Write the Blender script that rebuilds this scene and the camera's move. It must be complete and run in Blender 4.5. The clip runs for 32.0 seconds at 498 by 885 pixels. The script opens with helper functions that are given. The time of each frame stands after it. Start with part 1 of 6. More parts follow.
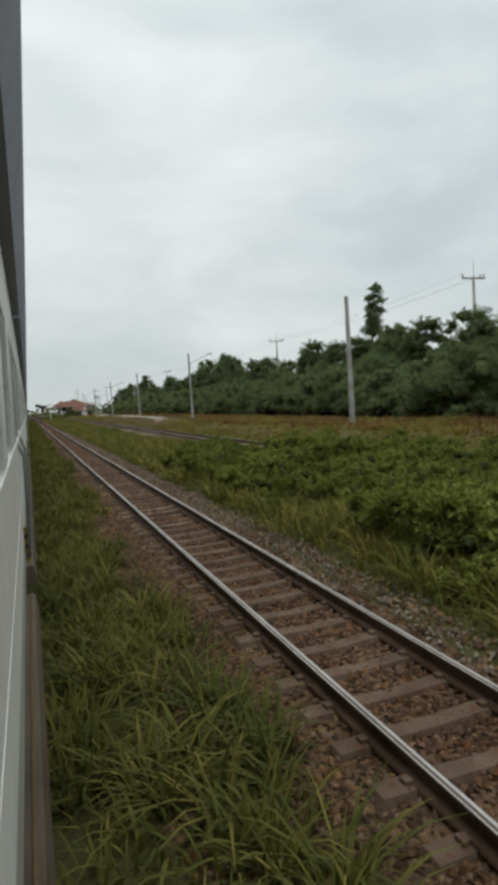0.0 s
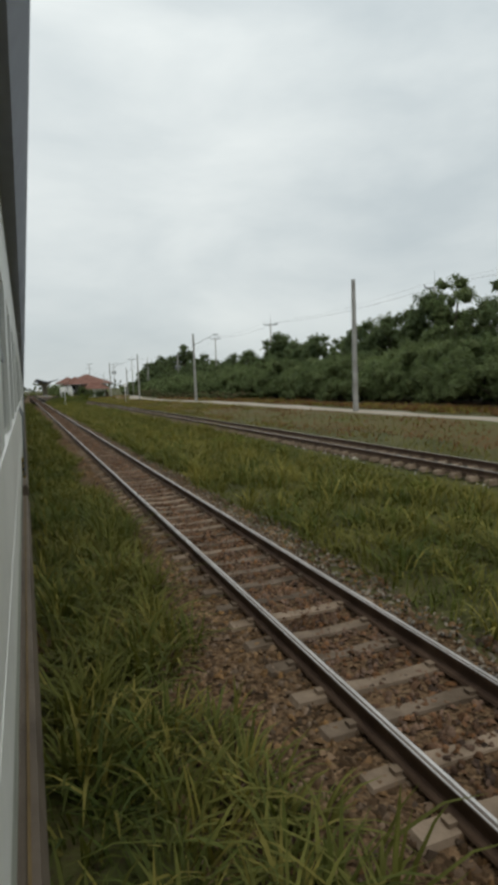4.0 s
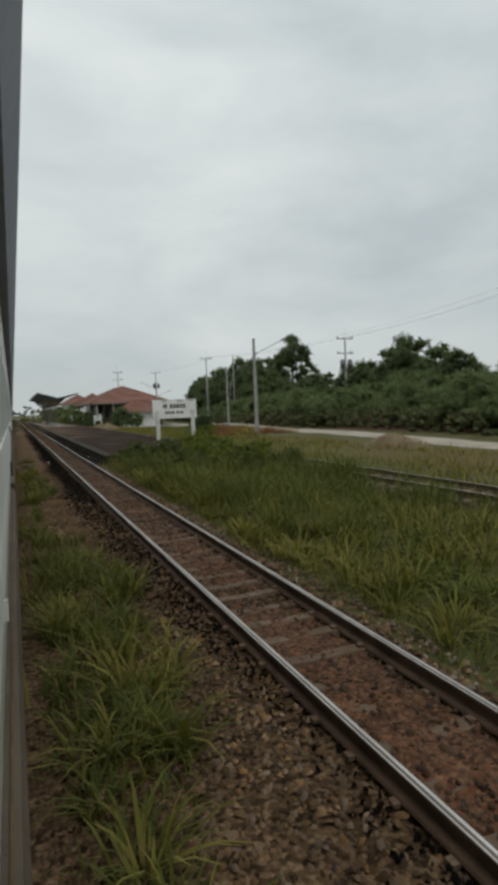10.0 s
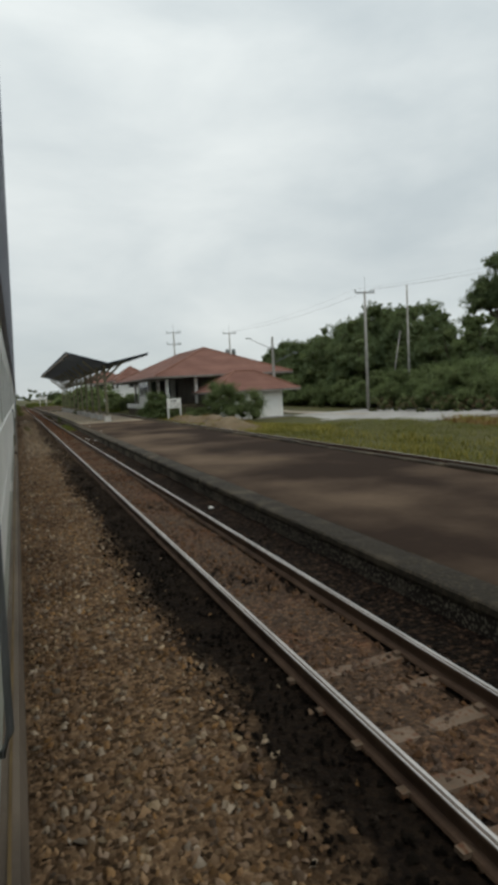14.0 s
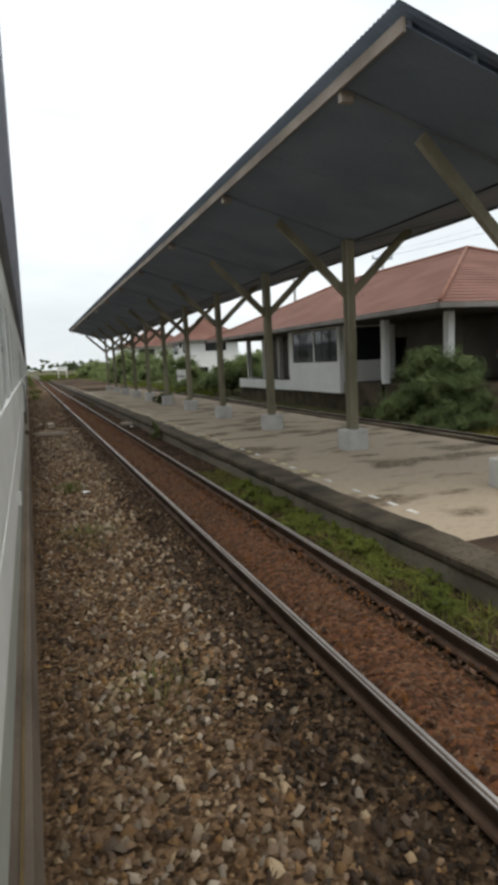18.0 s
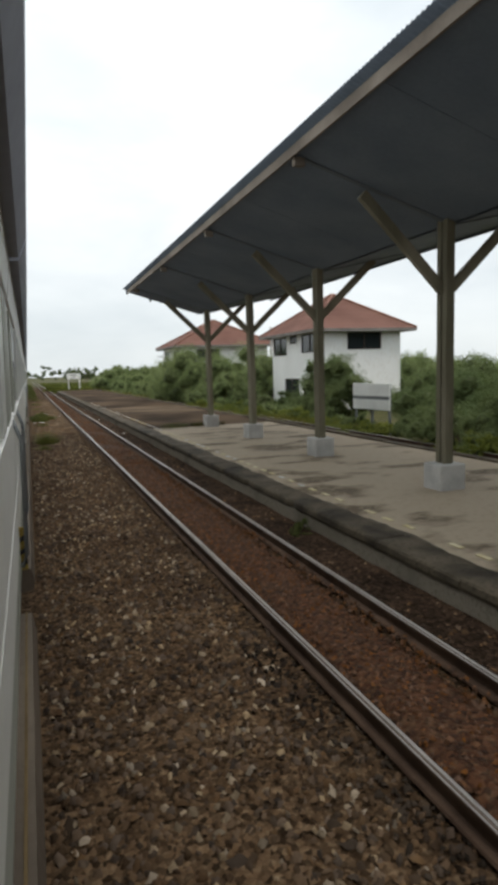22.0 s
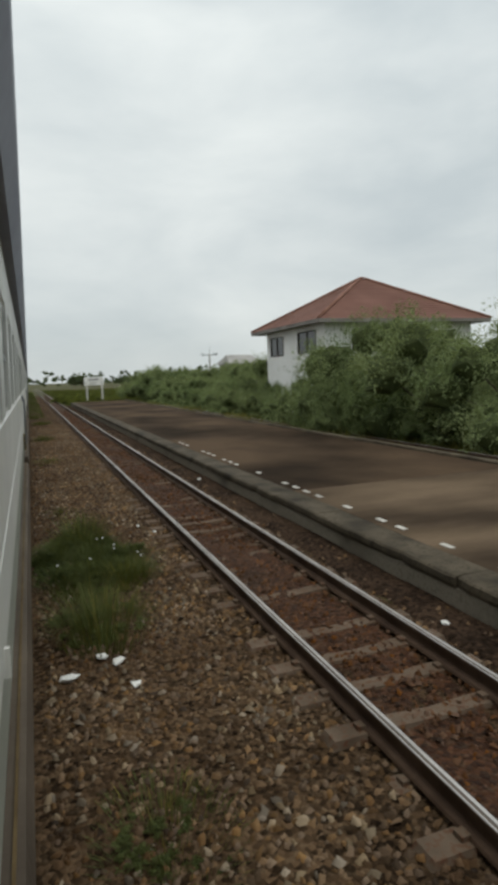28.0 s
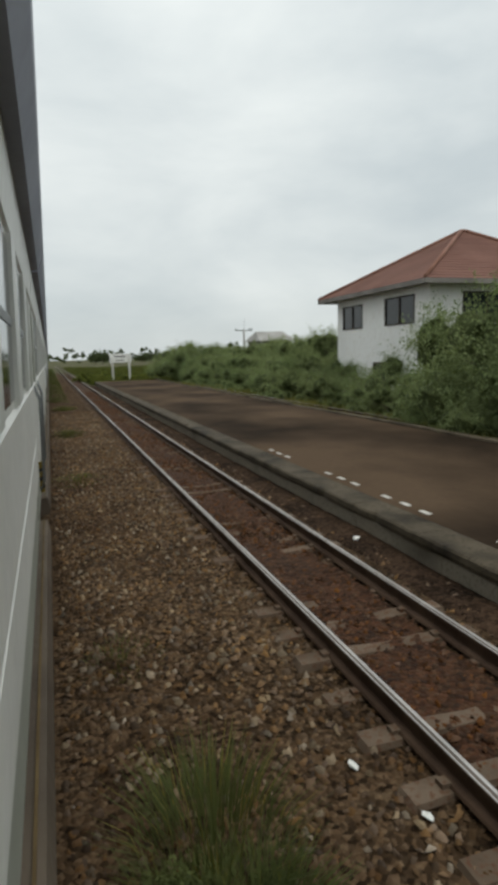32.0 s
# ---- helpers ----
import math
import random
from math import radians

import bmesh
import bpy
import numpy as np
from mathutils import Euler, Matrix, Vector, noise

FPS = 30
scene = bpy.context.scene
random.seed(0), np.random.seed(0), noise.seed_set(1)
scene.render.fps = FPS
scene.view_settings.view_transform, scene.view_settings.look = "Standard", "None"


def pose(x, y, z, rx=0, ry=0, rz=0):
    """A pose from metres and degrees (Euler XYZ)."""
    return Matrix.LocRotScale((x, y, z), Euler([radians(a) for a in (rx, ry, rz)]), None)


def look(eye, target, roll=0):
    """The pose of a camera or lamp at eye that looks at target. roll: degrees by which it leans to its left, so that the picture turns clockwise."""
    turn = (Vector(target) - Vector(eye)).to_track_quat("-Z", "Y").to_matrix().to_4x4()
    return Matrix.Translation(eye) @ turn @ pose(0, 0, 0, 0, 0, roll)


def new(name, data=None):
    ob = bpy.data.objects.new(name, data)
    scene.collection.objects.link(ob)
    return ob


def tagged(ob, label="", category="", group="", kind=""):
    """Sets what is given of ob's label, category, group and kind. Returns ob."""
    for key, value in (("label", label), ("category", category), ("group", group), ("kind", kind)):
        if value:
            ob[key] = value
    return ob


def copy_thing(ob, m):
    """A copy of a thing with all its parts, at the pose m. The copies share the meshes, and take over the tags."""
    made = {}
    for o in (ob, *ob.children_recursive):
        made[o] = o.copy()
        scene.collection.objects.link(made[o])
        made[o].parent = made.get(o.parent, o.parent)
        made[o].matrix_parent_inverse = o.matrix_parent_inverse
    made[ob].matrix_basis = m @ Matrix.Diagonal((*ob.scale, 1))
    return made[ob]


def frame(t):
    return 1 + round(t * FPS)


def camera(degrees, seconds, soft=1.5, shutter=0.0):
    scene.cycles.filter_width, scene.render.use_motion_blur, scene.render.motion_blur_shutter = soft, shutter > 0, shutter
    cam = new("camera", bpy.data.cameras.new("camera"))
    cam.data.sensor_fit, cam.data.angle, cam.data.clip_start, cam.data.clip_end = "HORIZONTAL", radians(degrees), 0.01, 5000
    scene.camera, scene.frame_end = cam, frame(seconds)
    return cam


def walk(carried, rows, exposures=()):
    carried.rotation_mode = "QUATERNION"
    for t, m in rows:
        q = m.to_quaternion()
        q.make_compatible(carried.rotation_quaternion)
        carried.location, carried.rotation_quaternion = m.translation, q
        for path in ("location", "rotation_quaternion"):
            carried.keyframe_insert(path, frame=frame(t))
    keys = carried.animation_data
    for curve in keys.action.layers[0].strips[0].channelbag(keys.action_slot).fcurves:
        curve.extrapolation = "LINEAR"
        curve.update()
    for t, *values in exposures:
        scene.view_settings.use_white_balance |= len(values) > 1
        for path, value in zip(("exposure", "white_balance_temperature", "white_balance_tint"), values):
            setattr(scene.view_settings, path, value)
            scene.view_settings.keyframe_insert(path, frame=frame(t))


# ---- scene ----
cam = camera(45.63, 32.0, soft=4.7)
EYE_Z = 2.335

# seconds, metres along the line, yaw, pitch, roll, sway aside, sway up
PATH = [
    (0, 9.13, -20.28, -4.26, -3.78, -0.012, -0.007), (0.5, 19.05, -20.71, -2.46, -3.45, -0.008, 0.012), (1, 28.80, -20.74, -1.69, -2.68, -0.005, 0.020), 
    (1.5, 38.39, -20.60, -4.37, -2.64, -0.001, 0.008), (2, 47.78, -20.81, -7.06, -3.69, 0.005, -0.006), (2.5, 56.96, -20.85, -6.81, -3.90, -0.001, -0.024), 
    (3, 65.95, -20.78, -4.59, -2.54, -0.026, -0.012), (3.5, 74.78, -20.47, -5.89, -2.30, -0.030, -0.010), (5.5, 108.75, -20.88, -5.21, -1.62, -0.030, -0.031), 
    (6, 116.67, -20.61, -4.83, -1.78, -0.030, -0.068), (6.5, 124.36, -20.86, -3.89, -2.55, -0.013, -0.066), (7, 132.02, -20.54, -4.68, -2.01, -0.003, -0.061), 
    (7.5, 139.76, -20.57, -5.88, -2.58, -0.010, -0.044), (8, 147.53, -20.27, -5.22, -2.71, 0.002, -0.021), (8.5, 155.23, -20.60, -4.45, -2.31, -0.024, 0.001), 
    (9, 162.78, -20.94, -4.47, -2.29, -0.030, 0.020), (9.5, 170.20, -22.10, -2.10, -0.90, -0.030, 0.000), (10, 177.41, -21.64, -3.56, -2.37, -0.028, -0.025), 
    (10.5, 184.60, -21.41, -3.96, -2.63, -0.030, -0.001), (11, 191.75, -21.57, -3.72, -2.05, -0.030, 0.041), (11.5, 198.77, -21.67, -4.38, -1.92, -0.030, 0.062), 
    (12, 205.63, -21.73, -5.22, -3.02, 0.000, 0.012), (12.5, 212.29, -21.43, -5.12, -3.40, 0.002, 0.006), (13, 218.73, -21.44, -4.81, -2.79, -0.003, 0.019), 
    (13.5, 224.96, -21.31, -4.91, -3.00, 0.026, 0.009), (15.5, 248.56, -20.77, -6.76, -2.71, 0.041, 0.001), (16, 253.94, -20.00, -6.41, -3.04, -0.030, 0.066), 
    (16.5, 259.12, -21.16, -5.71, -3.55, -0.006, 0.032), (17, 264.13, -20.07, -6.11, -4.16, 0.007, 0.022), (17.5, 268.99, -20.44, -6.60, -3.29, 0.048, 0.028), 
    (18, 273.73, -20.02, -8.00, -2.96, 0.050, -0.016), (18.5, 278.39, -20.06, -7.49, -1.99, -0.012, 0.017), (19, 282.87, -19.80, -7.25, -1.52, 0.027, -0.024), 
    (19.5, 287.13, -19.87, -7.14, -1.77, 0.021, -0.028), (20, 291.24, -20.39, -5.99, -0.60, -0.015, 0.013), (20.5, 295.17, -20.25, -6.78, -1.10, -0.030, 0.027), 
    (21, 298.90, -20.47, -6.59, -0.88, -0.030, 0.022), (21.5, 302.48, -20.52, -6.38, -1.38, -0.030, 0.045), (22, 305.97, -20.22, -6.95, -1.84, -0.001, 0.037), 
    (22.5, 309.37, -20.48, -6.54, -1.58, 0.004, 0.020), (23, 312.63, -20.85, -5.51, -1.02, 0.018, 0.013), (23.5, 315.75, -20.81, -5.35, -0.93, 0.042, -0.024), 
    (24, 318.75, -20.87, -5.26, -0.85, 0.050, -0.015), (24.5, 321.48, -20.42, -5.88, -1.35, 0.047, 0.001), (25, 323.93, -20.18, -6.06, -1.86, 0.026, 0.001), 
    (25.5, 326.25, -20.21, -6.17, -1.59, 0.013, -0.009), (27.5, 334.60, -20.90, -4.99, -1.44, 0.023, -0.023), (28, 336.31, -20.15, -6.43, -2.10, 0.038, -0.029), 
    (28.5, 337.80, -20.13, -6.46, -1.92, 0.016, -0.020), (29, 339.11, -20.29, -6.30, -1.47, 0.017, -0.023), (29.5, 340.27, -20.30, -6.51, -1.51, 0.028, -0.014), 
    (30, 341.24, -20.00, -6.66, -1.73, 0.037, -0.013), (30.5, 342.02, -19.81, -6.60, -1.21, 0.024, 0.003), (31, 342.65, -19.54, -6.65, -1.15, 0.027, -0.005), 
    (31.5, 343.10, -19.16, -7.19, -1.41, 0.033, -0.007), (32, 343.34, -18.33, -8.44, -1.65, 0.039, -0.015),]


def carriage_pose(y, yaw, pitch, roll, aside, up):
    a, b = radians(yaw), radians(pitch)
    eye = Vector((aside, y, EYE_Z + up))
    return look(eye, eye + Vector((-math.sin(a) * math.cos(b), math.cos(a) * math.cos(b), math.sin(b))), roll)


walk(cam, [(row[0], carriage_pose(*row[1:])) for row in PATH],
     exposures=[(0, 0.04, 6600, 6), (0.8, -0.03, 6600, 6), (2.0, 0.04, 6600, 6), (3.2, 0.03, 6600, 6), (8, 0.0, 6600, 6), (9, -0.15, 6600, 6), (11, -0.16, 6600, 6), (13.3, -0.03, 6600, 6), (16.2, 0.14, 6600, 7), (17, -0.07, 6600, 7), (18, 0.56, 6600, 10), (19, 0.49, 6600, 10), (20, 0.44, 6600, 9), (22, 0.49, 6600, 9), (24, 0.29, 6620, 7), (26.5, 0.03, 6640, 6), (32, 0.08, 6640, 6)])

# ---- world and sun ----
world = bpy.data.worlds.new("overcast_sky")
scene.world = world
world.use_nodes = True
wn, wl = world.node_tree.nodes, world.node_tree.links
wn.clear()
w_out, w_bg = wn.new("ShaderNodeOutputWorld"), wn.new("ShaderNodeBackground")
w_sky = wn.new("ShaderNodeTexSky")
w_sky.sky_type, w_sky.sun_disc = "NISHITA", False
w_sky.sun_elevation, w_sky.sun_rotation = radians(68), radians(173)
w_tc, w_map = wn.new("ShaderNodeTexCoord"), wn.new("ShaderNodeMapping")
w_map.inputs["Scale"].default_value = (1.0, 1.0, 2.6)
w_noise = wn.new("ShaderNodeTexNoise")
w_noise.inputs["Scale"].default_value, w_noise.inputs["Detail"].default_value = 2.2, 6.0
w_noise.inputs["Roughness"].default_value, w_noise.inputs["Distortion"].default_value = 0.52, 0.25
w_ramp = wn.new("ShaderNodeValToRGB")
w_ramp.color_ramp.elements[0].position, w_ramp.color_ramp.elements[0].color = 0.30, (0.585, 0.64, 0.68, 1)
w_ramp.color_ramp.elements[1].position, w_ramp.color_ramp.elements[1].color = 0.72, (0.88, 0.912, 0.925, 1)
w_sep = wn.new("ShaderNodeSeparateXYZ")
w_high = wn.new("ShaderNodeMapRange")
w_high.inputs["From Min"].default_value, w_high.inputs["From Max"].default_value = 0.0, 0.75
w_high.inputs["To Min"].default_value, w_high.inputs["To Max"].default_value = 0.86, 1.18
w_mul = wn.new("ShaderNodeVectorMath")
w_mul.operation = "SCALE"
w_mix = wn.new("ShaderNodeMix")
w_mix.data_type = "RGBA"
w_mix.inputs[0].default_value = 0.93
w_dim = wn.new("ShaderNodeVectorMath")
w_dim.operation = "SCALE"
w_dim.inputs["Scale"].default_value = 0.1
wl.new(w_tc.outputs["Generated"], w_map.inputs["Vector"])
wl.new(w_map.outputs[0], w_noise.inputs["Vector"])
wl.new(w_noise.outputs[0], w_ramp.inputs[0])
wl.new(w_tc.outputs["Generated"], w_sep.inputs[0])
wl.new(w_sep.outputs[2], w_high.inputs["Value"])
wl.new(w_ramp.outputs[0], w_mul.inputs[0])
wl.new(w_high.outputs[0], w_mul.inputs["Scale"])
wl.new(w_sky.outputs[0], w_dim.inputs[0])
wl.new(w_dim.outputs[0], w_mix.inputs[6])
wl.new(w_mul.outputs[0], w_mix.inputs[7])
wl.new(w_mix.outputs[2], w_bg.inputs["Color"])
w_bg.inputs["Strength"].default_value = 1.0
wl.new(w_bg.outputs[0], w_out.inputs["Surface"])

sun_data = bpy.data.lights.new("sun", "SUN")
sun_data.energy, sun_data.angle, sun_data.color = 0.9, radians(25), (1.0, 0.96, 0.9)
sun = new("sun", sun_data)
sun.matrix_world = look((0, 0, 60), (-3, 24, 0))


# ---- materials ----
def mat(name, a, b, scale=4.0, rough=0.8, metal=0.0, bump=0.3, fine=40.0, c=None, stretch=(1, 1, 1), spread=0.12, island=0.0, low=0.35, high=0.65, objects=0.0, drift=None):
    """Two colours mixed by a coarse noise, c speckled in by a fine one, and a fine bump."""
    m = bpy.data.materials.new(name)
    m.use_nodes = True
    nodes, links = m.node_tree.nodes, m.node_tree.links
    bsdf = nodes["Principled BSDF"]
    geo, mp = nodes.new("ShaderNodeNewGeometry"), nodes.new("ShaderNodeMapping")
    mp.inputs["Scale"].default_value = stretch
    links.new(geo.outputs["Position"], mp.inputs["Vector"])
    n1, n2 = nodes.new("ShaderNodeTexNoise"), nodes.new("ShaderNodeTexNoise")
    n1.inputs["Scale"].default_value, n1.inputs["Detail"].default_value = scale, 5
    n2.inputs["Scale"].default_value, n2.inputs["Detail"].default_value = fine, 3
    links.new(mp.outputs[0], n1.inputs["Vector"])
    links.new(mp.outputs[0], n2.inputs["Vector"])
    r = nodes.new("ShaderNodeValToRGB")
    r.color_ramp.elements[0].position, r.color_ramp.elements[0].color = low, (*a, 1)
    r.color_ramp.elements[1].position, r.color_ramp.elements[1].color = high, (*b, 1)
    if drift:
        sep, ramp, add = nodes.new("ShaderNodeSeparateXYZ"), nodes.new("ShaderNodeMapRange"), nodes.new("ShaderNodeMath")
        ramp.inputs["From Min"].default_value, ramp.inputs["From Max"].default_value = drift[0], drift[1]
        ramp.inputs["To Min"].default_value, ramp.inputs["To Max"].default_value = drift[2], drift[3]
        links.new(geo.outputs["Position"], sep.inputs[0])
        links.new(sep.outputs[1], ramp.inputs["Value"])
        links.new(ramp.outputs[0], add.inputs[0])
        links.new(n1.outputs[0], add.inputs[1])
        links.new(add.outputs[0], r.inputs[0])
    else:
        links.new(n1.outputs[0], r.inputs[0])
    col = r.outputs[0]
    if c:
        r2, mx = nodes.new("ShaderNodeValToRGB"), nodes.new("ShaderNodeMix")
        r2.color_ramp.elements[0].position, r2.color_ramp.elements[1].position = 0.5, 0.68
        mx.data_type = "RGBA"
        links.new(n2.outputs[0], r2.inputs[0])
        links.new(r2.outputs[0], mx.inputs[0])
        links.new(col, mx.inputs[6])
        mx.inputs[7].default_value = (*c, 1)
        col = mx.outputs[2]
    hsv = nodes.new("ShaderNodeHueSaturation")
    rng = nodes.new("ShaderNodeMapRange")
    rng.inputs["To Min"].default_value, rng.inputs["To Max"].default_value = 1 - spread, 1 + spread
    links.new(n2.outputs[0], rng.inputs["Value"])
    val = rng.outputs[0]
    for amount, node, out in ((island, geo, "Random Per Island"), (objects, None, "Random")):
        if amount:
            node = node or nodes.new("ShaderNodeObjectInfo")
            q, mm = nodes.new("ShaderNodeMapRange"), nodes.new("ShaderNodeMath")
            mm.operation = "MULTIPLY"
            q.inputs["To Min"].default_value, q.inputs["To Max"].default_value = 1 - amount, 1 + amount
            links.new(node.outputs[out], q.inputs["Value"])
            links.new(q.outputs[0], mm.inputs[0])
            links.new(val, mm.inputs[1])
            val = mm.outputs[0]
    if island >= 0.5:
        mul, fr, sat = nodes.new("ShaderNodeMath"), nodes.new("ShaderNodeMath"), nodes.new("ShaderNodeMapRange")
        mul.operation, fr.operation = "MULTIPLY", "FRACT"
        mul.inputs[1].default_value = 7.13
        sat.inputs["To Min"].default_value, sat.inputs["To Max"].default_value = 0.75, 1.2
        links.new(geo.outputs["Random Per Island"], mul.inputs[0])
        links.new(mul.outputs[0], fr.inputs[0])
        links.new(fr.outputs[0], sat.inputs["Value"])
        links.new(sat.outputs[0], hsv.inputs["Saturation"])
    links.new(col, hsv.inputs["Color"])
    links.new(val, hsv.inputs["Value"])
    links.new(hsv.outputs[0], bsdf.inputs["Base Color"])
    bsdf.inputs["Roughness"].default_value, bsdf.inputs["Metallic"].default_value = rough, metal
    if rough >= 0.9:
        bsdf.inputs["Specular IOR Level"].default_value = 0.04
    elif rough >= 0.6:
        bsdf.inputs["Specular IOR Level"].default_value = 0.15
    if bump:
        bp = nodes.new("ShaderNodeBump")
        bp.inputs["Strength"].default_value, bp.inputs["Distance"].default_value = bump, 0.02
        links.new(n2.outputs[0], bp.inputs["Height"])
        links.new(bp.outputs[0], bsdf.inputs["Normal"])
    return m


def leaf_mat(name, a, b, scale=0.35):
    m = mat(name, a, b, scale=scale, rough=0.75, bump=0, fine=3.0, island=0.22, spread=0.15, objects=0.14)
    nodes, links = m.node_tree.nodes, m.node_tree.links
    bsdf, out = nodes["Principled BSDF"], nodes["Material Output"]
    tr, add = nodes.new("ShaderNodeBsdfTranslucent"), nodes.new("ShaderNodeMixShader")
    tr.inputs["Color"].default_value = (b[0] * 1.3, b[1] * 1.3, b[2] * 0.8, 1)
    add.inputs[0].default_value = 0.22
    links.new(bsdf.outputs[0], add.inputs[1])
    links.new(tr.outputs[0], add.inputs[2])
    links.new(add.outputs[0], out.inputs["Surface"])
    return m


def bed_mat(m, cell=26.0, vary=0.75, depth=0.02, oil=None, darker=1.0):
    """Adds packed stones to a ground material: cells of their own value with sunk joints, and, where asked, an oil stain beside the rail."""
    nodes, links = m.node_tree.nodes, m.node_tree.links
    bsdf = nodes["Principled BSDF"]
    geo = nodes.new("ShaderNodeNewGeometry")
    vor = nodes.new("ShaderNodeTexVoronoi")
    vor.inputs["Scale"].default_value = cell
    links.new(geo.outputs["Position"], vor.inputs["Vector"])
    sep, rng, hsv = nodes.new("ShaderNodeSeparateColor"), nodes.new("ShaderNodeMapRange"), nodes.new("ShaderNodeHueSaturation")
    rng.inputs["To Min"].default_value, rng.inputs["To Max"].default_value = 1 - vary, 1 + vary
    col = bsdf.inputs["Base Color"].links[0].from_socket
    links.new(vor.outputs["Color"], sep.inputs[0])
    links.new(sep.outputs[0], rng.inputs["Value"])
    pos, y_darken, mul = nodes.new("ShaderNodeSeparateXYZ"), nodes.new("ShaderNodeMapRange"), nodes.new("ShaderNodeMath")
    mul.operation = "MULTIPLY"
    links.new(geo.outputs["Position"], pos.inputs[0])
    # Value falls from 1 to darker between y 276 and 294.
    y_darken.inputs["From Min"].default_value, y_darken.inputs["From Max"].default_value = 276, 294
    y_darken.inputs["To Min"].default_value, y_darken.inputs["To Max"].default_value = 1.0, darker
    links.new(pos.outputs[1], y_darken.inputs["Value"])
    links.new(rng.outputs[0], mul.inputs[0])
    links.new(y_darken.outputs[0], mul.inputs[1])
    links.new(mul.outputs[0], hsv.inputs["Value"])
    links.new(col, hsv.inputs["Color"])
    col = hsv.outputs[0]
    if oil:
        noise_ = nodes.new("ShaderNodeTexNoise")
        noise_.inputs["Scale"].default_value, noise_.inputs["Detail"].default_value = 1.6, 6
        links.new(geo.outputs["Position"], noise_.inputs["Vector"])

        def ranged(socket, a, b, c, d):
            q = nodes.new("ShaderNodeMapRange")
            q.inputs["From Min"].default_value, q.inputs["From Max"].default_value = a, b
            q.inputs["To Min"].default_value, q.inputs["To Max"].default_value = c, d
            links.new(socket, q.inputs["Value"])
            return q.outputs[0]

        def maths(op, a, b):
            q = nodes.new("ShaderNodeMath")
            q.operation = op
            links.new(a, q.inputs[0])
            links.new(b, q.inputs[1])
            return q.outputs[0]

        x = maths("SUBTRACT", pos.outputs[0], ranged(pos.outputs[1], 268, 306, 0.0, 0.42))
        x = maths("ADD", x, ranged(noise_.outputs[0], 0.3, 0.7, -0.22, 0.22))
        mask = maths("MULTIPLY", ranged(x, 1.12, 1.56, 0.0, 1.0), ranged(pos.outputs[1], 174, 197, 0.0, 1.0))
        mask = maths("MULTIPLY", mask, ranged(pos.outputs[1], 240, 312, 0.94, 0.25))
        mix = nodes.new("ShaderNodeMix")
        mix.data_type = "RGBA"
        links.new(mask, mix.inputs[0])
        links.new(col, mix.inputs[6])
        mix.inputs[7].default_value = (*oil, 1)
        col = mix.outputs[2]
    links.new(col, bsdf.inputs["Base Color"])
    bp = nodes.new("ShaderNodeBump")
    bp.invert = True
    bp.inputs["Strength"].default_value, bp.inputs["Distance"].default_value = 0.9, depth
    links.new(vor.outputs["Distance"], bp.inputs["Height"])
    if bsdf.inputs["Normal"].links:
        links.new(bsdf.inputs["Normal"].links[0].from_socket, bp.inputs["Normal"])
    links.new(bp.outputs[0], bsdf.inputs["Normal"])
    return m


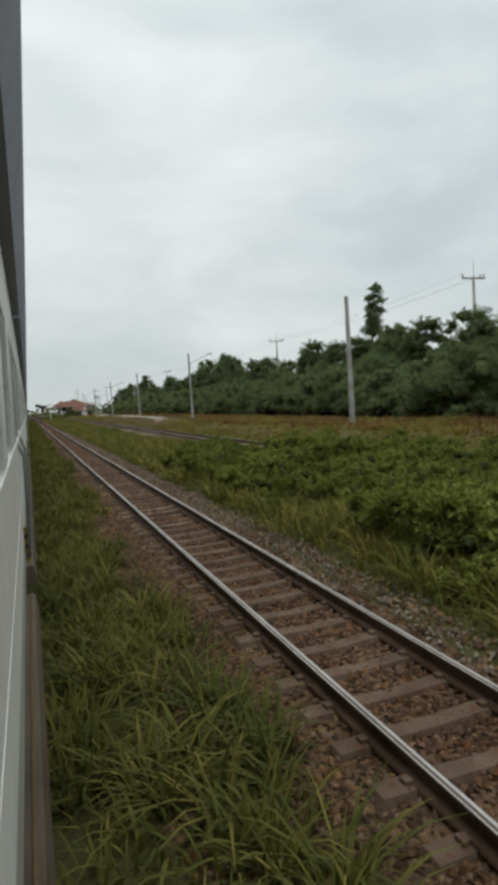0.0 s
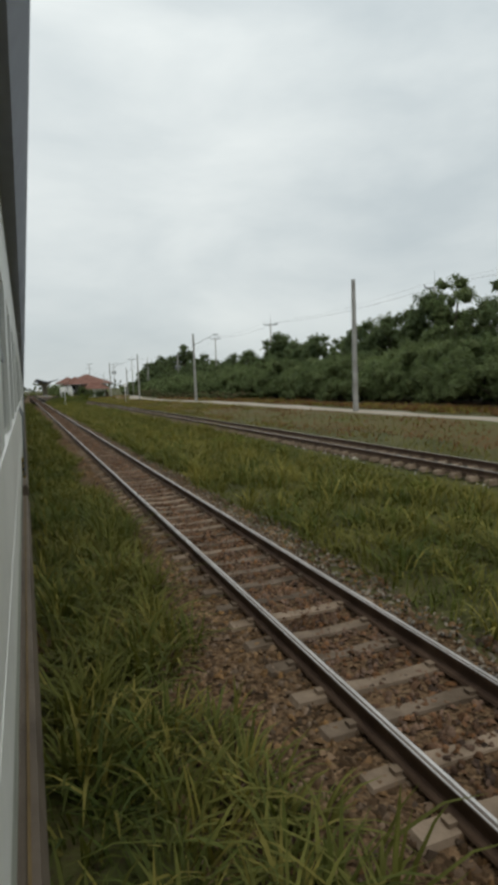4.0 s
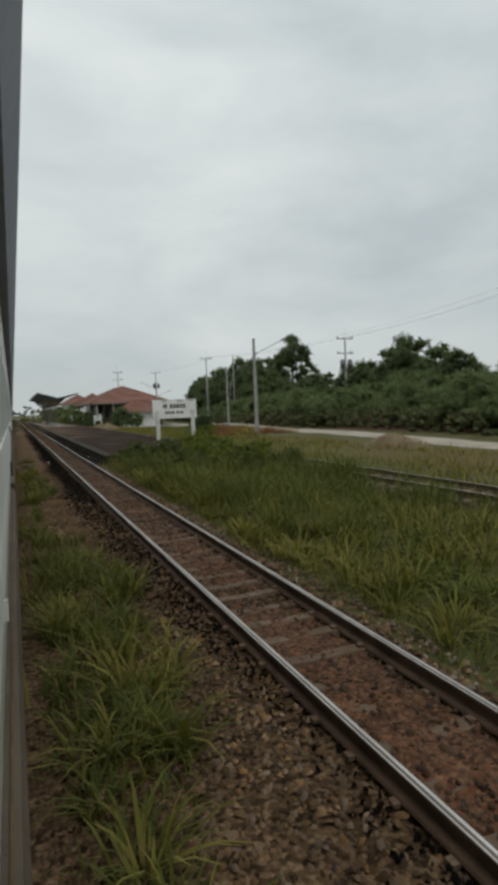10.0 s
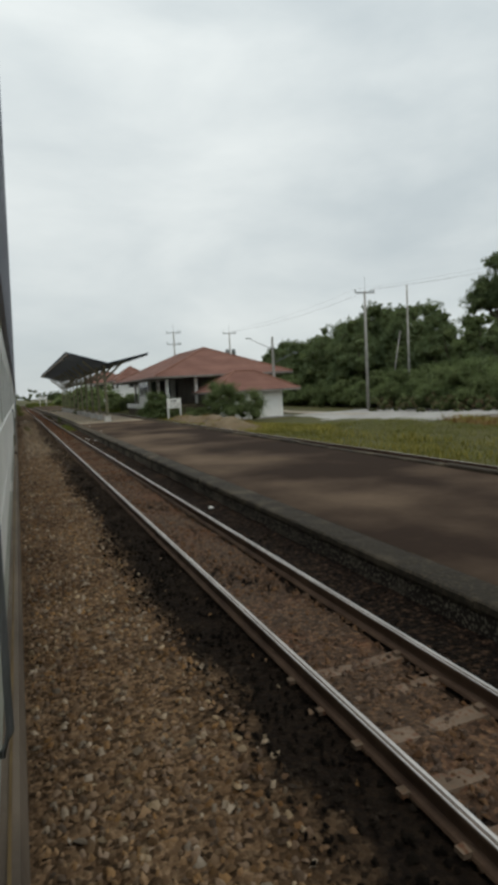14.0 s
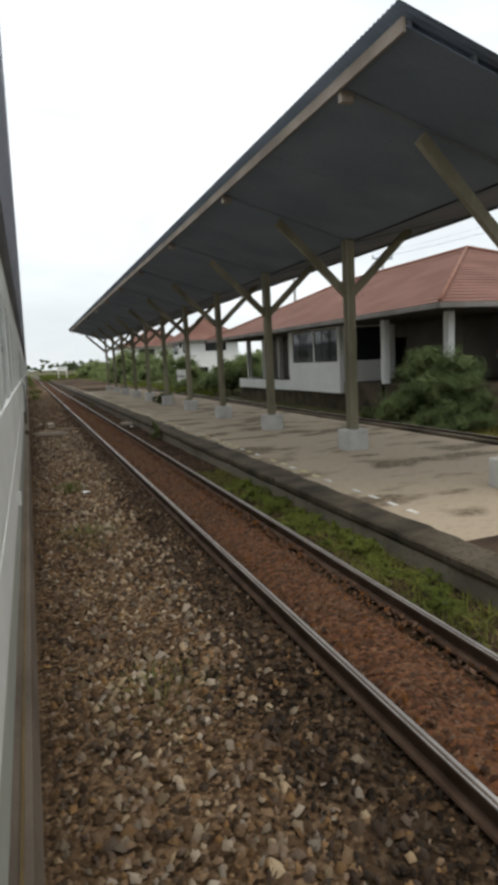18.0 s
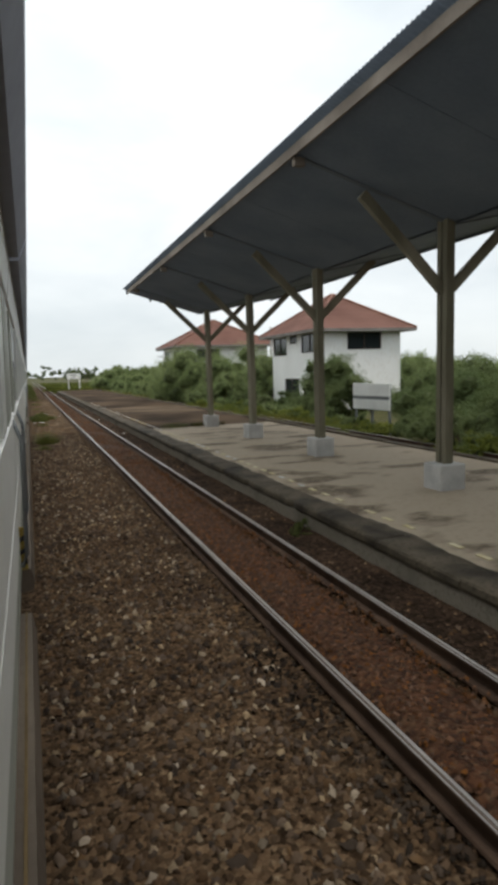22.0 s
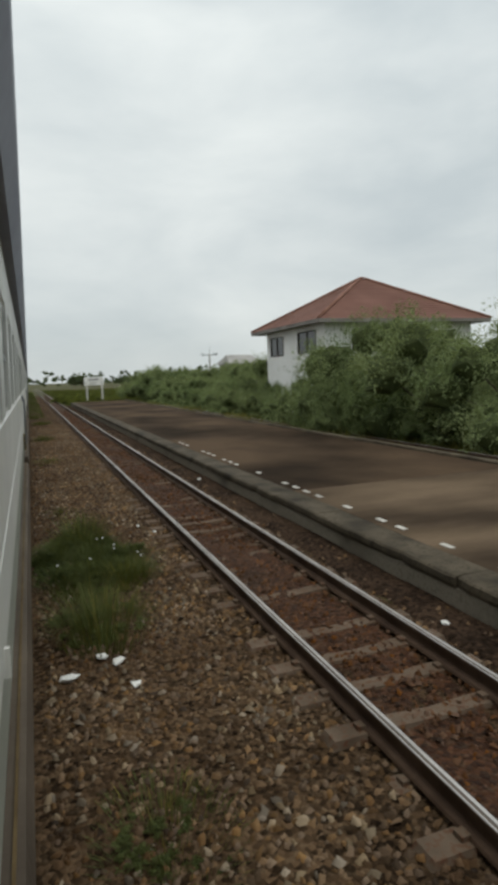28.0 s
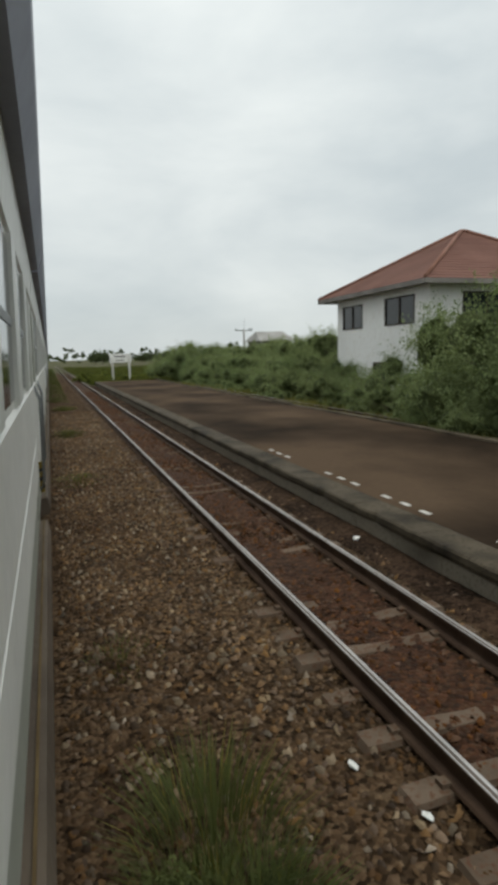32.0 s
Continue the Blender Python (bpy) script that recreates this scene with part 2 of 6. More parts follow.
M = {
    "ground": mat("earth_and_short_grass", (0.050, 0.055, 0.016), (0.088, 0.080, 0.026), scale=0.8, fine=16, c=(0.050, 0.040, 0.018), bump=1.0),
    "dry": mat("dry_rusty_grass", (0.088, 0.056, 0.020), (0.072, 0.076, 0.020), scale=0.22, fine=12, c=(0.095, 0.072, 0.028), bump=0.8),
    "straw": mat("dry_straw_earth", (0.125, 0.090, 0.056), (0.20, 0.148, 0.094), scale=1.2, fine=14, c=(0.10, 0.085, 0.045), bump=0.8),
    "litter": mat("reddish_leaf_litter", (0.060, 0.030, 0.018), (0.085, 0.050, 0.028), scale=0.6, fine=14, c=(0.10, 0.052, 0.03), bump=0.8),
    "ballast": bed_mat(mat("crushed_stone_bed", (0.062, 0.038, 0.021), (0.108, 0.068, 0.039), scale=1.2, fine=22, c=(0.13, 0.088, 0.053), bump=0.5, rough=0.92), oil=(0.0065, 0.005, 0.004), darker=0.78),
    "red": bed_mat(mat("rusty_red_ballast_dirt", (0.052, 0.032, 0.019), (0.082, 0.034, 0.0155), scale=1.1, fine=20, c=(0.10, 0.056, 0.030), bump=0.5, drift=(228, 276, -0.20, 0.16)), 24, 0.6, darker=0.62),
    "rust_bed": bed_mat(mat("bright_rust_ballast_dirt", (0.068, 0.034, 0.019), (0.098, 0.041, 0.020), scale=1.1, fine=20, c=(0.115, 0.062, 0.034), bump=0.5), 24, 0.6),
    # Near-black end of this dirt is the platform wall's shadow put into colour.
    "gutter": bed_mat(mat("wall_shaded_dirt", (0.007, 0.005, 0.004), (0.054, 0.034, 0.022), scale=1.0, fine=18, c=(0.042, 0.026, 0.017), bump=0.5, rough=0.95, drift=(238, 278, -0.26, 0.06)), 24, 0.6),
    "sleeper_red": mat("rust_dusted_sleeper", (0.090, 0.064, 0.044), (0.158, 0.116, 0.083), scale=3, fine=24, c=(0.10, 0.045, 0.024), bump=0.4),
    "baulk": mat("rust_soaked_timber", (0.046, 0.028, 0.019), (0.098, 0.056, 0.034), scale=1.2, fine=24, stretch=(0.3, 1, 1), bump=0.4),
    "plank": mat("weathered_grey_plank", (0.16, 0.135, 0.105), (0.32, 0.28, 0.225), scale=2, fine=24, stretch=(0.3, 1, 1), bump=0.4),
    "stone": mat("ballast_stone", (0.078, 0.046, 0.025), (0.162, 0.104, 0.058), scale=1.0, fine=30, island=0.6, bump=0.2, rough=0.85),
    "pale_stone": mat("pale_beige_stone", (0.145, 0.108, 0.070), (0.245, 0.192, 0.132), scale=2.0, fine=30, island=0.5, bump=0.2),
    "shoulder_stone": mat("pale_grey_shoulder_stone", (0.125, 0.105, 0.082), (0.205, 0.178, 0.142), scale=2.0, fine=30, island=0.5, bump=0.2),
    "rusty_stone": mat("rust_brown_track_stone", (0.080, 0.044, 0.025), (0.140, 0.080, 0.048), scale=1.2, fine=30, island=0.6, bump=0.2),
    "red_stone": mat("rust_stained_stone", (0.074, 0.045, 0.027), (0.083, 0.039, 0.018), scale=1.2, fine=30, island=0.6, bump=0.2, drift=(228, 276, -0.20, 0.16)),
    "sleeper": mat("weathered_concrete_sleeper", (0.100, 0.072, 0.049), (0.20, 0.150, 0.108), scale=3, fine=30, objects=0.35, bump=0.3),
    "rail_side": mat("rusted_rail_steel", (0.050, 0.030, 0.020), (0.086, 0.054, 0.036), scale=3, fine=50, rough=0.75, bump=0.3),
    "rail_mid": mat("brown_grey_rail_head", (0.078, 0.056, 0.042), (0.125, 0.094, 0.074), scale=2, fine=60, rough=0.55, metal=0.2, bump=0.1),
    "rail_top": mat("polished_rail_edge", (0.47, 0.445, 0.42), (0.60, 0.575, 0.55), scale=2, fine=60, rough=0.42, metal=0.9, bump=0.05),
    "road": mat("pale_gravel_road", (0.26, 0.225, 0.185), (0.36, 0.32, 0.27), scale=0.5, fine=14, c=(0.30, 0.25, 0.19), bump=0.5),
    "forecourt": mat("grey_concrete_forecourt", (0.26, 0.25, 0.235), (0.36, 0.35, 0.33), scale=0.5, fine=14, bump=0.3),
    "plat_dark": mat("dark_stained_platform_asphalt", (0.024, 0.0165, 0.011), (0.092, 0.062, 0.040), rough=0.95, scale=0.36, fine=12, bump=0.3, stretch=(0.8, 0.6, 1)),
    "plat_worn": mat("pale_worn_brown_asphalt", (0.048, 0.034, 0.023), (0.150, 0.108, 0.072), rough=0.95, scale=0.5, fine=12, bump=0.3, stretch=(0.5, 1.2, 1)),
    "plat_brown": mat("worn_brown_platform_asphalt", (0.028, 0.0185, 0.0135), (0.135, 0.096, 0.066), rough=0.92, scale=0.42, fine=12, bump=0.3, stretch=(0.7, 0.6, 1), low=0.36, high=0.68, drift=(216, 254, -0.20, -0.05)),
    "plat_pale": mat("stained_platform_concrete", (0.120, 0.090, 0.058), (0.360, 0.292, 0.212), scale=1.25, fine=16, bump=0.25, stretch=(0.55, 1, 1), low=0.38, high=0.48, c=(0.285, 0.228, 0.163)),
    "plat_edge": mat("mossy_platform_edge", (0.030, 0.023, 0.016), (0.122, 0.098, 0.067), scale=1.1, fine=22, c=(0.050, 0.040, 0.026), bump=0.4, drift=(232, 276, -0.22, 0.04)),
    "coping": mat("blackened_mossy_coping", (0.020, 0.016, 0.011), (0.098, 0.079, 0.055), scale=1.8, fine=22, c=(0.042, 0.034, 0.021), bump=0.5, drift=(232, 276, -0.22, 0.04)),
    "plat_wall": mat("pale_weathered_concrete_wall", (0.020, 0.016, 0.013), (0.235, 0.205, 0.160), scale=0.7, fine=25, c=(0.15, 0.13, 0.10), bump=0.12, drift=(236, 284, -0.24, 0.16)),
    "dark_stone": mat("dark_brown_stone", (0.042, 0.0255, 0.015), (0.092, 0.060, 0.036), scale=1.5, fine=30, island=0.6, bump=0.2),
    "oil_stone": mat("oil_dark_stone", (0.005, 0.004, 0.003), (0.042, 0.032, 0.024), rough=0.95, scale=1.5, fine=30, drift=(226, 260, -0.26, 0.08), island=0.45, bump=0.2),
    "yellow_tile": mat("worn_yellow_paint", (0.46, 0.38, 0.20), (0.60, 0.53, 0.36), scale=3, fine=30, bump=0.2),
    "white_tile": mat("worn_white_line_paint", (0.42, 0.40, 0.36), (0.62, 0.60, 0.55), scale=3, fine=30, bump=0.2),
    "grass": leaf_mat("tall_green_grass", (0.084, 0.085, 0.018), (0.150, 0.138, 0.032), scale=0.45),
    "grass_deep": leaf_mat("deep_green_grass", (0.052, 0.070, 0.014), (0.096, 0.108, 0.025), scale=0.5),
    "white_stone": mat("whitish_crushed_stone", (0.26, 0.24, 0.20), (0.42, 0.39, 0.34), scale=2.0, fine=30, island=0.5, bump=0.2),
    "grass_lush": leaf_mat("lush_green_grass", (0.074, 0.085, 0.017), (0.138, 0.136, 0.033), scale=0.5),
    "weed_leaf": leaf_mat("lush_weed_leaves", (0.100, 0.128, 0.024), (0.178, 0.196, 0.044), scale=0.5),
    "withered": leaf_mat("withered_brown_leaves", (0.085, 0.060, 0.038), (0.135, 0.098, 0.060), scale=0.5),
    # Darker copy of the grass green, with shade worked into the colour.
    "dull_shaded": leaf_mat("dull_olive_shaded_grass", (0.060, 0.076, 0.024), (0.118, 0.134, 0.046), scale=0.6),
    "grass_dry": leaf_mat("yellowing_grass", (0.150, 0.132, 0.028), (0.235, 0.205, 0.055), scale=0.6),
    "grass_rust": leaf_mat("rusty_dead_grass", (0.12, 0.055, 0.024), (0.19, 0.095, 0.045), scale=0.6),
    "leaf": leaf_mat("green_foliage", (0.084, 0.118, 0.050), (0.146, 0.180, 0.080)),
    "leaf_dark": leaf_mat("dark_foliage", (0.076, 0.108, 0.054), (0.124, 0.156, 0.076)),
    "leaf_lit": leaf_mat("fresh_light_foliage", (0.142, 0.190, 0.082), (0.222, 0.262, 0.122)),
    # Dark green that puts the crowns' inner shade into a colour.
    "core": mat("inner_shade_green", (0.042, 0.055, 0.019), (0.068, 0.084, 0.030), scale=2, fine=10),
    "bark": mat("grey_brown_bark", (0.06, 0.045, 0.032), (0.12, 0.095, 0.07), scale=3, fine=20, stretch=(1, 1, 0.3)),
    "pole": mat("grey_concrete_pole", (0.25, 0.24, 0.22), (0.36, 0.35, 0.33), scale=1.5, fine=20, bump=0.2),
    "steel": mat("galvanised_steel", (0.16, 0.17, 0.17), (0.24, 0.25, 0.25), scale=3, fine=30, rough=0.5, metal=0.6, bump=0.1),
    "wire": mat("dark_cable", (0.20, 0.21, 0.22), (0.26, 0.27, 0.28), rough=0.6, bump=0),
    "white": mat("weathered_white_paint", (0.72, 0.72, 0.69), (0.84, 0.84, 0.81), scale=1.4, fine=25, c=(0.62, 0.60, 0.56), bump=0.15),
    "board_post": mat("stained_white_post", (0.52, 0.51, 0.47), (0.76, 0.76, 0.73), scale=2.2, fine=18, c=(0.40, 0.37, 0.32), bump=0.2, stretch=(1, 1, 0.4)),
    "wall": mat("white_rendered_wall", (0.79, 0.785, 0.76), (0.88, 0.875, 0.85), scale=0.6, fine=12, c=(0.73, 0.71, 0.67), bump=0.10, stretch=(1, 1, 0.4)),
    "mossy": mat("mossy_green_wall", (0.10, 0.10, 0.065), (0.17, 0.165, 0.12), scale=0.8, fine=12, c=(0.08, 0.09, 0.04), bump=0.4),
    "wall_grey": mat("dirty_grey_wall", (0.20, 0.19, 0.17), (0.30, 0.29, 0.27), scale=0.7, fine=12, bump=0.2),
    "roof": mat("faded_red_roof_tile", (0.150, 0.073, 0.056), (0.205, 0.105, 0.081), scale=0.5, fine=10, objects=0.07, bump=0.3, c=(0.168, 0.088, 0.069)),
    "ridge": mat("red_ridge_tile", (0.20, 0.10, 0.073), (0.26, 0.138, 0.102), scale=1, fine=12, bump=0.2),
    "eave": mat("pale_grey_eave_board", (0.17, 0.155, 0.14), (0.26, 0.24, 0.22), scale=1, fine=20),
    "timber": mat("weathered_greenish_timber", (0.135, 0.122, 0.082), (0.24, 0.215, 0.155), scale=1.5, fine=22, stretch=(1, 1, 0.25), bump=0.4),
    "timber_dark": mat("dark_timber", (0.145, 0.165, 0.19), (0.18, 0.20, 0.228), scale=2, fine=22),
    "fascia": mat("pale_worn_fascia_board", (0.21, 0.175, 0.145), (0.33, 0.28, 0.235), scale=1.2, fine=20),
    "sheet": mat("dark_corrugated_sheet", (0.150, 0.182, 0.232), (0.195, 0.230, 0.282), scale=0.8, fine=16, rough=0.6, bump=0.1),
    "concrete": mat("whitewashed_concrete_block", (0.36, 0.35, 0.33), (0.50, 0.49, 0.46), scale=2, fine=20),
    # Dirty grey inner wall, its veranda shade put into a dark brown.
    "inner": mat("shade_browned_inner_wall", (0.10, 0.088, 0.075), (0.15, 0.135, 0.118), scale=0.7, fine=12, bump=0.2),
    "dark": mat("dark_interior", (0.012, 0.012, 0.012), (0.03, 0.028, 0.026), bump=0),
    "frame": mat("brown_window_frame", (0.05, 0.035, 0.025), (0.08, 0.06, 0.045), bump=0),
    "text": mat("faded_black_lettering", (0.05, 0.05, 0.055), (0.12, 0.12, 0.12), scale=6, bump=0),
    "train": mat("pale_grey_green_coach_paint", (0.60, 0.605, 0.56), (0.68, 0.685, 0.64), scale=0.8, fine=10, rough=0.42, bump=0.03, stretch=(1, 1, 0.3)),
    "train_white": mat("off_white_coach_paint", (0.68, 0.67, 0.62), (0.77, 0.76, 0.71), scale=0.8, fine=10, rough=0.4, bump=0.03),
    "train_low": mat("grey_olive_coach_paint", (0.30, 0.305, 0.255), (0.37, 0.375, 0.315), scale=0.8, fine=10, rough=0.5, bump=0.03),
    "train_dark": mat("slate_grey_gutter_paint", (0.27, 0.29, 0.345), (0.33, 0.35, 0.405), scale=0.8, fine=10, rough=0.6, bump=0.03),
    "train_brown": mat("brown_step_board", (0.085, 0.066, 0.050), (0.14, 0.11, 0.082), scale=1.2, fine=14, rough=0.6),
    "stripe_y": mat("yellow_warning_paint", (0.22, 0.16, 0.035), (0.28, 0.20, 0.05), bump=0),
    "step_edge": mat("worn_ochre_edge", (0.10, 0.068, 0.032), (0.15, 0.105, 0.05), bump=0),
    "stripe_k": mat("black_warning_paint", (0.02, 0.02, 0.02), (0.04, 0.04, 0.04), bump=0),
}
glass = bpy.data.materials.new("window_glass")
glass.use_nodes = True
gb = glass.node_tree.nodes["Principled BSDF"]
gb.inputs["Base Color"].default_value, gb.inputs["Roughness"].default_value = (0.02, 0.025, 0.028, 1), 0.08
M["glass"] = glass


# ---- builders ----
def mesh_of(name, verts, faces, material, smooth=False):
    me = bpy.data.meshes.new(name)
    me.from_pydata([tuple(v) for v in verts], [], [tuple(f) for f in faces])
    for m in material if isinstance(material, (list, tuple)) else [material]:
        me.materials.append(m)
    me.update()
    if smooth:
        me.polygons.foreach_set("use_smooth", [True] * len(me.polygons))
    return me


def fast_mesh(name, verts, quads, material, idx=None):
    """verts (n,3), faces (m,k) as arrays."""
    me = bpy.data.meshes.new(name)
    n, k = quads.shape
    me.vertices.add(len(verts))
    me.vertices.foreach_set("co", verts.astype(np.float32).ravel())
    me.loops.add(n * k)
    me.loops.foreach_set("vertex_index", quads.astype(np.int32).ravel())
    me.polygons.add(n)
    me.polygons.foreach_set("loop_start", np.arange(0, n * k, k, dtype=np.int32))
    for m in material if isinstance(material, (list, tuple)) else [material]:
        me.materials.append(m)
    if idx is not None:
        me.polygons.foreach_set("material_index", idx.astype(np.int32))
    me.update(calc_edges=True)
    return me


def thing(name, label, category, group="", kind="", at=(0, 0, 0), rz=0.0):
    ob = new(name)
    ob.matrix_world = pose(*at, 0, 0, rz)
    return tagged(ob, label, category, group, kind)


def part(name, bm, material, parent, label=""):
    """Links a bmesh (or a mesh) as one mesh object under its parent."""
    if isinstance(bm, bpy.types.Mesh):
        me = bm
    else:
        me = bpy.data.meshes.new(name)
        bm.to_mesh(me)
        bm.free()
        me.materials.append(material)
    ob = new(name, me)
    ob.parent = parent
    return tagged(ob, label)


def box(x0, x1, y0, y1, z0, z1, bevel=0.0, bm=None):
    bm = bm or bmesh.new()
    vs = [bm.verts.new((x, y, z)) for x in (x0, x1) for y in (y0, y1) for z in (z0, z1)]
    fs = [bm.faces.new([vs[i] for i in f]) for f in ((0, 1, 3, 2), (4, 6, 7, 5), (0, 4, 5, 1), (2, 3, 7, 6), (0, 2, 6, 4), (1, 5, 7, 3))]
    if bevel:
        bmesh.ops.bevel(bm, geom=list({e for f in fs for e in f.edges}), offset=bevel, segments=1, affect="EDGES")
    return bm


def beam(a, b, w, h, bm=None, up=(0, 0, 1)):
    """A squared timber from a to b, w wide and h deep."""
    bm = bm or bmesh.new()
    a, b = Vector(a), Vector(b)
    d = (b - a).normalized()
    s = d.cross(Vector(up))
    s = s.normalized() if s.length > 1e-4 else Vector((1, 0, 0))
    u = s.cross(d)
    vs = [bm.verts.new(p + s * i * w / 2 + u * j * h / 2) for p in (a, b) for i, j in ((-1, -1), (1, -1), (1, 1), (-1, 1))]
    for f in ((0, 3, 2, 1), (4, 5, 6, 7), (0, 1, 5, 4), (1, 2, 6, 5), (2, 3, 7, 6), (3, 0, 4, 7)):
        bm.faces.new([vs[i] for i in f])
    return bm


def tube(points, radii, sides=8, bm=None, caps=True):
    bm = bm or bmesh.new()
    rings = []
    pts = [Vector(p) for p in points]
    for i, p in enumerate(pts):
        d = (pts[min(i + 1, len(pts) - 1)] - pts[max(i - 1, 0)]).normalized()
        s = d.cross(Vector((0, 0, 1)) if abs(d.z) < 0.95 else Vector((1, 0, 0))).normalized()
        u = s.cross(d)
        r = radii[i] if isinstance(radii, (list, tuple)) else radii
        rings.append([bm.verts.new(p + (s * math.cos(2 * math.pi * k / sides) + u * math.sin(2 * math.pi * k / sides)) * r) for k in range(sides)])
    for a, b in zip(rings, rings[1:]):
        for k in range(sides):
            f = bm.faces.new((a[k], a[(k + 1) % sides], b[(k + 1) % sides], b[k]))
            f.smooth = sides > 5
    if caps:
        bm.faces.new(rings[0][::-1])
        bm.faces.new(rings[-1])
    return bm


def extrude_y(profile, y0, y1, bm=None, closed=True):
    """A profile of (x, z) drawn out along the line."""
    bm = bm or bmesh.new()
    a = [bm.verts.new((x, y0, z)) for x, z in profile]
    b = [bm.verts.new((x, y1, z)) for x, z in profile]
    n = len(profile)
    for i in range(n if closed else n - 1):
        bm.faces.new((a[i], a[(i + 1) % n], b[(i + 1) % n], b[i]))
    if closed:
        bm.faces.new(a[::-1])
        bm.faces.new(b)
    bmesh.ops.recalc_face_normals(bm, faces=bm.faces)
    return bm


def smooth01(v, a, b):
    t = np.clip((np.asarray(v, float) - a) / (b - a), 0, 1)
    return t * t * (3 - 2 * t)


def ground_z(x, y):
    """Height of the ground: the track bed, the grass beside it, the higher verge and the low station yard."""
    x, y = np.asarray(x, float), np.asarray(y, float)
    verge = (0.25 + 0.25 * (1 - smooth01(y, 140, 188))) * smooth01(x, 11, 17) * (1 - smooth01(y, 205, 245))
    yard = -0.18 * smooth01(x, 9, 13) * smooth01(y, 215, 250)
    bed = -0.24 + 0.01 * (1 - smooth01(np.abs(x - 2.6), 1.1, 1.9)) - 0.25 * smooth01(-x, 3, 5)
    yard = yard - 0.45 * smooth01(x, 14, 20) * smooth01(y, 262, 280) * (1 - smooth01(y, 330, 345))
    lump = 0.05 * np.sin(x * 0.9 + 0.31 * y) * np.sin(0.23 * y - x * 0.4) * smooth01(np.abs(x - 2.6), 2.0, 5.0)
    return bed + verge + yard + lump


# ---- ground and track bed ----
def ground_sheet():
    xs = np.unique(np.r_[-2600, -1200, -500, -200, -80, -30, -12, np.arange(-6, 34.1, 1.0), 40, 50, 65, 90, 140, 260, 600, 1300, 2600])
    ys = np.unique(np.r_[-2600, -900, -300, -90, -30, np.arange(-8, 470, 3.0), 490, 520, 570, 650, 800, 1100, 1700, 2600])
    gx, gy = np.meshgrid(xs, ys)
    v = np.stack([gx, gy, ground_z(gx, gy)], -1).reshape(-1, 3)
    w = len(xs)
    i = (np.arange(len(ys) - 1)[:, None] * w + np.arange(w - 1)[None]).ravel()
    return fast_mesh("ground", v, np.stack([i, i + 1, i + 1 + w, i + w], -1), M["ground"])


tagged(new("ground", ground_sheet()), "green and brown grassy earth beside the railway line", "ground", kind="structure")


def strip(name, label, category, x0, x1, y0, y1, lift, material, nx=6, step=2.0, edge=0.12, seed=1, uneven=0.0):
    """A sheet on the ground with uneven long edges."""
    rnd = np.random.RandomState(seed)
    ys = np.arange(y0, y1 + step, step)
    u = np.linspace(0, 1, nx)
    wob0, wob1 = rnd.uniform(-edge, edge, len(ys)), rnd.uniform(-edge, edge, len(ys))
    left = (x0(ys) if callable(x0) else x0 + 0 * ys) + wob0
    right = (x1(ys) if callable(x1) else x1 + 0 * ys) + wob1
    gx = left[:, None] + (right - left)[:, None] * u
    gy = np.repeat(ys[:, None], nx, 1)
    z = ground_z(gx, gy) + lift
    z += uneven * (np.sin(gy * 1.7 + 3 * gx) * np.sin(gy * 0.53 + 1) + rnd.uniform(-0.6, 0.6, z.shape))
    z[:, 0] -= lift + 0.02
    z[:, -1] -= lift + 0.02
    v = np.stack([gx, gy, z], -1).reshape(-1, 3)
    i = (np.arange(len(ys) - 1)[:, None] * nx + np.arange(nx - 1)[None]).ravel()
    me = fast_mesh(name, v, np.stack([i, i + 1, i + 1 + nx, i + nx], -1), material)
    return tagged(new(name, me), label, category, kind="structure")


TRACK_X, HALF = 2.626, 0.532
strip("track_bed", "brown crushed-stone ballast bed of the railway", "ballast", -3.4, 4.0, 0, 460, 0.035, M["ballast"], nx=9)
strip("sward", "green turf beside the train's track", "grass", -0.9, lambda y: 0.95 + 0.12 * np.sin(y * 0.21 + 1) + 0.2 * np.sin(y * 0.55) - 0.9 * smooth01(y, 128, 150), 6, 148, 0.05, M["ground"], nx=6, step=0.5, edge=0.1, seed=33, uneven=0.02)
def verge_edge(y):
    """Where the grass between the tracks begins."""
    return 4.12 - 0.34 * smooth01(y, 70, 110) + 0.05 * np.sin(y * 0.83) + 0.05 * np.sin(y * 2.1 + 1)


strip("verge_sward", "green turf between the two tracks", "grass", lambda y: verge_edge(y) + 0.05, 9.4, 6, 206, 0.02, M["ground"], nx=8, step=1.0, edge=0.15, seed=34, uneven=0.04)
strip("red_infill", "rusty red dirt packed between the rails", "ballast", 2.13, 3.12, 112, 168, 0.036, M["rust_bed"], nx=12, step=0.22, edge=0.02, seed=25, uneven=0.014)
strip("red_infill", "rusty red dirt packed between the rails", "ballast", 2.13, 3.12, 168, 201, 0.054, M["rust_bed"], nx=12, step=0.22, edge=0.02, seed=4, uneven=0.022)
strip("red_infill", "rusty red dirt packed between the rails", "ballast", 2.13, 3.12, 201.2, 248, 0.058, M["red"], nx=12, step=0.22, edge=0.02, seed=24, uneven=0.022)
strip("red_infill", "rusty red dirt packed between the rails", "ballast", 2.13, 3.12, 248.2, 268, 0.048, M["red"], nx=12, step=0.22, edge=0.02, seed=14, uneven=0.014)
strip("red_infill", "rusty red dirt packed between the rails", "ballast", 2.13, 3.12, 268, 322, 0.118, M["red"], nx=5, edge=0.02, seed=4)
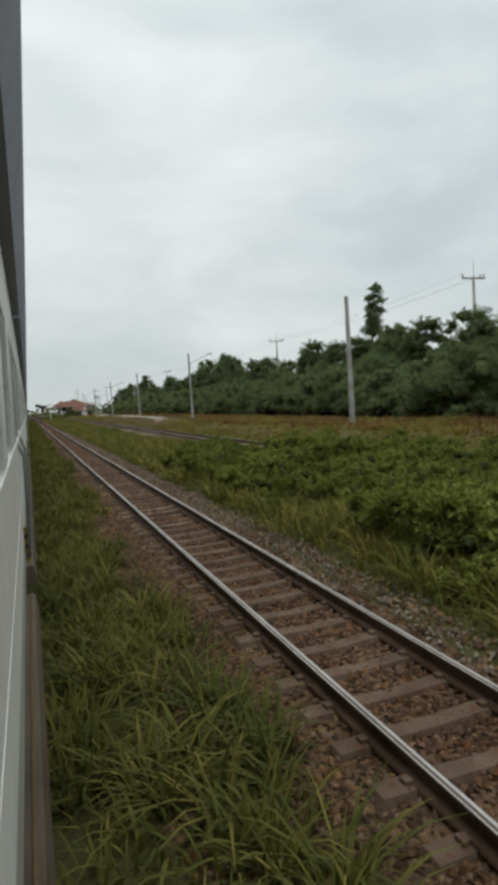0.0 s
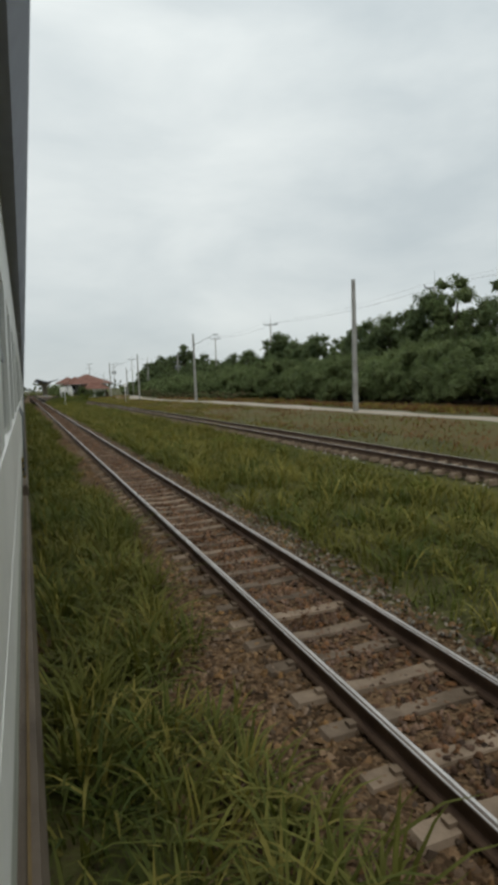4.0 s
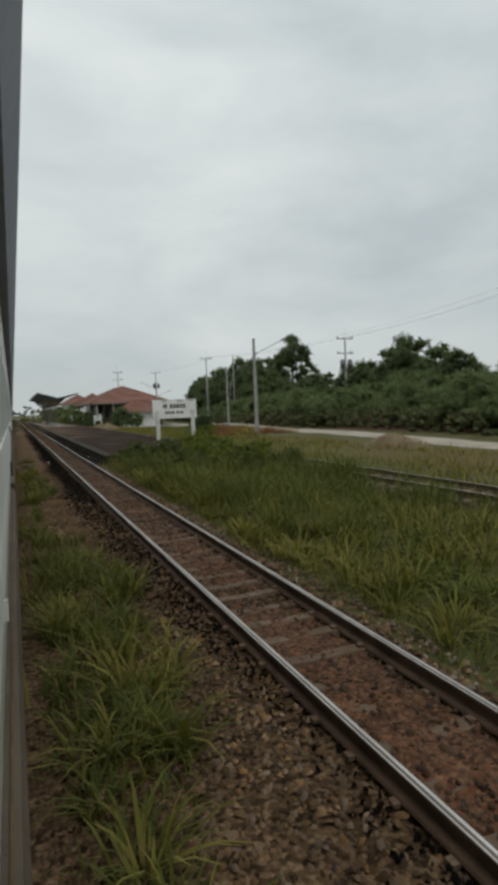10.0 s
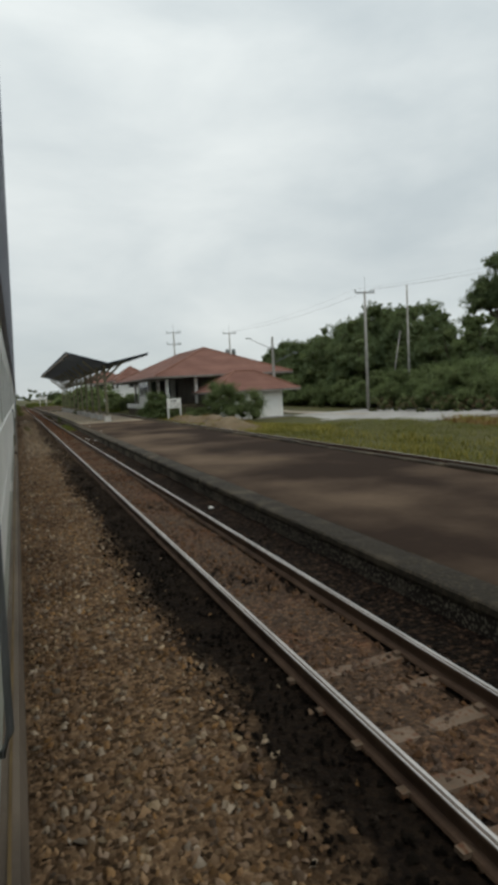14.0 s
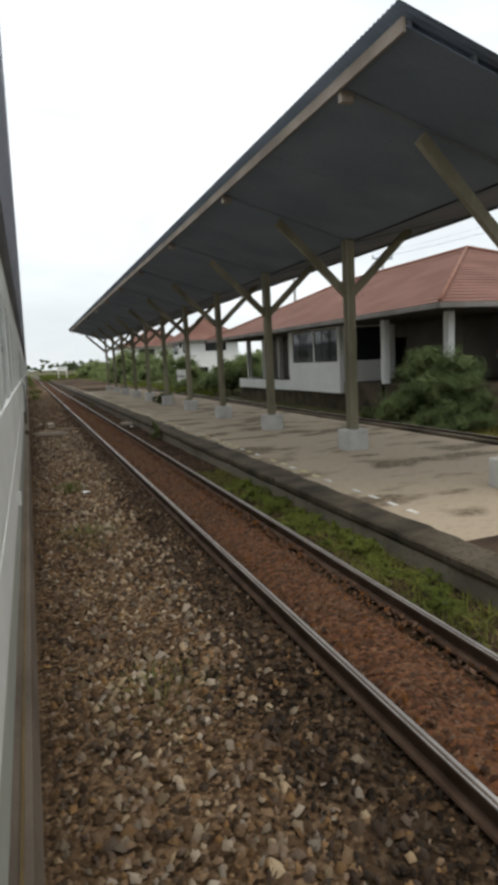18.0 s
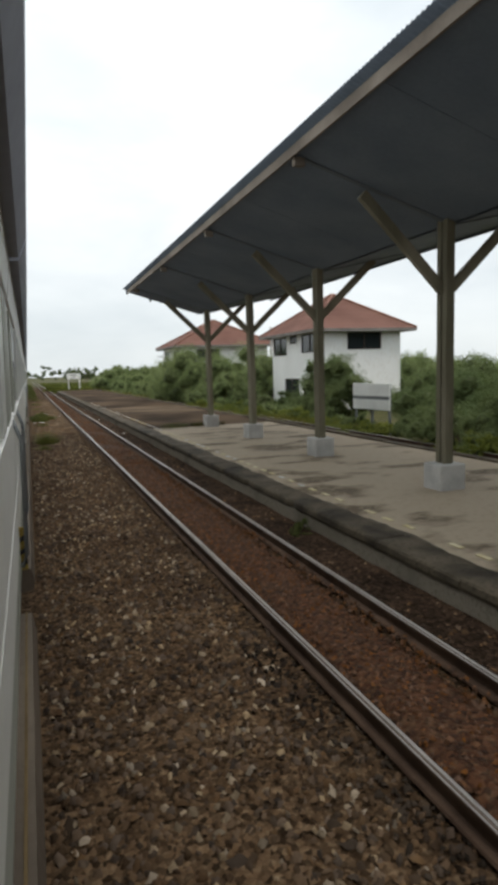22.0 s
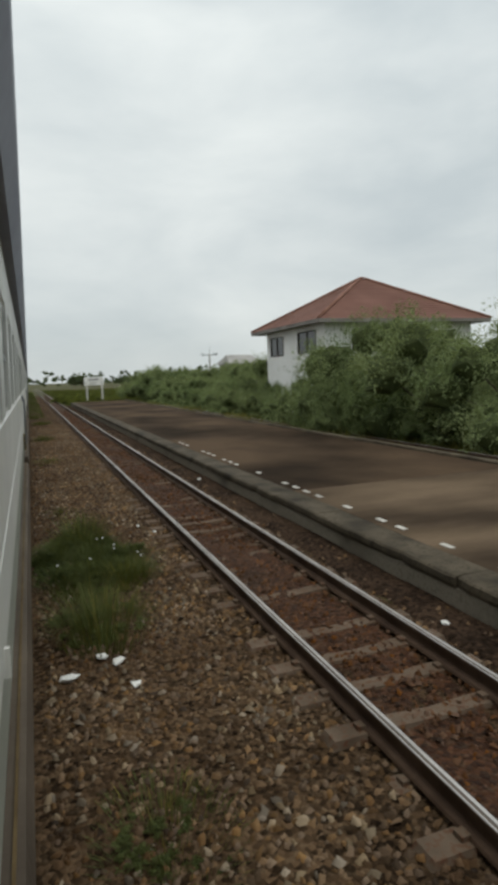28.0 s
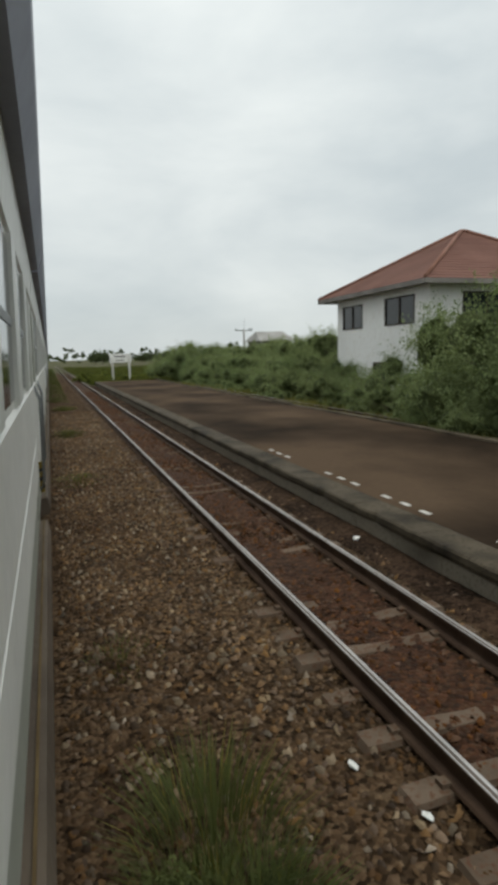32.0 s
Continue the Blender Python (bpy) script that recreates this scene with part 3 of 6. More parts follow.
strip("red_infill", "rusty red dirt packed between the rails", "ballast", 2.13, 3.12, 322, 420, 0.060, M["red"], nx=12, step=0.22, edge=0.02, seed=4, uneven=0.024)
strip("dry_verge", "rusty dry grass strip beside the road", "grass", 13.2, 19.5, -20, 215, 0.04, M["dry"], nx=6, edge=0.5, seed=5)


strip("leaf_litter", "dark reddish leaf litter below the roadside shrubs", "ground", lambda y: np.interp(y, [-40, 60, 110, 190, 225], [21.5, 22.2, 23.0, 23.6, 26.5]), lambda y: np.interp(y, [-40, 60, 110, 190, 225], [31, 31, 33, 34, 37]), -20, 226, 0.03, M["litter"], nx=6, edge=0.4, seed=15)


def road_x(y):
    return np.interp(y, [66, 76, 82, 92, 104, 200, 228, 255, 300], [12.8, 13.9, 14.5, 16.4, 17.5, 18.9, 23.5, 28.6, 29.5])


strip("road", "pale dusty gravel road along the hedge", "road", road_x, lambda y: road_x(y) + 0.3 + 2.9 * smooth01(y, 80, 94), 81, 300, 0.06, M["road"], nx=5, edge=0.25, seed=6)
strip("forecourt", "pale grey concrete station forecourt", "pavement", 24.0, 44.0, 262, 288, 0.08, M["forecourt"], nx=6, edge=0.3, seed=7)


def rail_profile(x):
    return [(x - 0.07, -0.150), (x + 0.07, -0.150), (x + 0.06, -0.13), (x + 0.012, -0.115), (x + 0.012, -0.04), (x + 0.034, -0.032), (x + 0.034, -0.004), (x - 0.034, -0.004), (x - 0.034, -0.032), (x - 0.012, -0.04), (x - 0.012, -0.115), (x - 0.06, -0.13)]


def railway(name, label, cx, y0, y1, dz=0.0):
    track = thing(name, label, "railway track", kind="structure", at=(0, 0, dz))
    for side in (-HALF, HALF):
        rail = part("rail", extrude_y(rail_profile(cx + side), y0, y1), M["rail_side"], track, "rusty steel rail")
        part("rail_head", extrude_y([(cx + side - 0.031, -0.0038), (cx + side - 0.028, 0.0), (cx + side + 0.028, 0.0), (cx + side + 0.031, -0.0038)], y0, y1), M["rail_mid"], rail, "brown-grey rail head")
        for a, b in ((-0.029, -0.019), (0.006, 0.028)):
            part("rail_edge", extrude_y([(cx + side + a, -0.001), (cx + side + a, 0.003), (cx + side + b, 0.003), (cx + side + b, -0.001)], y0, y1), M["rail_top"], rail, "worn shiny edge of the rail head")
    return track


main_track = railway("track", "straight metre-gauge track with worn rails on concrete sleepers", TRACK_X, -6, 620)
siding = railway("siding_track", "rusty overgrown siding track in grass", 10.45, -6, 420, dz=0.06)
railway("train_track", "metre-gauge track under the train", -1.5, -6, 620)


# ---- platform ----
PLAT_Z, PLAT_L, PLAT_R = 0.15, 4.10, 9.85
PLAT_Y0, PLAT_Y1 = 206.8, 402.4
platform = thing("platform", "low station platform of stained concrete and dark asphalt", "platform", kind="structure")
part("platform_base", box(PLAT_L + 0.12, PLAT_R - 0.1, PLAT_Y0 + 0.05, PLAT_Y1, -0.5, PLAT_Z - 0.03), M["plat_wall"], platform)


def slab_strip(name, y0, y1, material, label):
    part(name, box(PLAT_L + 0.42, PLAT_R - 0.22, y0, y1, PLAT_Z - 0.03, PLAT_Z), material, platform, label)


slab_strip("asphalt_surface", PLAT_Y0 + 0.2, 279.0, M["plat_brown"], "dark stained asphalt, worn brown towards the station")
slab_strip("concrete_surface", 279.01, 329.6, M["plat_pale"], "pale stained concrete")
slab_strip("asphalt_surface", 329.61, 339.0, M["plat_dark"], "dark stained asphalt")
slab_strip("asphalt_surface", 339.01, 346.2, M["plat_worn"], "asphalt worn pale brown")
slab_strip("asphalt_surface", 346.21, PLAT_Y1, M["plat_dark"], "dark stained asphalt")

# ---- canopy over the platform ----
CAN_Y0, CAN_Y1 = 279.2, 330.65
COL_X, COL_STEP = 6.92, 4.84
canopy = thing("platform_canopy", "long butterfly-roofed timber platform canopy with dark sheets", "canopy")
FRONT, VALLEY, BACK = (3.88, 5.735), (7.05, 4.80), (10.4, 5.52)


def corrugated(a, b, y0, y1, pitch=0.085, amp=0.011):
    n = int((y1 - y0) / pitch * 4)
    ys = np.linspace(y0, y1, n + 1)
    dz = amp * np.sin(ys / pitch * 2 * math.pi)
    v = np.concatenate([np.stack([0 * ys + x, ys, z + dz + off], -1) for off in (0.0, 0.012) for x, z in (a, b)])
    k, m = np.arange(n), n + 1
    quads = np.concatenate([np.stack([k, k + 1, k + 1 + m, k + m], -1), np.stack([2 * m + k + 1, 2 * m + k, 3 * m + k, 3 * m + k + 1], -1),
                            np.stack([k + 1, k, 2 * m + k, 2 * m + k + 1], -1), np.stack([m + k, m + k + 1, 3 * m + k + 1, 3 * m + k], -1)])
    return fast_mesh("roof_sheet", v, quads, M["sheet"])


part("roof_sheet", corrugated((FRONT[0], FRONT[1] + 0.06), (VALLEY[0], VALLEY[1] + 0.06), CAN_Y0, CAN_Y1), None, canopy, "dark corrugated roof sheets")
part("roof_sheet", corrugated((VALLEY[0], VALLEY[1] + 0.06), (BACK[0], BACK[1] + 0.06), CAN_Y0, CAN_Y1), None, canopy, "dark corrugated roof sheets")
def roof_z(x):
    a = FRONT if x < VALLEY[0] else BACK
    return a[1] + (VALLEY[1] - a[1]) * (x - a[0]) / (VALLEY[0] - a[0])


part("fascia_board", beam((4.02, CAN_Y0 + 0.12, roof_z(4.02) - 0.045), (4.02, CAN_Y1 - 0.1, roof_z(4.02) - 0.045), 0.035, 0.15), M["fascia"], canopy, "pale worn fascia board")
part("fascia_board", beam((BACK[0] - 0.14, CAN_Y0 + 0.12, BACK[1] - 0.07), (BACK[0] - 0.14, CAN_Y1 - 0.1, BACK[1] - 0.07), 0.04, 0.16), M["timber_dark"], canopy)
for x in (4.10, 4.95, 5.98, 6.85, 7.3, 8.3, 9.3, 10.12):
    part("purlin", beam((x, CAN_Y0 + 0.14, roof_z(x) + 0.01), (x, CAN_Y1 - 0.12, roof_z(x) + 0.01), 0.05, 0.075), M["timber_dark"], canopy)
for k in range(11):
    for x0, x1 in ((4.05, 7.0), (7.1, 10.24)):
        y0, y1 = max(280.75 + (k - 0.5) * COL_STEP, CAN_Y0 + 0.13) + 0.006, min(280.75 + (k + 0.5) * COL_STEP, CAN_Y1 - 0.11) - 0.006
        z0, z1 = roof_z(x0) - 0.045, roof_z(x1) - 0.045
        part("ceiling_panel", extrude_y([(x0, z0), (x1, z1), (x1, z1 + 0.012), (x0, z0 + 0.012)], y0, y1), M["sheet"], canopy, "dark flat ceiling panel")
for x in (4.02, 4.95, 5.98, 8.3, 9.3):
    for ye, out in ((CAN_Y1, 1),):
        z = roof_z(x)
        bm = bmesh.new()
        side = [[bm.verts.new((x + w, ye - out * a, z + b)) for a, b in ((0.30, 0.03), (0.30, -0.06), (0.05, -0.13), (-0.04, 0.03))] for w in (-0.03, 0.03)]
        bm.faces.new(side[0])
        bm.faces.new(side[1][::-1])
        for i in range(4):
            bm.faces.new((side[0][i], side[1][i], side[1][(i + 1) % 4], side[0][(i + 1) % 4]))
        bmesh.ops.recalc_face_normals(bm, faces=bm.faces)
        part("purlin_end", bm, M["timber_dark"], canopy, "jutting purlin end cut to a point")
for k in range(11):
    y = 280.75 + k * COL_STEP
    part("footing", box(COL_X - 0.26, COL_X + 0.26, y - 0.26, y + 0.26, PLAT_Z - 0.02, PLAT_Z + 0.46, 0.02), M["concrete"], canopy, "whitewashed concrete footing")
    for s in (-0.075, 0.075):
        part("column", box(COL_X - 0.09, COL_X + 0.09, y + s - 0.055, y + s + 0.055, PLAT_Z + 0.46, VALLEY[1] + 0.02, 0.008), M["timber"], canopy, "greenish weathered timber column")
    for a in (FRONT, BACK):
        sx = -1 if a[0] < COL_X else 1
        part("brace", beam((COL_X + sx * 0.05, y, 3.62), (COL_X + sx * (1.66 if sx < 0 else 1.6), y, 5.13 if sx < 0 else 5.06), 0.10, 0.17), M["timber"], canopy)
        if sx < 0:
            part("bracket", beam((4.06, y, roof_z(4.06) - 0.16), (4.24, y, roof_z(4.24) - 0.10), 0.09, 0.13), M["fascia"], canopy, "pale rafter end")
        part("rafter", beam((VALLEY[0], y, VALLEY[1] - 0.02), (a[0] - 0.2 * sx, y, roof_z(a[0] - 0.2 * sx) - 0.02), 0.09, 0.09), M["timber_dark"], canopy)


# ---- buildings ----
def hip_roof(x0, x1, y0, y1, z, rise):
    """A hipped roof over a rectangle; its ridge runs along the longer side."""
    w, d = x1 - x0, y1 - y0
    if d >= w:
        r0, r1 = ((x0 + x1) / 2, y0 + w / 2, z + rise), ((x0 + x1) / 2, y1 - w / 2, z + rise)
        if d - w < 0.5:
            r1 = (r0[0], r0[1] + 0.3, r0[2])
    else:
        r0, r1 = (x0 + d / 2, (y0 + y1) / 2, z + rise), (x1 - d / 2, (y0 + y1) / 2, z + rise)
    c = [(x0, y0, z), (x1, y0, z), (x1, y1, z), (x0, y1, z)]
    return c, r0, r1


def roof_courses(quad, rows, parent, mat_, lip=0.022):
    """Tile courses on one slope: quad = eave a, eave b, ridge b, ridge a; each course is proud of the one above."""
    a, b, rb, ra = (Vector(p) for p in quad)
    n = (b - a).cross(ra - a).normalized()
    if n.z < 0:
        n = -n
    for k in range(rows):
        u0, u1 = k / rows, (k + 1) / rows
        bm = bmesh.new()
        p = [a.lerp(ra, u0), b.lerp(rb, u0), b.lerp(rb, u1), a.lerp(ra, u1)]
        low = [p[0] + n * lip, p[1] + n * lip, p[2] + n * 0.004, p[3] + n * 0.004]
        vs = [bm.verts.new(v) for v in low] + [bm.verts.new(p[0] - n * 0.01), bm.verts.new(p[1] - n * 0.01)]
        if (vs[2].co - vs[3].co).length < 1e-3:
            bm.faces.new((vs[0], vs[1], vs[2]))
        else:
            bm.faces.new(vs[:4])
        bm.faces.new((vs[4], vs[5], vs[1], vs[0]))
        part("tile_course", bm, mat_, parent)


def window(parent, axis, u0, u1, z0, z1, face, out, panes=2, label="dark glazed window in a brown frame", rim="frame"):
    """A window set into a wall plane: axis 'x' means the wall stands at x = face and u runs along y."""
    def b3(a0, a1, c0, c1, d0, d1):
        lo, hi = sorted((face + d0 * out, face + d1 * out))
        return box(lo, hi, a0, a1, c0, c1) if axis == "x" else box(a0, a1, lo, hi, c0, c1)
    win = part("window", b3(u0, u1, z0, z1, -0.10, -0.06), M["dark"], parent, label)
    f = 0.05
    for a0, a1, c0, c1 in ((u0, u1, z0, z0 + f), (u0, u1, z1 - f, z1), (u0, u0 + f, z0 + f, z1 - f), (u1 - f, u1, z0 + f, z1 - f)):
        part("frame", b3(a0, a1, c0, c1, -0.05, 0.03 if rim == "frame" else -0.01), M[rim], win)
    for k in range(panes):
        a0, a1 = u0 + f + (u1 - u0 - 2 * f) * k / panes, u0 + f + (u1 - u0 - 2 * f) * (k + 1) / panes
        part("pane", b3(a0 + 0.02, a1 - 0.02, z0 + f, z1 - f, -0.045, -0.03), M["glass"], win)
        if k:
            part("mullion", b3(a0 - 0.025, a0 + 0.025, z0 + f, z1 - f, -0.05, 0.02 if rim == "frame" else -0.02), M[rim], win)
    return win


def wall_with_holes(axis, face, back, u0, u1, z0, z1, holes):
    """A wall slab between face and back with rectangular holes (ua, ub, za, zb)."""
    us = sorted({u0, u1, *[h[0] for h in holes], *[h[1] for h in holes]})
    zs = sorted({z0, z1, *[h[2] for h in holes], *[h[3] for h in holes]})
    bm = bmesh.new()
    lo, hi = sorted((face, back))
    for a0, a1 in zip(us, us[1:]):
        for c0, c1 in zip(zs, zs[1:]):
            if any(h[0] <= a0 and a1 <= h[1] and h[2] <= c0 and c1 <= h[3] for h in holes):
                continue
            box(lo, hi, a0, a1, c0, c1, bm=bm) if axis == "x" else box(a0, a1, lo, hi, c0, c1, bm=bm)
    bmesh.ops.remove_doubles(bm, verts=bm.verts, dist=1e-4)
    return bm


def tiled_roof(parent, x0, x1, y0, y1, z, rise, rows=18, pointed=False):
    c, r0, r1 = hip_roof(x0, x1, y0, y1, z, rise)
    if pointed:
        d = Vector(r1) - Vector(r0)
        mid = (Vector(r0) + Vector(r1)) / 2
        r0, r1 = (tuple(mid + d.normalized() * k) for k in (-0.12, 0.12))
    roof = part("roof", mesh_of("roof", [*c, r0, r1], [(0, 1, 4), (1, 2, 5, 4), (2, 3, 5), (3, 0, 4, 5), (3, 2, 1, 0)] if (y1 - y0) >= (x1 - x0) else
                                [(0, 1, 5, 4), (1, 2, 5), (2, 3, 4, 5), (3, 0, 4), (3, 2, 1, 0)], M["roof"]), None, parent, "faded red tiled hip roof")
    if (y1 - y0) >= (x1 - x0):
        slopes = ((c[0], c[1], r0, r0), (c[3], c[0], r0, r1), (c[1], c[2], r1, r0))
        hips = ((c[0], r0), (c[1], r0), (r0, r1), (c[3], r1), (c[2], r1))
    else:
        slopes = ((c[0], c[1], r1, r0), (c[3], c[0], r0, r0), (c[1], c[2], r1, r1))
        hips = ((c[0], r0), (c[1], r1), (r0, r1), (c[3], r0), (c[2], r1))
    for s in slopes:
        roof_courses(s, rows, roof, M["roof"])
    for a, b in hips:
        part("ridge_cap", tube([Vector(a) + Vector((0, 0, 0.05)), Vector(b) + Vector((0, 0, 0.06))], 0.085, 6), M["ridge"], roof)
    for a, b in ((c[0], c[1]), (c[1], c[2]), (c[2], c[3]), (c[3], c[0])):
        part("eave_board", beam(Vector(a) - Vector((0, 0, 0.09)), Vector(b) - Vector((0, 0, 0.09)), 0.05, 0.18), M["eave"], roof)
    return roof


# station building
station = thing("station_building", "single-storey white station building under a red hip roof", "station building")
SX0, SX1, SY0, SY1 = 14.9, 26.8, 291.6, 315.6
tiled_roof(station, 13.3, 28.7, 290.6, 318.4, 3.9, 3.3, rows=22)
part("floor_slab", box(14.65, SX1 + 0.3, 291.2, 314.9, -1.0, 0.95), M["plat_edge"], station, "raised concrete floor")
part("floor_edge", box(14.45, 14.645, 305.65, 314.6, 0.38, 0.97, 0.02), M["wall"], station, "peeling white low wall along the veranda")
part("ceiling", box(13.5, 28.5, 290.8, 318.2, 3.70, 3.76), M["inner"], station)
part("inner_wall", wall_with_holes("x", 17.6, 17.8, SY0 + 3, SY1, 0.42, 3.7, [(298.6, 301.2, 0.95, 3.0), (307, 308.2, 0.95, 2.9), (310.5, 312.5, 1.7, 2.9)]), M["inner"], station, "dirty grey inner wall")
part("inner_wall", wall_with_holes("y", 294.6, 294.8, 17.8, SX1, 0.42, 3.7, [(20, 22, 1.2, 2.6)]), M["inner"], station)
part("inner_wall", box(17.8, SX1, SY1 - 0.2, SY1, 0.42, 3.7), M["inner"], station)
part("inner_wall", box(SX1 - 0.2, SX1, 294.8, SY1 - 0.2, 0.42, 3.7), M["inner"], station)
for x, y in ((14.8, 292.0), (14.8, 296.2), (16.2, 308.2), (16.2, 311.0), (16.2, 313.8), (16.2, 317.0)):
    part("column", box(x - 0.15, x + 0.15, y - 0.15, y + 0.15, -0.6, 3.7, 0.02), M["wall"], station, "square white column")
for x in (17.9, 21.2, 24.4):
    part("column", box(x - 0.15, x + 0.15, 291.8, 292.1, 0.42, 3.7, 0.02), M["wall"], station, "square white column")
bay = [(299.8, 302.3, 1.98, 3.62), (302.42, 305.0, 1.98, 3.62)]
part("bay_wall", wall_with_holes("x", 14.4, 14.6, 299.6, 305.6, 0.42, 3.7, bay), M["wall"], station, "white signal-room bay with large windows")
part("bay_wall", wall_with_holes("y", 299.6, 299.8, 14.6, 17.6, 0.42, 3.7, [(14.75, 17.0, 1.98, 3.62)]), M["wall"], station)
part("bay_wall", box(14.6, 17.6, 305.4, 305.6, 0.42, 3.7), M["wall"], station)
for a, b, c, d in bay:
    window(station, "x", a, b, c, d, 14.4, -1, 3, "dark office window with thin bars", "dark")
window(station, "y", 14.75, 17.0, 1.98, 3.62, 299.6, -1, 3, "dark office window with thin bars", "dark")

wing = thing("station_annex", "small white annex with its own red hip roof", "building")
tiled_roof(wing, 17.6, 27.0, 285.4, 292.6, 2.05, 2.0, rows=14)
part("wall", box(18.8, 25.3, 286.2, 291.6, -1.2, 2.0), M["wall"], wing, "white rendered walls")
part("plinth", box(18.7, 26.4, 286.1, 291.7, -1.2, -0.72), M["forecourt"], wing, "concrete step")


def house(name, label, nw, size, wall_z, roof_z, rise, west, south, over=0.75):
    """A two-storey house; nw is its far corner on the line's side."""
    h = thing(name, label, "house", group="railway staff houses")
    x0, y1 = nw
    x1, y0 = x0 + size[0], y1 - size[1]
    part("wall", wall_with_holes("x", x0, x0 + 0.2, y0, y1, wall_z, roof_z, west), M["wall"], h, "stained white rendered wall")
    part("wall", wall_with_holes("y", y0, y0 + 0.2, x0 + 0.2, x1, wall_z, roof_z, south), M["wall"], h, "stained white rendered wall")
    part("wall", box(x0 + 0.2, x1, y1 - 0.2, y1, wall_z, roof_z), M["wall"], h)
    part("wall", box(x1 - 0.2, x1, y0 + 0.2, y1 - 0.2, wall_z, roof_z), M["wall"], h)
    part("inner_floor", box(x0 + 0.2, x1 - 0.2, y0 + 0.2, y1 - 0.2, 2.45, 2.6), M["wall_grey"], h)
    for a, b, c, d in west:
        window(h, "x", a, b, c, d, x0, -1)
    for a, b, c, d in south:
        window(h, "y", a, b, c, d, y0, -1)
    tiled_roof(h, x0 - over, x1 + over, y0 - over, y1 + over, roof_z, rise, rows=20, pointed=True)
    part("soffit", box(x0 - over + 0.06, x1 + over - 0.06, y0 - over + 0.06, y1 + over - 0.06, roof_z - 0.10, roof_z - 0.03), M["wall_grey"], h)
    return h


house("staff_house", "white two-storey house with red hip roof and dark windows", (17.5, 347.7), (5.9, 7.9), -0.4, 4.8, 2.6,
      [(345.1, 347.35, 3.35, 4.6), (343.4, 344.45, 4.1, 4.65), (340.2, 342.6, 3.4, 4.6), (343.1, 345.4, 0.3, 1.7), (340.2, 342.4, 0.3, 1.7)], [(19.4, 21.9, 3.5, 4.6), (18.2, 19.6, 0.4, 1.7)])
house("staff_house", "white two-storey house with red hip roof half hidden by bushes", (14.45, 371.6), (9.2, 7.9), -0.4, 5.0, 2.75,
      [(369.0, 371.0, 3.4, 4.55), (364.7, 367.0, 3.4, 4.6), (366.5, 368.0, 0.3, 1.8)], [(16.0, 18.4, 3.4, 4.6)])


# ---- poles, lamps, wires ----
def lamp_pole(at, h=7.9, lamp=True, rz=0.0):
    p = thing("street_lamp" if lamp else "concrete_pole", "grey concrete lamp pole with a slanting arm" if lamp else "plain grey concrete pole", "street lamp" if lamp else "pole", group="poles along the road", at=at, rz=rz)
    bm = bmesh.new()
    for z0, z1, w0, w1 in ((-0.6, h, 0.13, 0.085),):
        vs = [bm.verts.new((sx * w, sy * w, z)) for z, w in ((z0, w0), (z1, w1)) for sx, sy in ((-1, -1), (1, -1), (1, 1), (-1, 1))]
        for f in ((0, 3, 2, 1), (4, 5, 6, 7), (0, 1, 5, 4), (1, 2, 6, 5), (2, 3, 7, 6), (3, 0, 4, 7)):
            bm.faces.new([vs[i] for i in f])
    part("post", bm, M["pole"], p)
    if lamp:
        part("arm", tube([(0.08, 0, h - 1.25), (1.2, 0, h - 0.75), (2.6, 0, h - 0.12)], 0.03, 6), M["steel"], p, "thin steel lamp arm")
        part("lamp_head", box(2.45, 3.0, -0.07, 0.07, h - 0.16, h - 0.06, 0.02), M["steel"], p, "flat lamp head")
        part("bracket", box(-0.05, 0.16, -0.12, 0.12, h - 1.35, h - 1.15, 0.01), M["steel"], p)
    return p


for y, lamp in ((41.2, 0), (79.0, 1), (114.9, 0), (150.7, 1), (187.0, 0), (222.8, 1)):
    lamp_pole((18.75, y, float(ground_z(18.7, y))), lamp=bool(lamp))
lamp_pole((27.7, 254.6, -0.42), 8.2, True, -35)
station_lamp = lamp_pole((25.7, 289.0, -0.42), 7.9, True, 180)
part("arm", tube([(-0.08, 0, 5.2), (-2.4, 0, 6.2)], 0.035, 6), M["steel"], station_lamp, "second slanting steel arm")
part("lamp_head", box(-2.9, -2.35, -0.09, 0.09, 6.15, 6.27, 0.02), M["steel"], station_lamp, "flat lamp head")


def power_pole(at, h, double=False, transformer=False):
    p = thing("power_pole", "tall concrete power pole with steel crossarm and insulators", "power pole", group="power line", at=at)
    part("post", tube([(0, 0, -0.5), (0, 0, h)], [0.17, 0.11], 8), M["pole"], p)
    part("spike", tube([(0.05, 0, h), (0.05, 0, h + 1.5)], [0.02, 0.01], 5), M["steel"], p)
    for z in ((h - 0.15, h - 2.0) if double else (h - 0.15,)):
        arm = part("crossarm", box(-1.15, 1.15, -0.06, 0.06, z - 0.06, z + 0.06), M["steel"], p)
        for x in (-1.1, 0.75, 1.1):
            part("insulator", tube([(x, 0, z + 0.06), (x, 0, z + 0.16), (x, 0, z + 0.22), (x, 0, z + 0.34)], [0.03, 0.07, 0.045, 0.06], 7), M["steel"], arm, "grey pin insulator")
    if transformer:
        for x in (-0.55, 0.55):
            part("transformer", tube([(x, -0.2, h - 4.0), (x, -0.2, h - 2.9), (x, -0.2, h - 2.8)], [0.32, 0.32, 0.2], 10), M["steel"], p, "grey pole transformer")
    return p


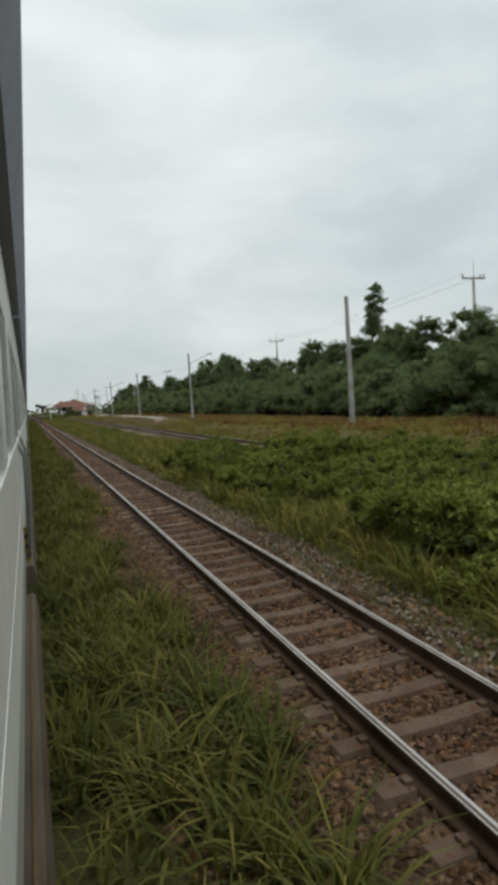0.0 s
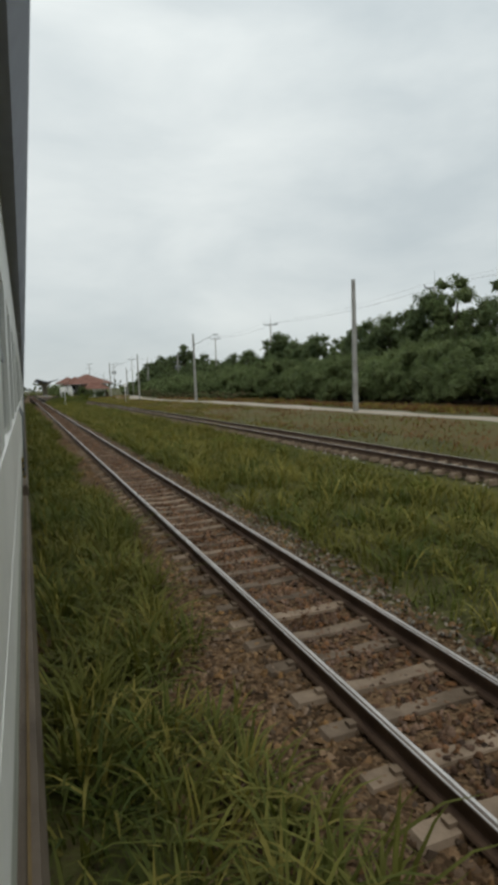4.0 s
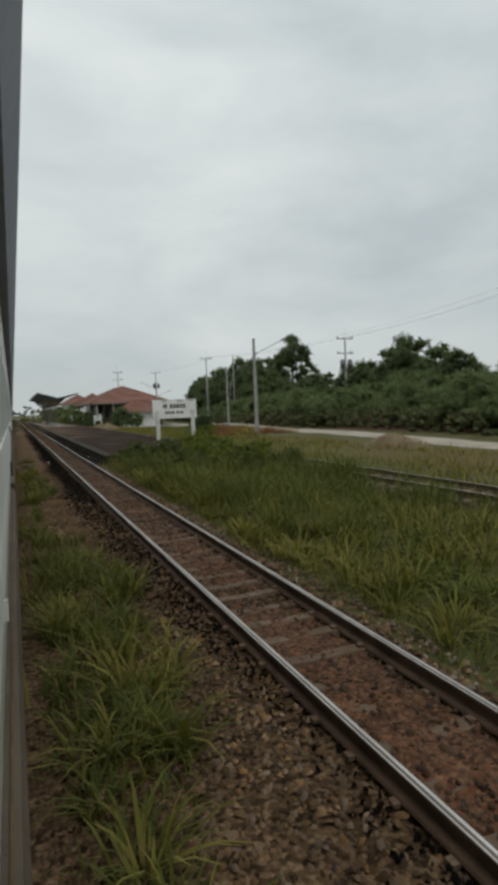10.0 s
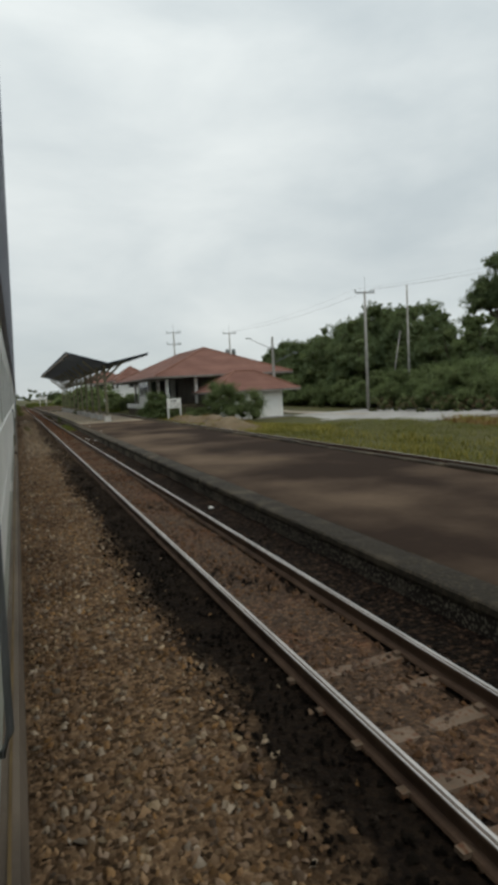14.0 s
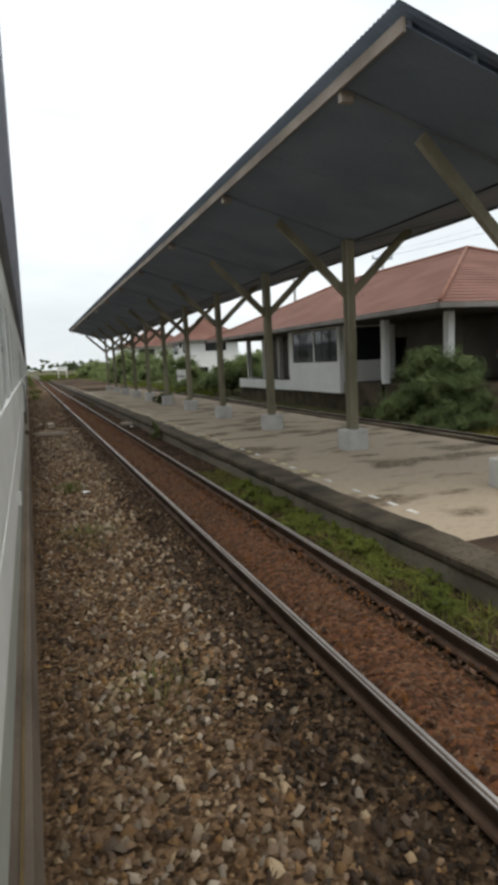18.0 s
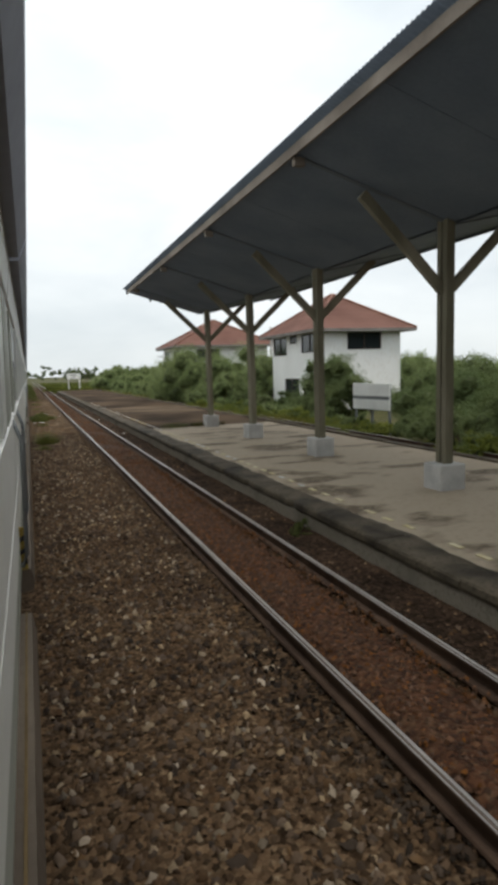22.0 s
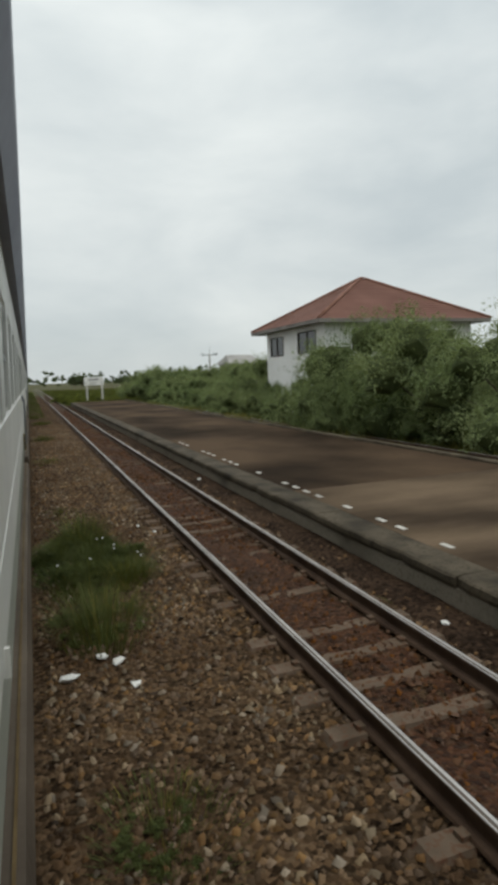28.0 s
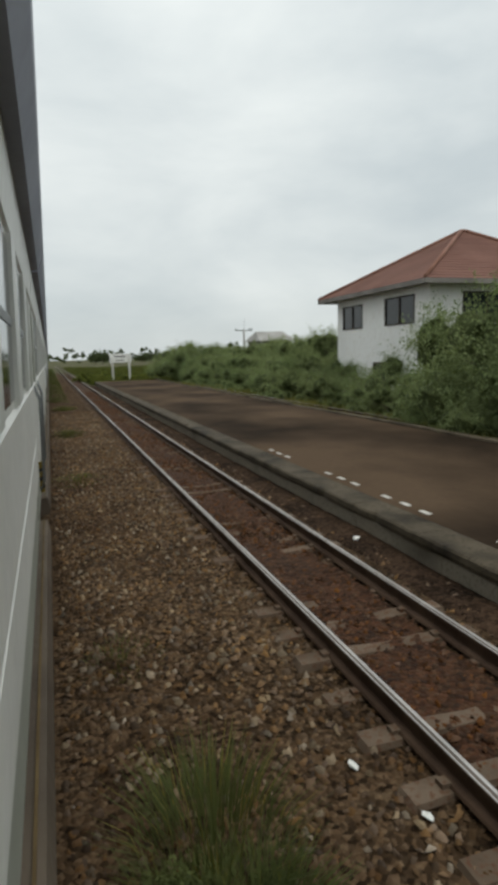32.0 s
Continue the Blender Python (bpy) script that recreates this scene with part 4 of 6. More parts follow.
POWER = [(35.3, 48.9, 11.1), (35.3, 90.2, 10.6), (38.0, 132.0, 10.9), (36.9, 170.4, 11.3), (38.3, 203.5, 11.8), (40.1, 243.8, 10.5), (34.5, 284.7, 11.6), (34.3, 326.1, 11.7)]
for k, (x, y, h) in enumerate(POWER):
    power_pole((x, y, 0), h, double=k == 5, transformer=k in (5, 7))


def span(a, b, sag, r=0.007):
    n = 14
    pts = [Vector(a).lerp(Vector(b), k / n) - Vector((0, 0, sag * 4 * (k / n) * (1 - k / n))) for k in range(n + 1)]
    return tube(pts, r, 4)


line = thing("power_line", "thin dark overhead power cables", "cable")
for (x0, y0, h0), (x1, y1, h1) in zip(POWER, POWER[1:]):
    for dx in (-1.1, 0.75, 1.1):
        part("cable", span((x0 + dx, y0, h0 + 0.2), (x1 + dx, y1, h1 + 0.2), 0.6), M["wire"], line)


# ---- signs ----
def disc_sign(at, r=0.30, h=2.68):
    s = thing("disc_marker", "round white disc marker on a white post in grass", "railway sign", group="disc markers", at=at)
    part("post", tube([(0, 0, -0.4), (0, 0, h)], 0.055, 8), M["white"], s)
    part("disc", tube([(0, -0.085, h), (0, -0.06, h)], r, 28), M["white"], s, "flat white disc")
    part("clip", box(-0.05, 0.05, -0.06, 0.0, h - 0.15, h + 0.15), M["steel"], s)
    return s


disc_sign((5.72, 176.9, -0.2))
disc_sign((14.8, 177.2, 0.0), h=2.6)


# ---- vegetation ----
def leaf_cloud(blobs, count, size, seed, flat=0.6):
    """Leaves along drooping twigs that spring from blob centres (x, y, z, r)."""
    rnd = np.random.RandomState(seed)
    blobs = np.array(blobs, float)
    p = blobs[:, 3] ** 2
    twigs = max(len(blobs) * 5, count // 34)
    pick = rnd.choice(len(blobs), twigs, p=p / p.sum())
    d = rnd.normal(size=(twigs, 3)) + [0, 0, 0.25]
    d /= np.linalg.norm(d, axis=1)[:, None]
    d[:, 2] = np.where(d[:, 2] < -0.35, -d[:, 2] * 0.5, d[:, 2])
    r = blobs[pick, 3]
    start = blobs[pick, :3] + d * (r * rnd.uniform(0.1, 0.5, twigs))[:, None]
    span_ = r * (0.45 + 0.62 * rnd.beta(1.6, 2.6, twigs)) * np.where(rnd.rand(twigs) < 0.06, 1.2, 1.0)
    own = rnd.randint(0, twigs, count)
    u = rnd.uniform(0.05, 1, count) ** 0.8
    along = d[own]
    c = start[own] + along * (span_[own] * u)[:, None]
    c[:, 2] -= span_[own] * 0.28 * u * u
    c += rnd.normal(size=(count, 3)) * (r[own] * (0.16 - 0.09 * u))[:, None]
    a = along + rnd.normal(scale=0.8, size=(count, 3))
    a /= np.linalg.norm(a, axis=1)[:, None] + 1e-9
    n = rnd.normal(scale=flat, size=(count, 3)) + along * 0.5 + [0, 0, 0.7]
    b = np.cross(n, a)
    b /= np.linalg.norm(b, axis=1)[:, None] + 1e-9
    n = np.cross(a, b)
    s = size * rnd.uniform(0.6, 1.4, count)[:, None]
    v = np.stack([c - a * s, c + b * s * 0.42 - n * s * 0.12, c + a * s, c - b * s * 0.42 - n * s * 0.12], 1).reshape(-1, 3)
    return v, np.arange(count * 4).reshape(-1, 4)


# Uneven dark balls added inside the leaves so the middle reads as shaded.
def core_mesh(blobs, seed, shrink=0.5):
    bm = bmesh.new()
    rnd = random.Random(seed)
    for x, y, z, r in blobs:
        m = Matrix.LocRotScale((x, y, z), Euler((rnd.random(), rnd.random(), rnd.random())), (r * shrink, r * shrink, r * shrink * 0.8))
        made = bmesh.ops.create_icosphere(bm, subdivisions=2, radius=1.0, matrix=m)
        for v in made["verts"]:
            v.co += Vector((rnd.uniform(-1, 1), rnd.uniform(-1, 1), rnd.uniform(-1, 1))) * r * 0.12
    return bm


def limbs(bm, base, tops, r0, rnd):
    for t in tops:
        mid = Vector(base).lerp(Vector(t), 0.5) + Vector((rnd.uniform(-0.2, 0.2), rnd.uniform(-0.2, 0.2), 0.1))
        tube([base, mid, t], [r0, r0 * 0.6, r0 * 0.2], 5, bm)


def plant(name, label, category, blobs, leaves, size, trunk_h, trunk_r, seed, leaf="leaf", group="", core=0.5):
    rnd = random.Random(seed)
    t = thing(name, label, category, group)
    bm = tube([(0, 0, -0.3), (rnd.uniform(-0.1, 0.1), 0.05, trunk_h * 0.5), (0, 0, trunk_h)], [trunk_r * 1.25, trunk_r, trunk_r * 0.7], 7)
    if trunk_h > 0.5:
        limbs(bm, (0, 0, trunk_h * 0.9), [b[:3] for b in blobs[:9]], trunk_r * 0.55, rnd)
    part("trunk", bm, M["bark"], t)
    v, q = leaf_cloud(blobs, leaves, size, seed)
    crown = part("crown", fast_mesh("crown", v, q, M[leaf]), None, t)
    part("shade_core", core_mesh(blobs, seed, core), M["core"], crown)
    return t


def blob_field(n, rx, ry, z0, z1, r0, r1, seed, dome=True):
    rnd = random.Random(seed)
    out = []
    for _ in range(n):
        a, u = rnd.uniform(0, 2 * math.pi), math.sqrt(rnd.random())
        x, y = rx * u * math.cos(a), ry * u * math.sin(a)
        top = z1 - (z1 - z0) * 0.55 * u * u if dome else z1
        out.append((x, y, rnd.uniform(z0, top), rnd.uniform(r0, r1)))
    return out


bush_a = plant("bush", "rounded fresh-green roadside shrub with reddish litter below", "bush", blob_field(44, 2.7, 3.4, 0.5, 3.9, 0.75, 1.2, 1), 27000, 0.062, 0.6, 0.08, 1, "leaf", "roadside hedge")
bush_b = plant("bush", "rounded fresh-green roadside shrub with reddish litter below", "bush", blob_field(44, 2.7, 3.4, 0.5, 4.4, 0.7, 1.25, 2), 27000, 0.062, 0.6, 0.08, 2, "leaf", "roadside hedge")
bush_d = plant("bush", "dark-green shrub beside the station building", "bush", blob_field(20, 2.4, 2.8, 0.5, 3.0, 0.6, 1.1, 23), 30000, 0.042, 0.8, 0.07, 23, "leaf", "shrubs by the station")
bush_near = plant("bush", "tall fresh-green thicket in front of the white house", "bush", blob_field(30, 2.5, 2.8, 0.5, 3.3, 0.55, 1.0, 13), 42000, 0.036, 0.8, 0.07, 13, "leaf_lit", "thicket by the platform")
bush_c = plant("bush", "low fresh-green thicket beside the platform", "bush", blob_field(20, 2.4, 2.8, 0.5, 2.9, 0.65, 1.1, 3), 30000, 0.042, 0.8, 0.07, 3, "leaf_lit", "thicket by the platform")
tree_a = plant("tree", "dark round-lobed tree behind the roadside shrubs", "tree", blob_field(52, 2.8, 3.0, 2.4, 9.2, 0.7, 1.25, 4), 24000, 0.10, 3.0, 0.20, 4, "leaf_dark", "trees behind the hedge")
tree_b = plant("tree", "spreading dark-green tree behind the roadside shrubs", "tree", blob_field(52, 3.5, 3.7, 2.2, 9.0, 0.8, 1.5, 5), 25000, 0.11, 3.0, 0.24, 5, "leaf_dark", "trees behind the hedge")
tree_e = plant("tree", "leafy mid-green tree with an uneven crown behind the shrubs", "tree", blob_field(46, 2.4, 2.7, 2.6, 9.4, 0.5, 1.1, 15), 20000, 0.09, 3.6, 0.18, 15, "leaf", "trees behind the hedge")
tree_c = plant("tree", "slim feathery tree rising high above the hedge", "tree", [(0.85 * math.sin(k * 2.4) * (1 - 0.035 * k) - 0.05 * k, 0.8 * math.cos(k * 1.9), 9.4 + 0.42 * k, 1.12 - 0.03 * k) for k in range(16)], 26000, 0.075, 10.5, 0.18, 6, "leaf_dark", "trees behind the hedge", 0.3)
tree_d = plant("tree", "tall tree with an open rounded crown", "tree", blob_field(34, 2.5, 2.5, 9.8, 14.2, 0.85, 1.35, 16) + [(2.6, 0.2, 10.4, 0.9), (3.4, 0.4, 9.4, 0.9), (4.0, -0.2, 8.4, 0.8), (4.3, 0.5, 7.4, 0.7), (2.8, -0.6, 7.2, 0.7), (2.4, 0.5, 8.6, 0.7), (1.2, 0.4, 7.8, 0.7), (2.9, 0.6, 9.6, 0.8), (3.6, -0.4, 8.6, 0.7), (2.2, 1.5, 10.6, 0.9), (-2.6, 0.8, 9.4, 0.7), (1.0, -2.2, 9.0, 0.8), (-1.2, 2.6, 8.2, 0.8)], 44000, 0.10, 9.0, 0.24, 18, "leaf_dark", "trees behind the hedge", 0.6)


def thicket_mass(name, label, category, blobs, leaves, size, seed, leaf):
    """Growth that runs on without single plants to tell apart."""
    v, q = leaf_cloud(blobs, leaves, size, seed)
    ob = tagged(new(name, fast_mesh(name, v, q, M[leaf])), label, category, kind="stuff")
    part("shade_core_mass", core_mesh(blobs, seed), M["core"], ob)
    return ob


rnd = random.Random(11)


def put(src, x, y, s=1.0, sz=None, used=set(), rz=None):
    m = pose(x, y, float(ground_z(x, y)) - 0.05, 0, 0, rnd.uniform(0, 360) if rz is None else rz)
    if src.name not in used:
        used.add(src.name)
        src.scale = (s, s, sz or s)
        src.matrix_basis = m @ Matrix.Diagonal((s, s, sz or s, 1))
        return src
    ob = copy_thing(src, m)
    ob.scale = (s, s, sz or s)
    return ob


def hedge_x(y):
    return float(np.interp(y, [-40, 60, 110, 190, 225, 260, 300, 340], [25.0, 25.5, 27.5, 28.0, 32.0, 37.0, 40.0, 42.0]))


def treetop(y):
    """Height of the wood behind the shrubs along the line."""
    return 1.05 * float(np.interp(y, [-30, 40, 52, 60, 68, 76, 86, 98, 107, 117, 126, 139, 150, 162, 168, 174, 184, 192, 203, 208, 220, 225, 229, 235, 239, 247, 260, 268, 276, 283, 292, 304, 312, 321, 330, 342, 350],
                                 [7.4, 7.7, 8.7, 8.7, 8.6, 8.3, 7.2, 7.7, 9.4, 10.7, 10.5, 8.3, 8.0, 8.2, 9.7, 8.4, 7.4, 6.6, 6.0, 7.8, 7.2, 8.0, 9.8, 9.8, 8.0, 8.0, 7.6, 6.4, 7.0, 10.8, 11.8, 14.2, 14.0, 11.7, 12.0, 11.6, 11.5]))


y = -30.0
while y < 345:
    put(rnd.choice((bush_a, bush_b)), hedge_x(y) + rnd.uniform(-0.3, 0.9), y, rnd.uniform(0.85, 1.1))
    put(rnd.choice((bush_a, bush_b)), hedge_x(y) + 3.6 + rnd.uniform(-0.6, 0.6), y + 2.1, rnd.uniform(1.0, 1.25))
    y += 4.2
y = -26.0
while y < 351:
    h = treetop(y) / 10.0
    put(rnd.choice((tree_a, tree_b, tree_a, tree_e)), hedge_x(y) + 8.5 + rnd.uniform(-1.2, 1.2), y + rnd.uniform(-0.8, 0.8), max(0.75, min(1.15, h)), h * rnd.uniform(0.93, 1.04))
    if rnd.random() < 0.5:
        put(rnd.choice((tree_a, tree_b)), hedge_x(y) + 15 + rnd.uniform(-2, 2), y + 2, h, h * rnd.uniform(0.92, 1.08))
    y += 4.6
r = random.Random(27)
clumps = []
for k in range(430):
    y = 150 + 134 * r.random()
    low = 1.0 if y > 205 else 0.55
    x = hedge_x(y) - 3.5 + r.uniform(-1.1, 1.1)
    clumps.append((x, y, float(ground_z(x, y)) + r.uniform(0.1, 1.35) * low, r.uniform(0.35, 0.62)))
thicket_mass("undergrowth", "brown withered undergrowth at the foot of the trees", "undergrowth", clumps, 52000, 0.055, 27, "withered")
put(tree_c, 43.4, 77.1)
put(tree_d, 52.6, 284.6, 1.14, rz=-12)
put(tree_a, 47.0, 241.0, 0.8, 1.16)
put(tree_a, 41.5, 193.5, 0.75, 0.92)
for x, y, s in ((45.0, 302.0, 1.32), (45, 311, 1.3)):
    put(tree_b, x, y, s)
# thicket between platform and houses
y = 334.0
while y < 400:
    k = 1.0 if y < 352 else 0.9
    put(bush_c, 12.2 + rnd.uniform(-0.5, 0.7), y, (0.3 if y < 350 else 0.36 if y > 359 else 0.55) * k)
    put(bush_c, 15.0 + rnd.uniform(-0.6, 0.6) + (2 if y < 350 else 0), y + 1.2, rnd.uniform(0.8, 1.0) * k * (0.3 if y < 349 else 1.1))
    put(bush_c, 19.5 + rnd.uniform(-1, 1) + (8 if y < 374 else 0), y + 0.4, rnd.uniform(1.0, 1.25) * (k if y < 374 else 1.12))
    y += 3.1
for x, y, s, tall in ((13.8, 354.0, 1.45, 1.55), (14.0, 357.4, 1.4, 1.58), (14.3, 360.4, 0.95, 1.15), (14.4, 350.3, 1.25, 1.25), (12.9, 364.6, 0.6, 0.6), (16.5, 354, 1.5, 1.6), (12.2, 356, 0.8, 0.9)):
    put(bush_near, x, y, s, tall)
r = random.Random(8)
clumps = []
for k in range(420):
    top = 7.0 + 2.4 * math.sin(k * 0.31) * math.sin(k * 0.073 + 1) + r.uniform(-0.6, 0.9)
    clumps.append((-45 + k * 1.05 + r.uniform(-1, 1), 760 + r.uniform(-20, 30), r.uniform(0.5, max(0.8, top)), r.uniform(1.2, 2.2)))
thicket_mass("distant_tree_line", "distant dark line of trees on the horizon", "trees", clumps, 90000, 0.42, 8, "leaf_dark")


# ---- grass, weeds and shrubs ----
def blades(x, y, height, width, seed, lean=0.45, base=None, turn=None, steps=2):
    """Bent tapering blades at the given places."""
    r = np.random.RandomState(seed)
    n = len(x)
    z = (ground_z(x, y) if base is None else base) - 0.02
    a = r.uniform(0, 2 * math.pi, n) if turn is None else turn
    d = np.stack([np.cos(a), np.sin(a)], -1)
    s = np.stack([-d[:, 1], d[:, 0]], -1) * width[:, None]
    bend = height * lean * r.uniform(0.3, 1.5, n)
    p0 = np.stack([x, y, z], -1)
    out = []
    for u, w in ((0.0, 1.0), (0.55, 0.75), (1.0, 0.12)) if steps == 2 else ((0.0, 0.8), (0.4, 1.0), (0.75, 0.65), (1.0, 0.08)):
        rise = height * u * (1 - 0.25 * u * bend / height) if steps == 2 else height * (u - 0.42 * np.clip(bend / height, 0, 1.6) * u ** 3)
        c = p0 + np.concatenate([d * (bend * u ** (2 if steps == 2 else 1.7))[:, None], rise[:, None]], 1)
        side = np.concatenate([s * w, np.zeros((n, 1))], 1)
        out += [c - side, c + side]
    v = np.stack(out, 1).reshape(-1, 3)
    k = np.arange(n)[:, None] * len(out)
    q = np.concatenate([k + [2 * i, 2 * i + 1, 2 * i + 3, 2 * i + 2] for i in range(steps)])
    return v, q


def patchy(x, y, s=0.35):
    return 0.5 + 0.25 * (np.sin(x * 1.9 * s * 3 + y * s) + np.sin(y * s * 2.3 - x * 1.3 + 1.7)) * 0.8 + 0.12 * np.sin(y * 3.1 + x * 2.2)


def meadow(name, label, n, x0, x1, y0, y1, h0, h1, w0, seed, dry=0.3, keep=None, lean=0.45, mats=("grass", "grass_dry"), least=0.12):
    r = np.random.RandomState(seed)
    x, y = r.uniform(x0, x1, n), r.uniform(y0, y1, n)
    ok = r.rand(n) < np.clip(patchy(x, y) * 1.5, least, 1)
    if keep is not None:
        ok &= keep(x, y, r)
    x, y = x[ok], y[ok]
    n = len(x)
    tall = 0.7 + 0.6 * patchy(x * 0.6, y * 0.7 + 3)
    v, q = blades(x, y, r.uniform(h0, h1, n) * tall, r.uniform(0.6, 1.4, n) * w0, seed, lean)
    pick = (r.rand(n) < dry * 2 * patchy(x * 0.8 + 9, y * 0.5)).astype(int)
    return tagged(new(name, fast_mesh(name, v, q, [M[k] for k in mats], np.tile(pick, 2))), label, "grass", kind="stuff")


def tussocks(name, label, n, per, x0, x1, y0, y1, h0, h1, w0, spread, seed, shares, keep=None, lean=0.9, mats=("grass", "grass_dry", "grass_deep"), tall=None, steps=3):
    """Grass in clumps: n clumps of about per blades that lean outwards; shares gives how many clumps take the second and third material."""
    r = np.random.RandomState(seed)
    cx, cy = r.uniform(x0, x1, n), r.uniform(y0, y1, n)
    ok = r.rand(n) < np.clip(0.62 + 0.7 * patchy(cx, cy), 0, 1)
    if keep is not None:
        ok &= keep(cx, cy, r)
    cx, cy = cx[ok], cy[ok]
    n = len(cx)
    size = r.uniform(0.55, 1.3, n)
    high = r.uniform(h0, h1, n) * (0.75 + 0.45 * patchy(cx * 0.5, cy * 0.4 + 3)) * (1 if tall is None else tall(cx, cy))
    kind = r.rand(n)
    tone = patchy(cx * 0.7 + 9, cy * 0.35) * 1.6
    kind = np.where(kind < shares[0] * tone, 1, np.where(kind > 1 - shares[1] * (2 - tone), 2, 0))
    own = r.randint(0, n, n * per)
    m = len(own)
    a, u = r.uniform(0, 2 * math.pi, m), np.sqrt(r.rand(m))
    px, py = cx[own] + np.cos(a) * u * spread * size[own], cy[own] + np.sin(a) * u * spread * 1.2 * size[own]
    h = high[own] * r.uniform(0.45, 1.15, m)
    v, q = blades(px, py, h, w0 * r.uniform(0.6, 1.4, m), seed, lean, None, a + r.normal(0, 0.7, m), steps)
    pick = np.where(r.rand(m) < 0.85, kind[own], r.randint(0, 2, m))
    return tagged(new(name, fast_mesh(name, v, q, [M[k] for k in mats], np.tile(pick, steps))), label, "grass", kind="stuff")


def left_edge(x, y, r):
    edge = 1.15 + 0.12 * np.sin(y * 0.21 + 1) + 0.2 * np.sin(y * 0.55) + 0.15 * np.sin(y * 1.7) - 0.5 * smooth01(y, 150, 205) * (0.5 + 0.5 * np.sin(y * 0.4))
    edge = edge + 0.22 - 0.25 * smooth01(y, 135, 165)
    thin = 1 - 0.25 * smooth01(y, 145, 168) - 0.3 * smooth01(y, 186, 200)
    return (x < edge + r.uniform(-0.25, 0.1, len(x))) & (r.rand(len(x)) < thin) & (x > 0.3 * smooth01(y, 145, 165) * (r.rand(len(x)) < 0.7))


def beside_siding(x, y):
    return 1 - 0.75 * smooth01(x, 7.8, 8.9) * smooth01(y, 40, 60) * (1 - smooth01(y, 100, 112) * (1 - smooth01(y, 154, 162)))


tussocks("track_grass", "tall green grass with arching blades beside the train's track", 5600, 25, 0.0, 1.6, 9, 206, 0.32, 0.58, 0.0115, 0.16, 21, (0.16, 0.26), left_edge, 0.85, ("grass_lush", "grass_dry", "grass_deep"))
meadow("low_track_grass", "short green undergrowth beside the train's track", 90000, 0.0, 1.5, 9, 204, 0.10, 0.28, 0.010, 20, 0.10, left_edge, 0.9, ("grass_deep", "grass_dry"), 0.8)
tussocks("verge_grass", "tall olive grass in tussocks right of the track", 3700, 26, 3.75, 6.9, 10, 206, 0.38, 0.72, 0.0115, 0.21, 22, (0.24, 0.26), lambda x, y, r: x > verge_edge(y) + 0.12, 0.9)
meadow("low_verge_grass", "short olive grass right of the track", 112000, 3.6, 7.2, 10, 206, 0.12, 0.32, 0.012, 42, 0.35, lambda x, y, r: x > verge_edge(y) - 0.12 + 0.3 * r.rand(len(x)) ** 2, 1.0, ("grass", "grass_deep"), 0.85)
tussocks("verge_grass_far", "tall green grass between the tracks", 2500, 20, 6.8, 9.15, 10, 212, 0.36, 0.66, 0.014, 0.24, 23, (0.22, 0.26), None, 0.9, ("grass", "grass_dry", "grass_deep"), beside_siding, 2)
meadow("low_grass_far", "short green grass between the tracks", 70000, 6.9, 9.2, 10, 212, 0.10, 0.26, 0.016, 43, 0.3, None, 1.0, ("grass", "grass_deep"), 0.8)
tussocks("rust_band", "rusty orange dead grass along the foot of the hedge", 1500, 22, 16.0, 22.5, 14, 72, 0.30, 0.55, 0.020, 0.3, 44, (0.55, 0.1), None, 1.0, ("grass_rust", "grass_dry", "grass"), None, 2)
tussocks("rust_fringe", "rusty dead grass between the road and the hedge", 1500, 20, 20.3, 24.8, 70, 190, 0.26, 0.48, 0.022, 0.3, 46, (0.3, 0.1), lambda x, y, r: x > road_x(y) + 3.5, 1.0, ("grass_rust", "grass_dry", "grass"), None, 2)
tussocks("yellow_band", "yellow-green grass beyond the siding", 1500, 20, 11.4, 16.2, 14, 74, 0.18, 0.36, 0.018, 0.3, 45, (0.3, 0.15), None, 1.0, ("grass", "grass_dry", "grass_rust"), None, 2)
meadow("siding_grass", "thin grass along the siding", 26000, 9.6, 13.2, 10, 290, 0.10, 0.28, 0.014, 24, 0.5, lambda x, y, r: np.abs(x - 10.45) > 0.75)
meadow("rusty_grass", "rusty orange-brown dead grass before the hedge", 46000, 12.4, 24.0, 66, 190, 0.10, 0.30, 0.022, 25, 0.62, lambda x, y, r: (x < road_x(y) - 0.3) | (x > road_x(y) + 3.4) | ((y < 94) & (r.rand(len(x)) < 0.7)), 1.1, ("grass", "grass_rust"))
meadow("dry_grass", "dry yellow-brown grass by the road", 22000, 12.0, 17.5, 130, 262, 0.14, 0.4, 0.018, 35, 0.6, None, 0.6)
meadow("yard_grass", "short green grass behind the platform", 110000, 10.0, 26.0, 206, 268, 0.10, 0.26, 0.0075, 26, 0.12, lambda x, y, r: x < np.interp(y, [206, 222, 236, 255, 268], [16.5, 15.4, 19.5, 24, 26]), 1.1, ("grass_lush", "grass_dry"), 0.5)
meadow("orange_grass", "orange-brown dead grass by the road bend", 30000, 14.0, 27.0, 222, 262, 0.30, 0.60, 0.016, 37, 0.75, lambda x, y, r: (x > np.interp(y, [222, 236, 262], [14.6, 18.4, 25])) & (x < road_x(y) - 0.3), 1.0, ("grass_dry", "grass_rust"))
meadow("dry_yard_grass", "dry brown grass by the station", 22000, 10.2, 18.0, 262, 290, 0.15, 0.38, 0.014, 27, 0.95)
meadow("gutter_grass", "short green grass between rail and platform", 5200, 3.35, 4.06, 276.5, 286.5, 0.08, 0.24, 0.008, 38, 0.1, None, 0.9, ("grass_lush", "grass_dry"), 0.5)
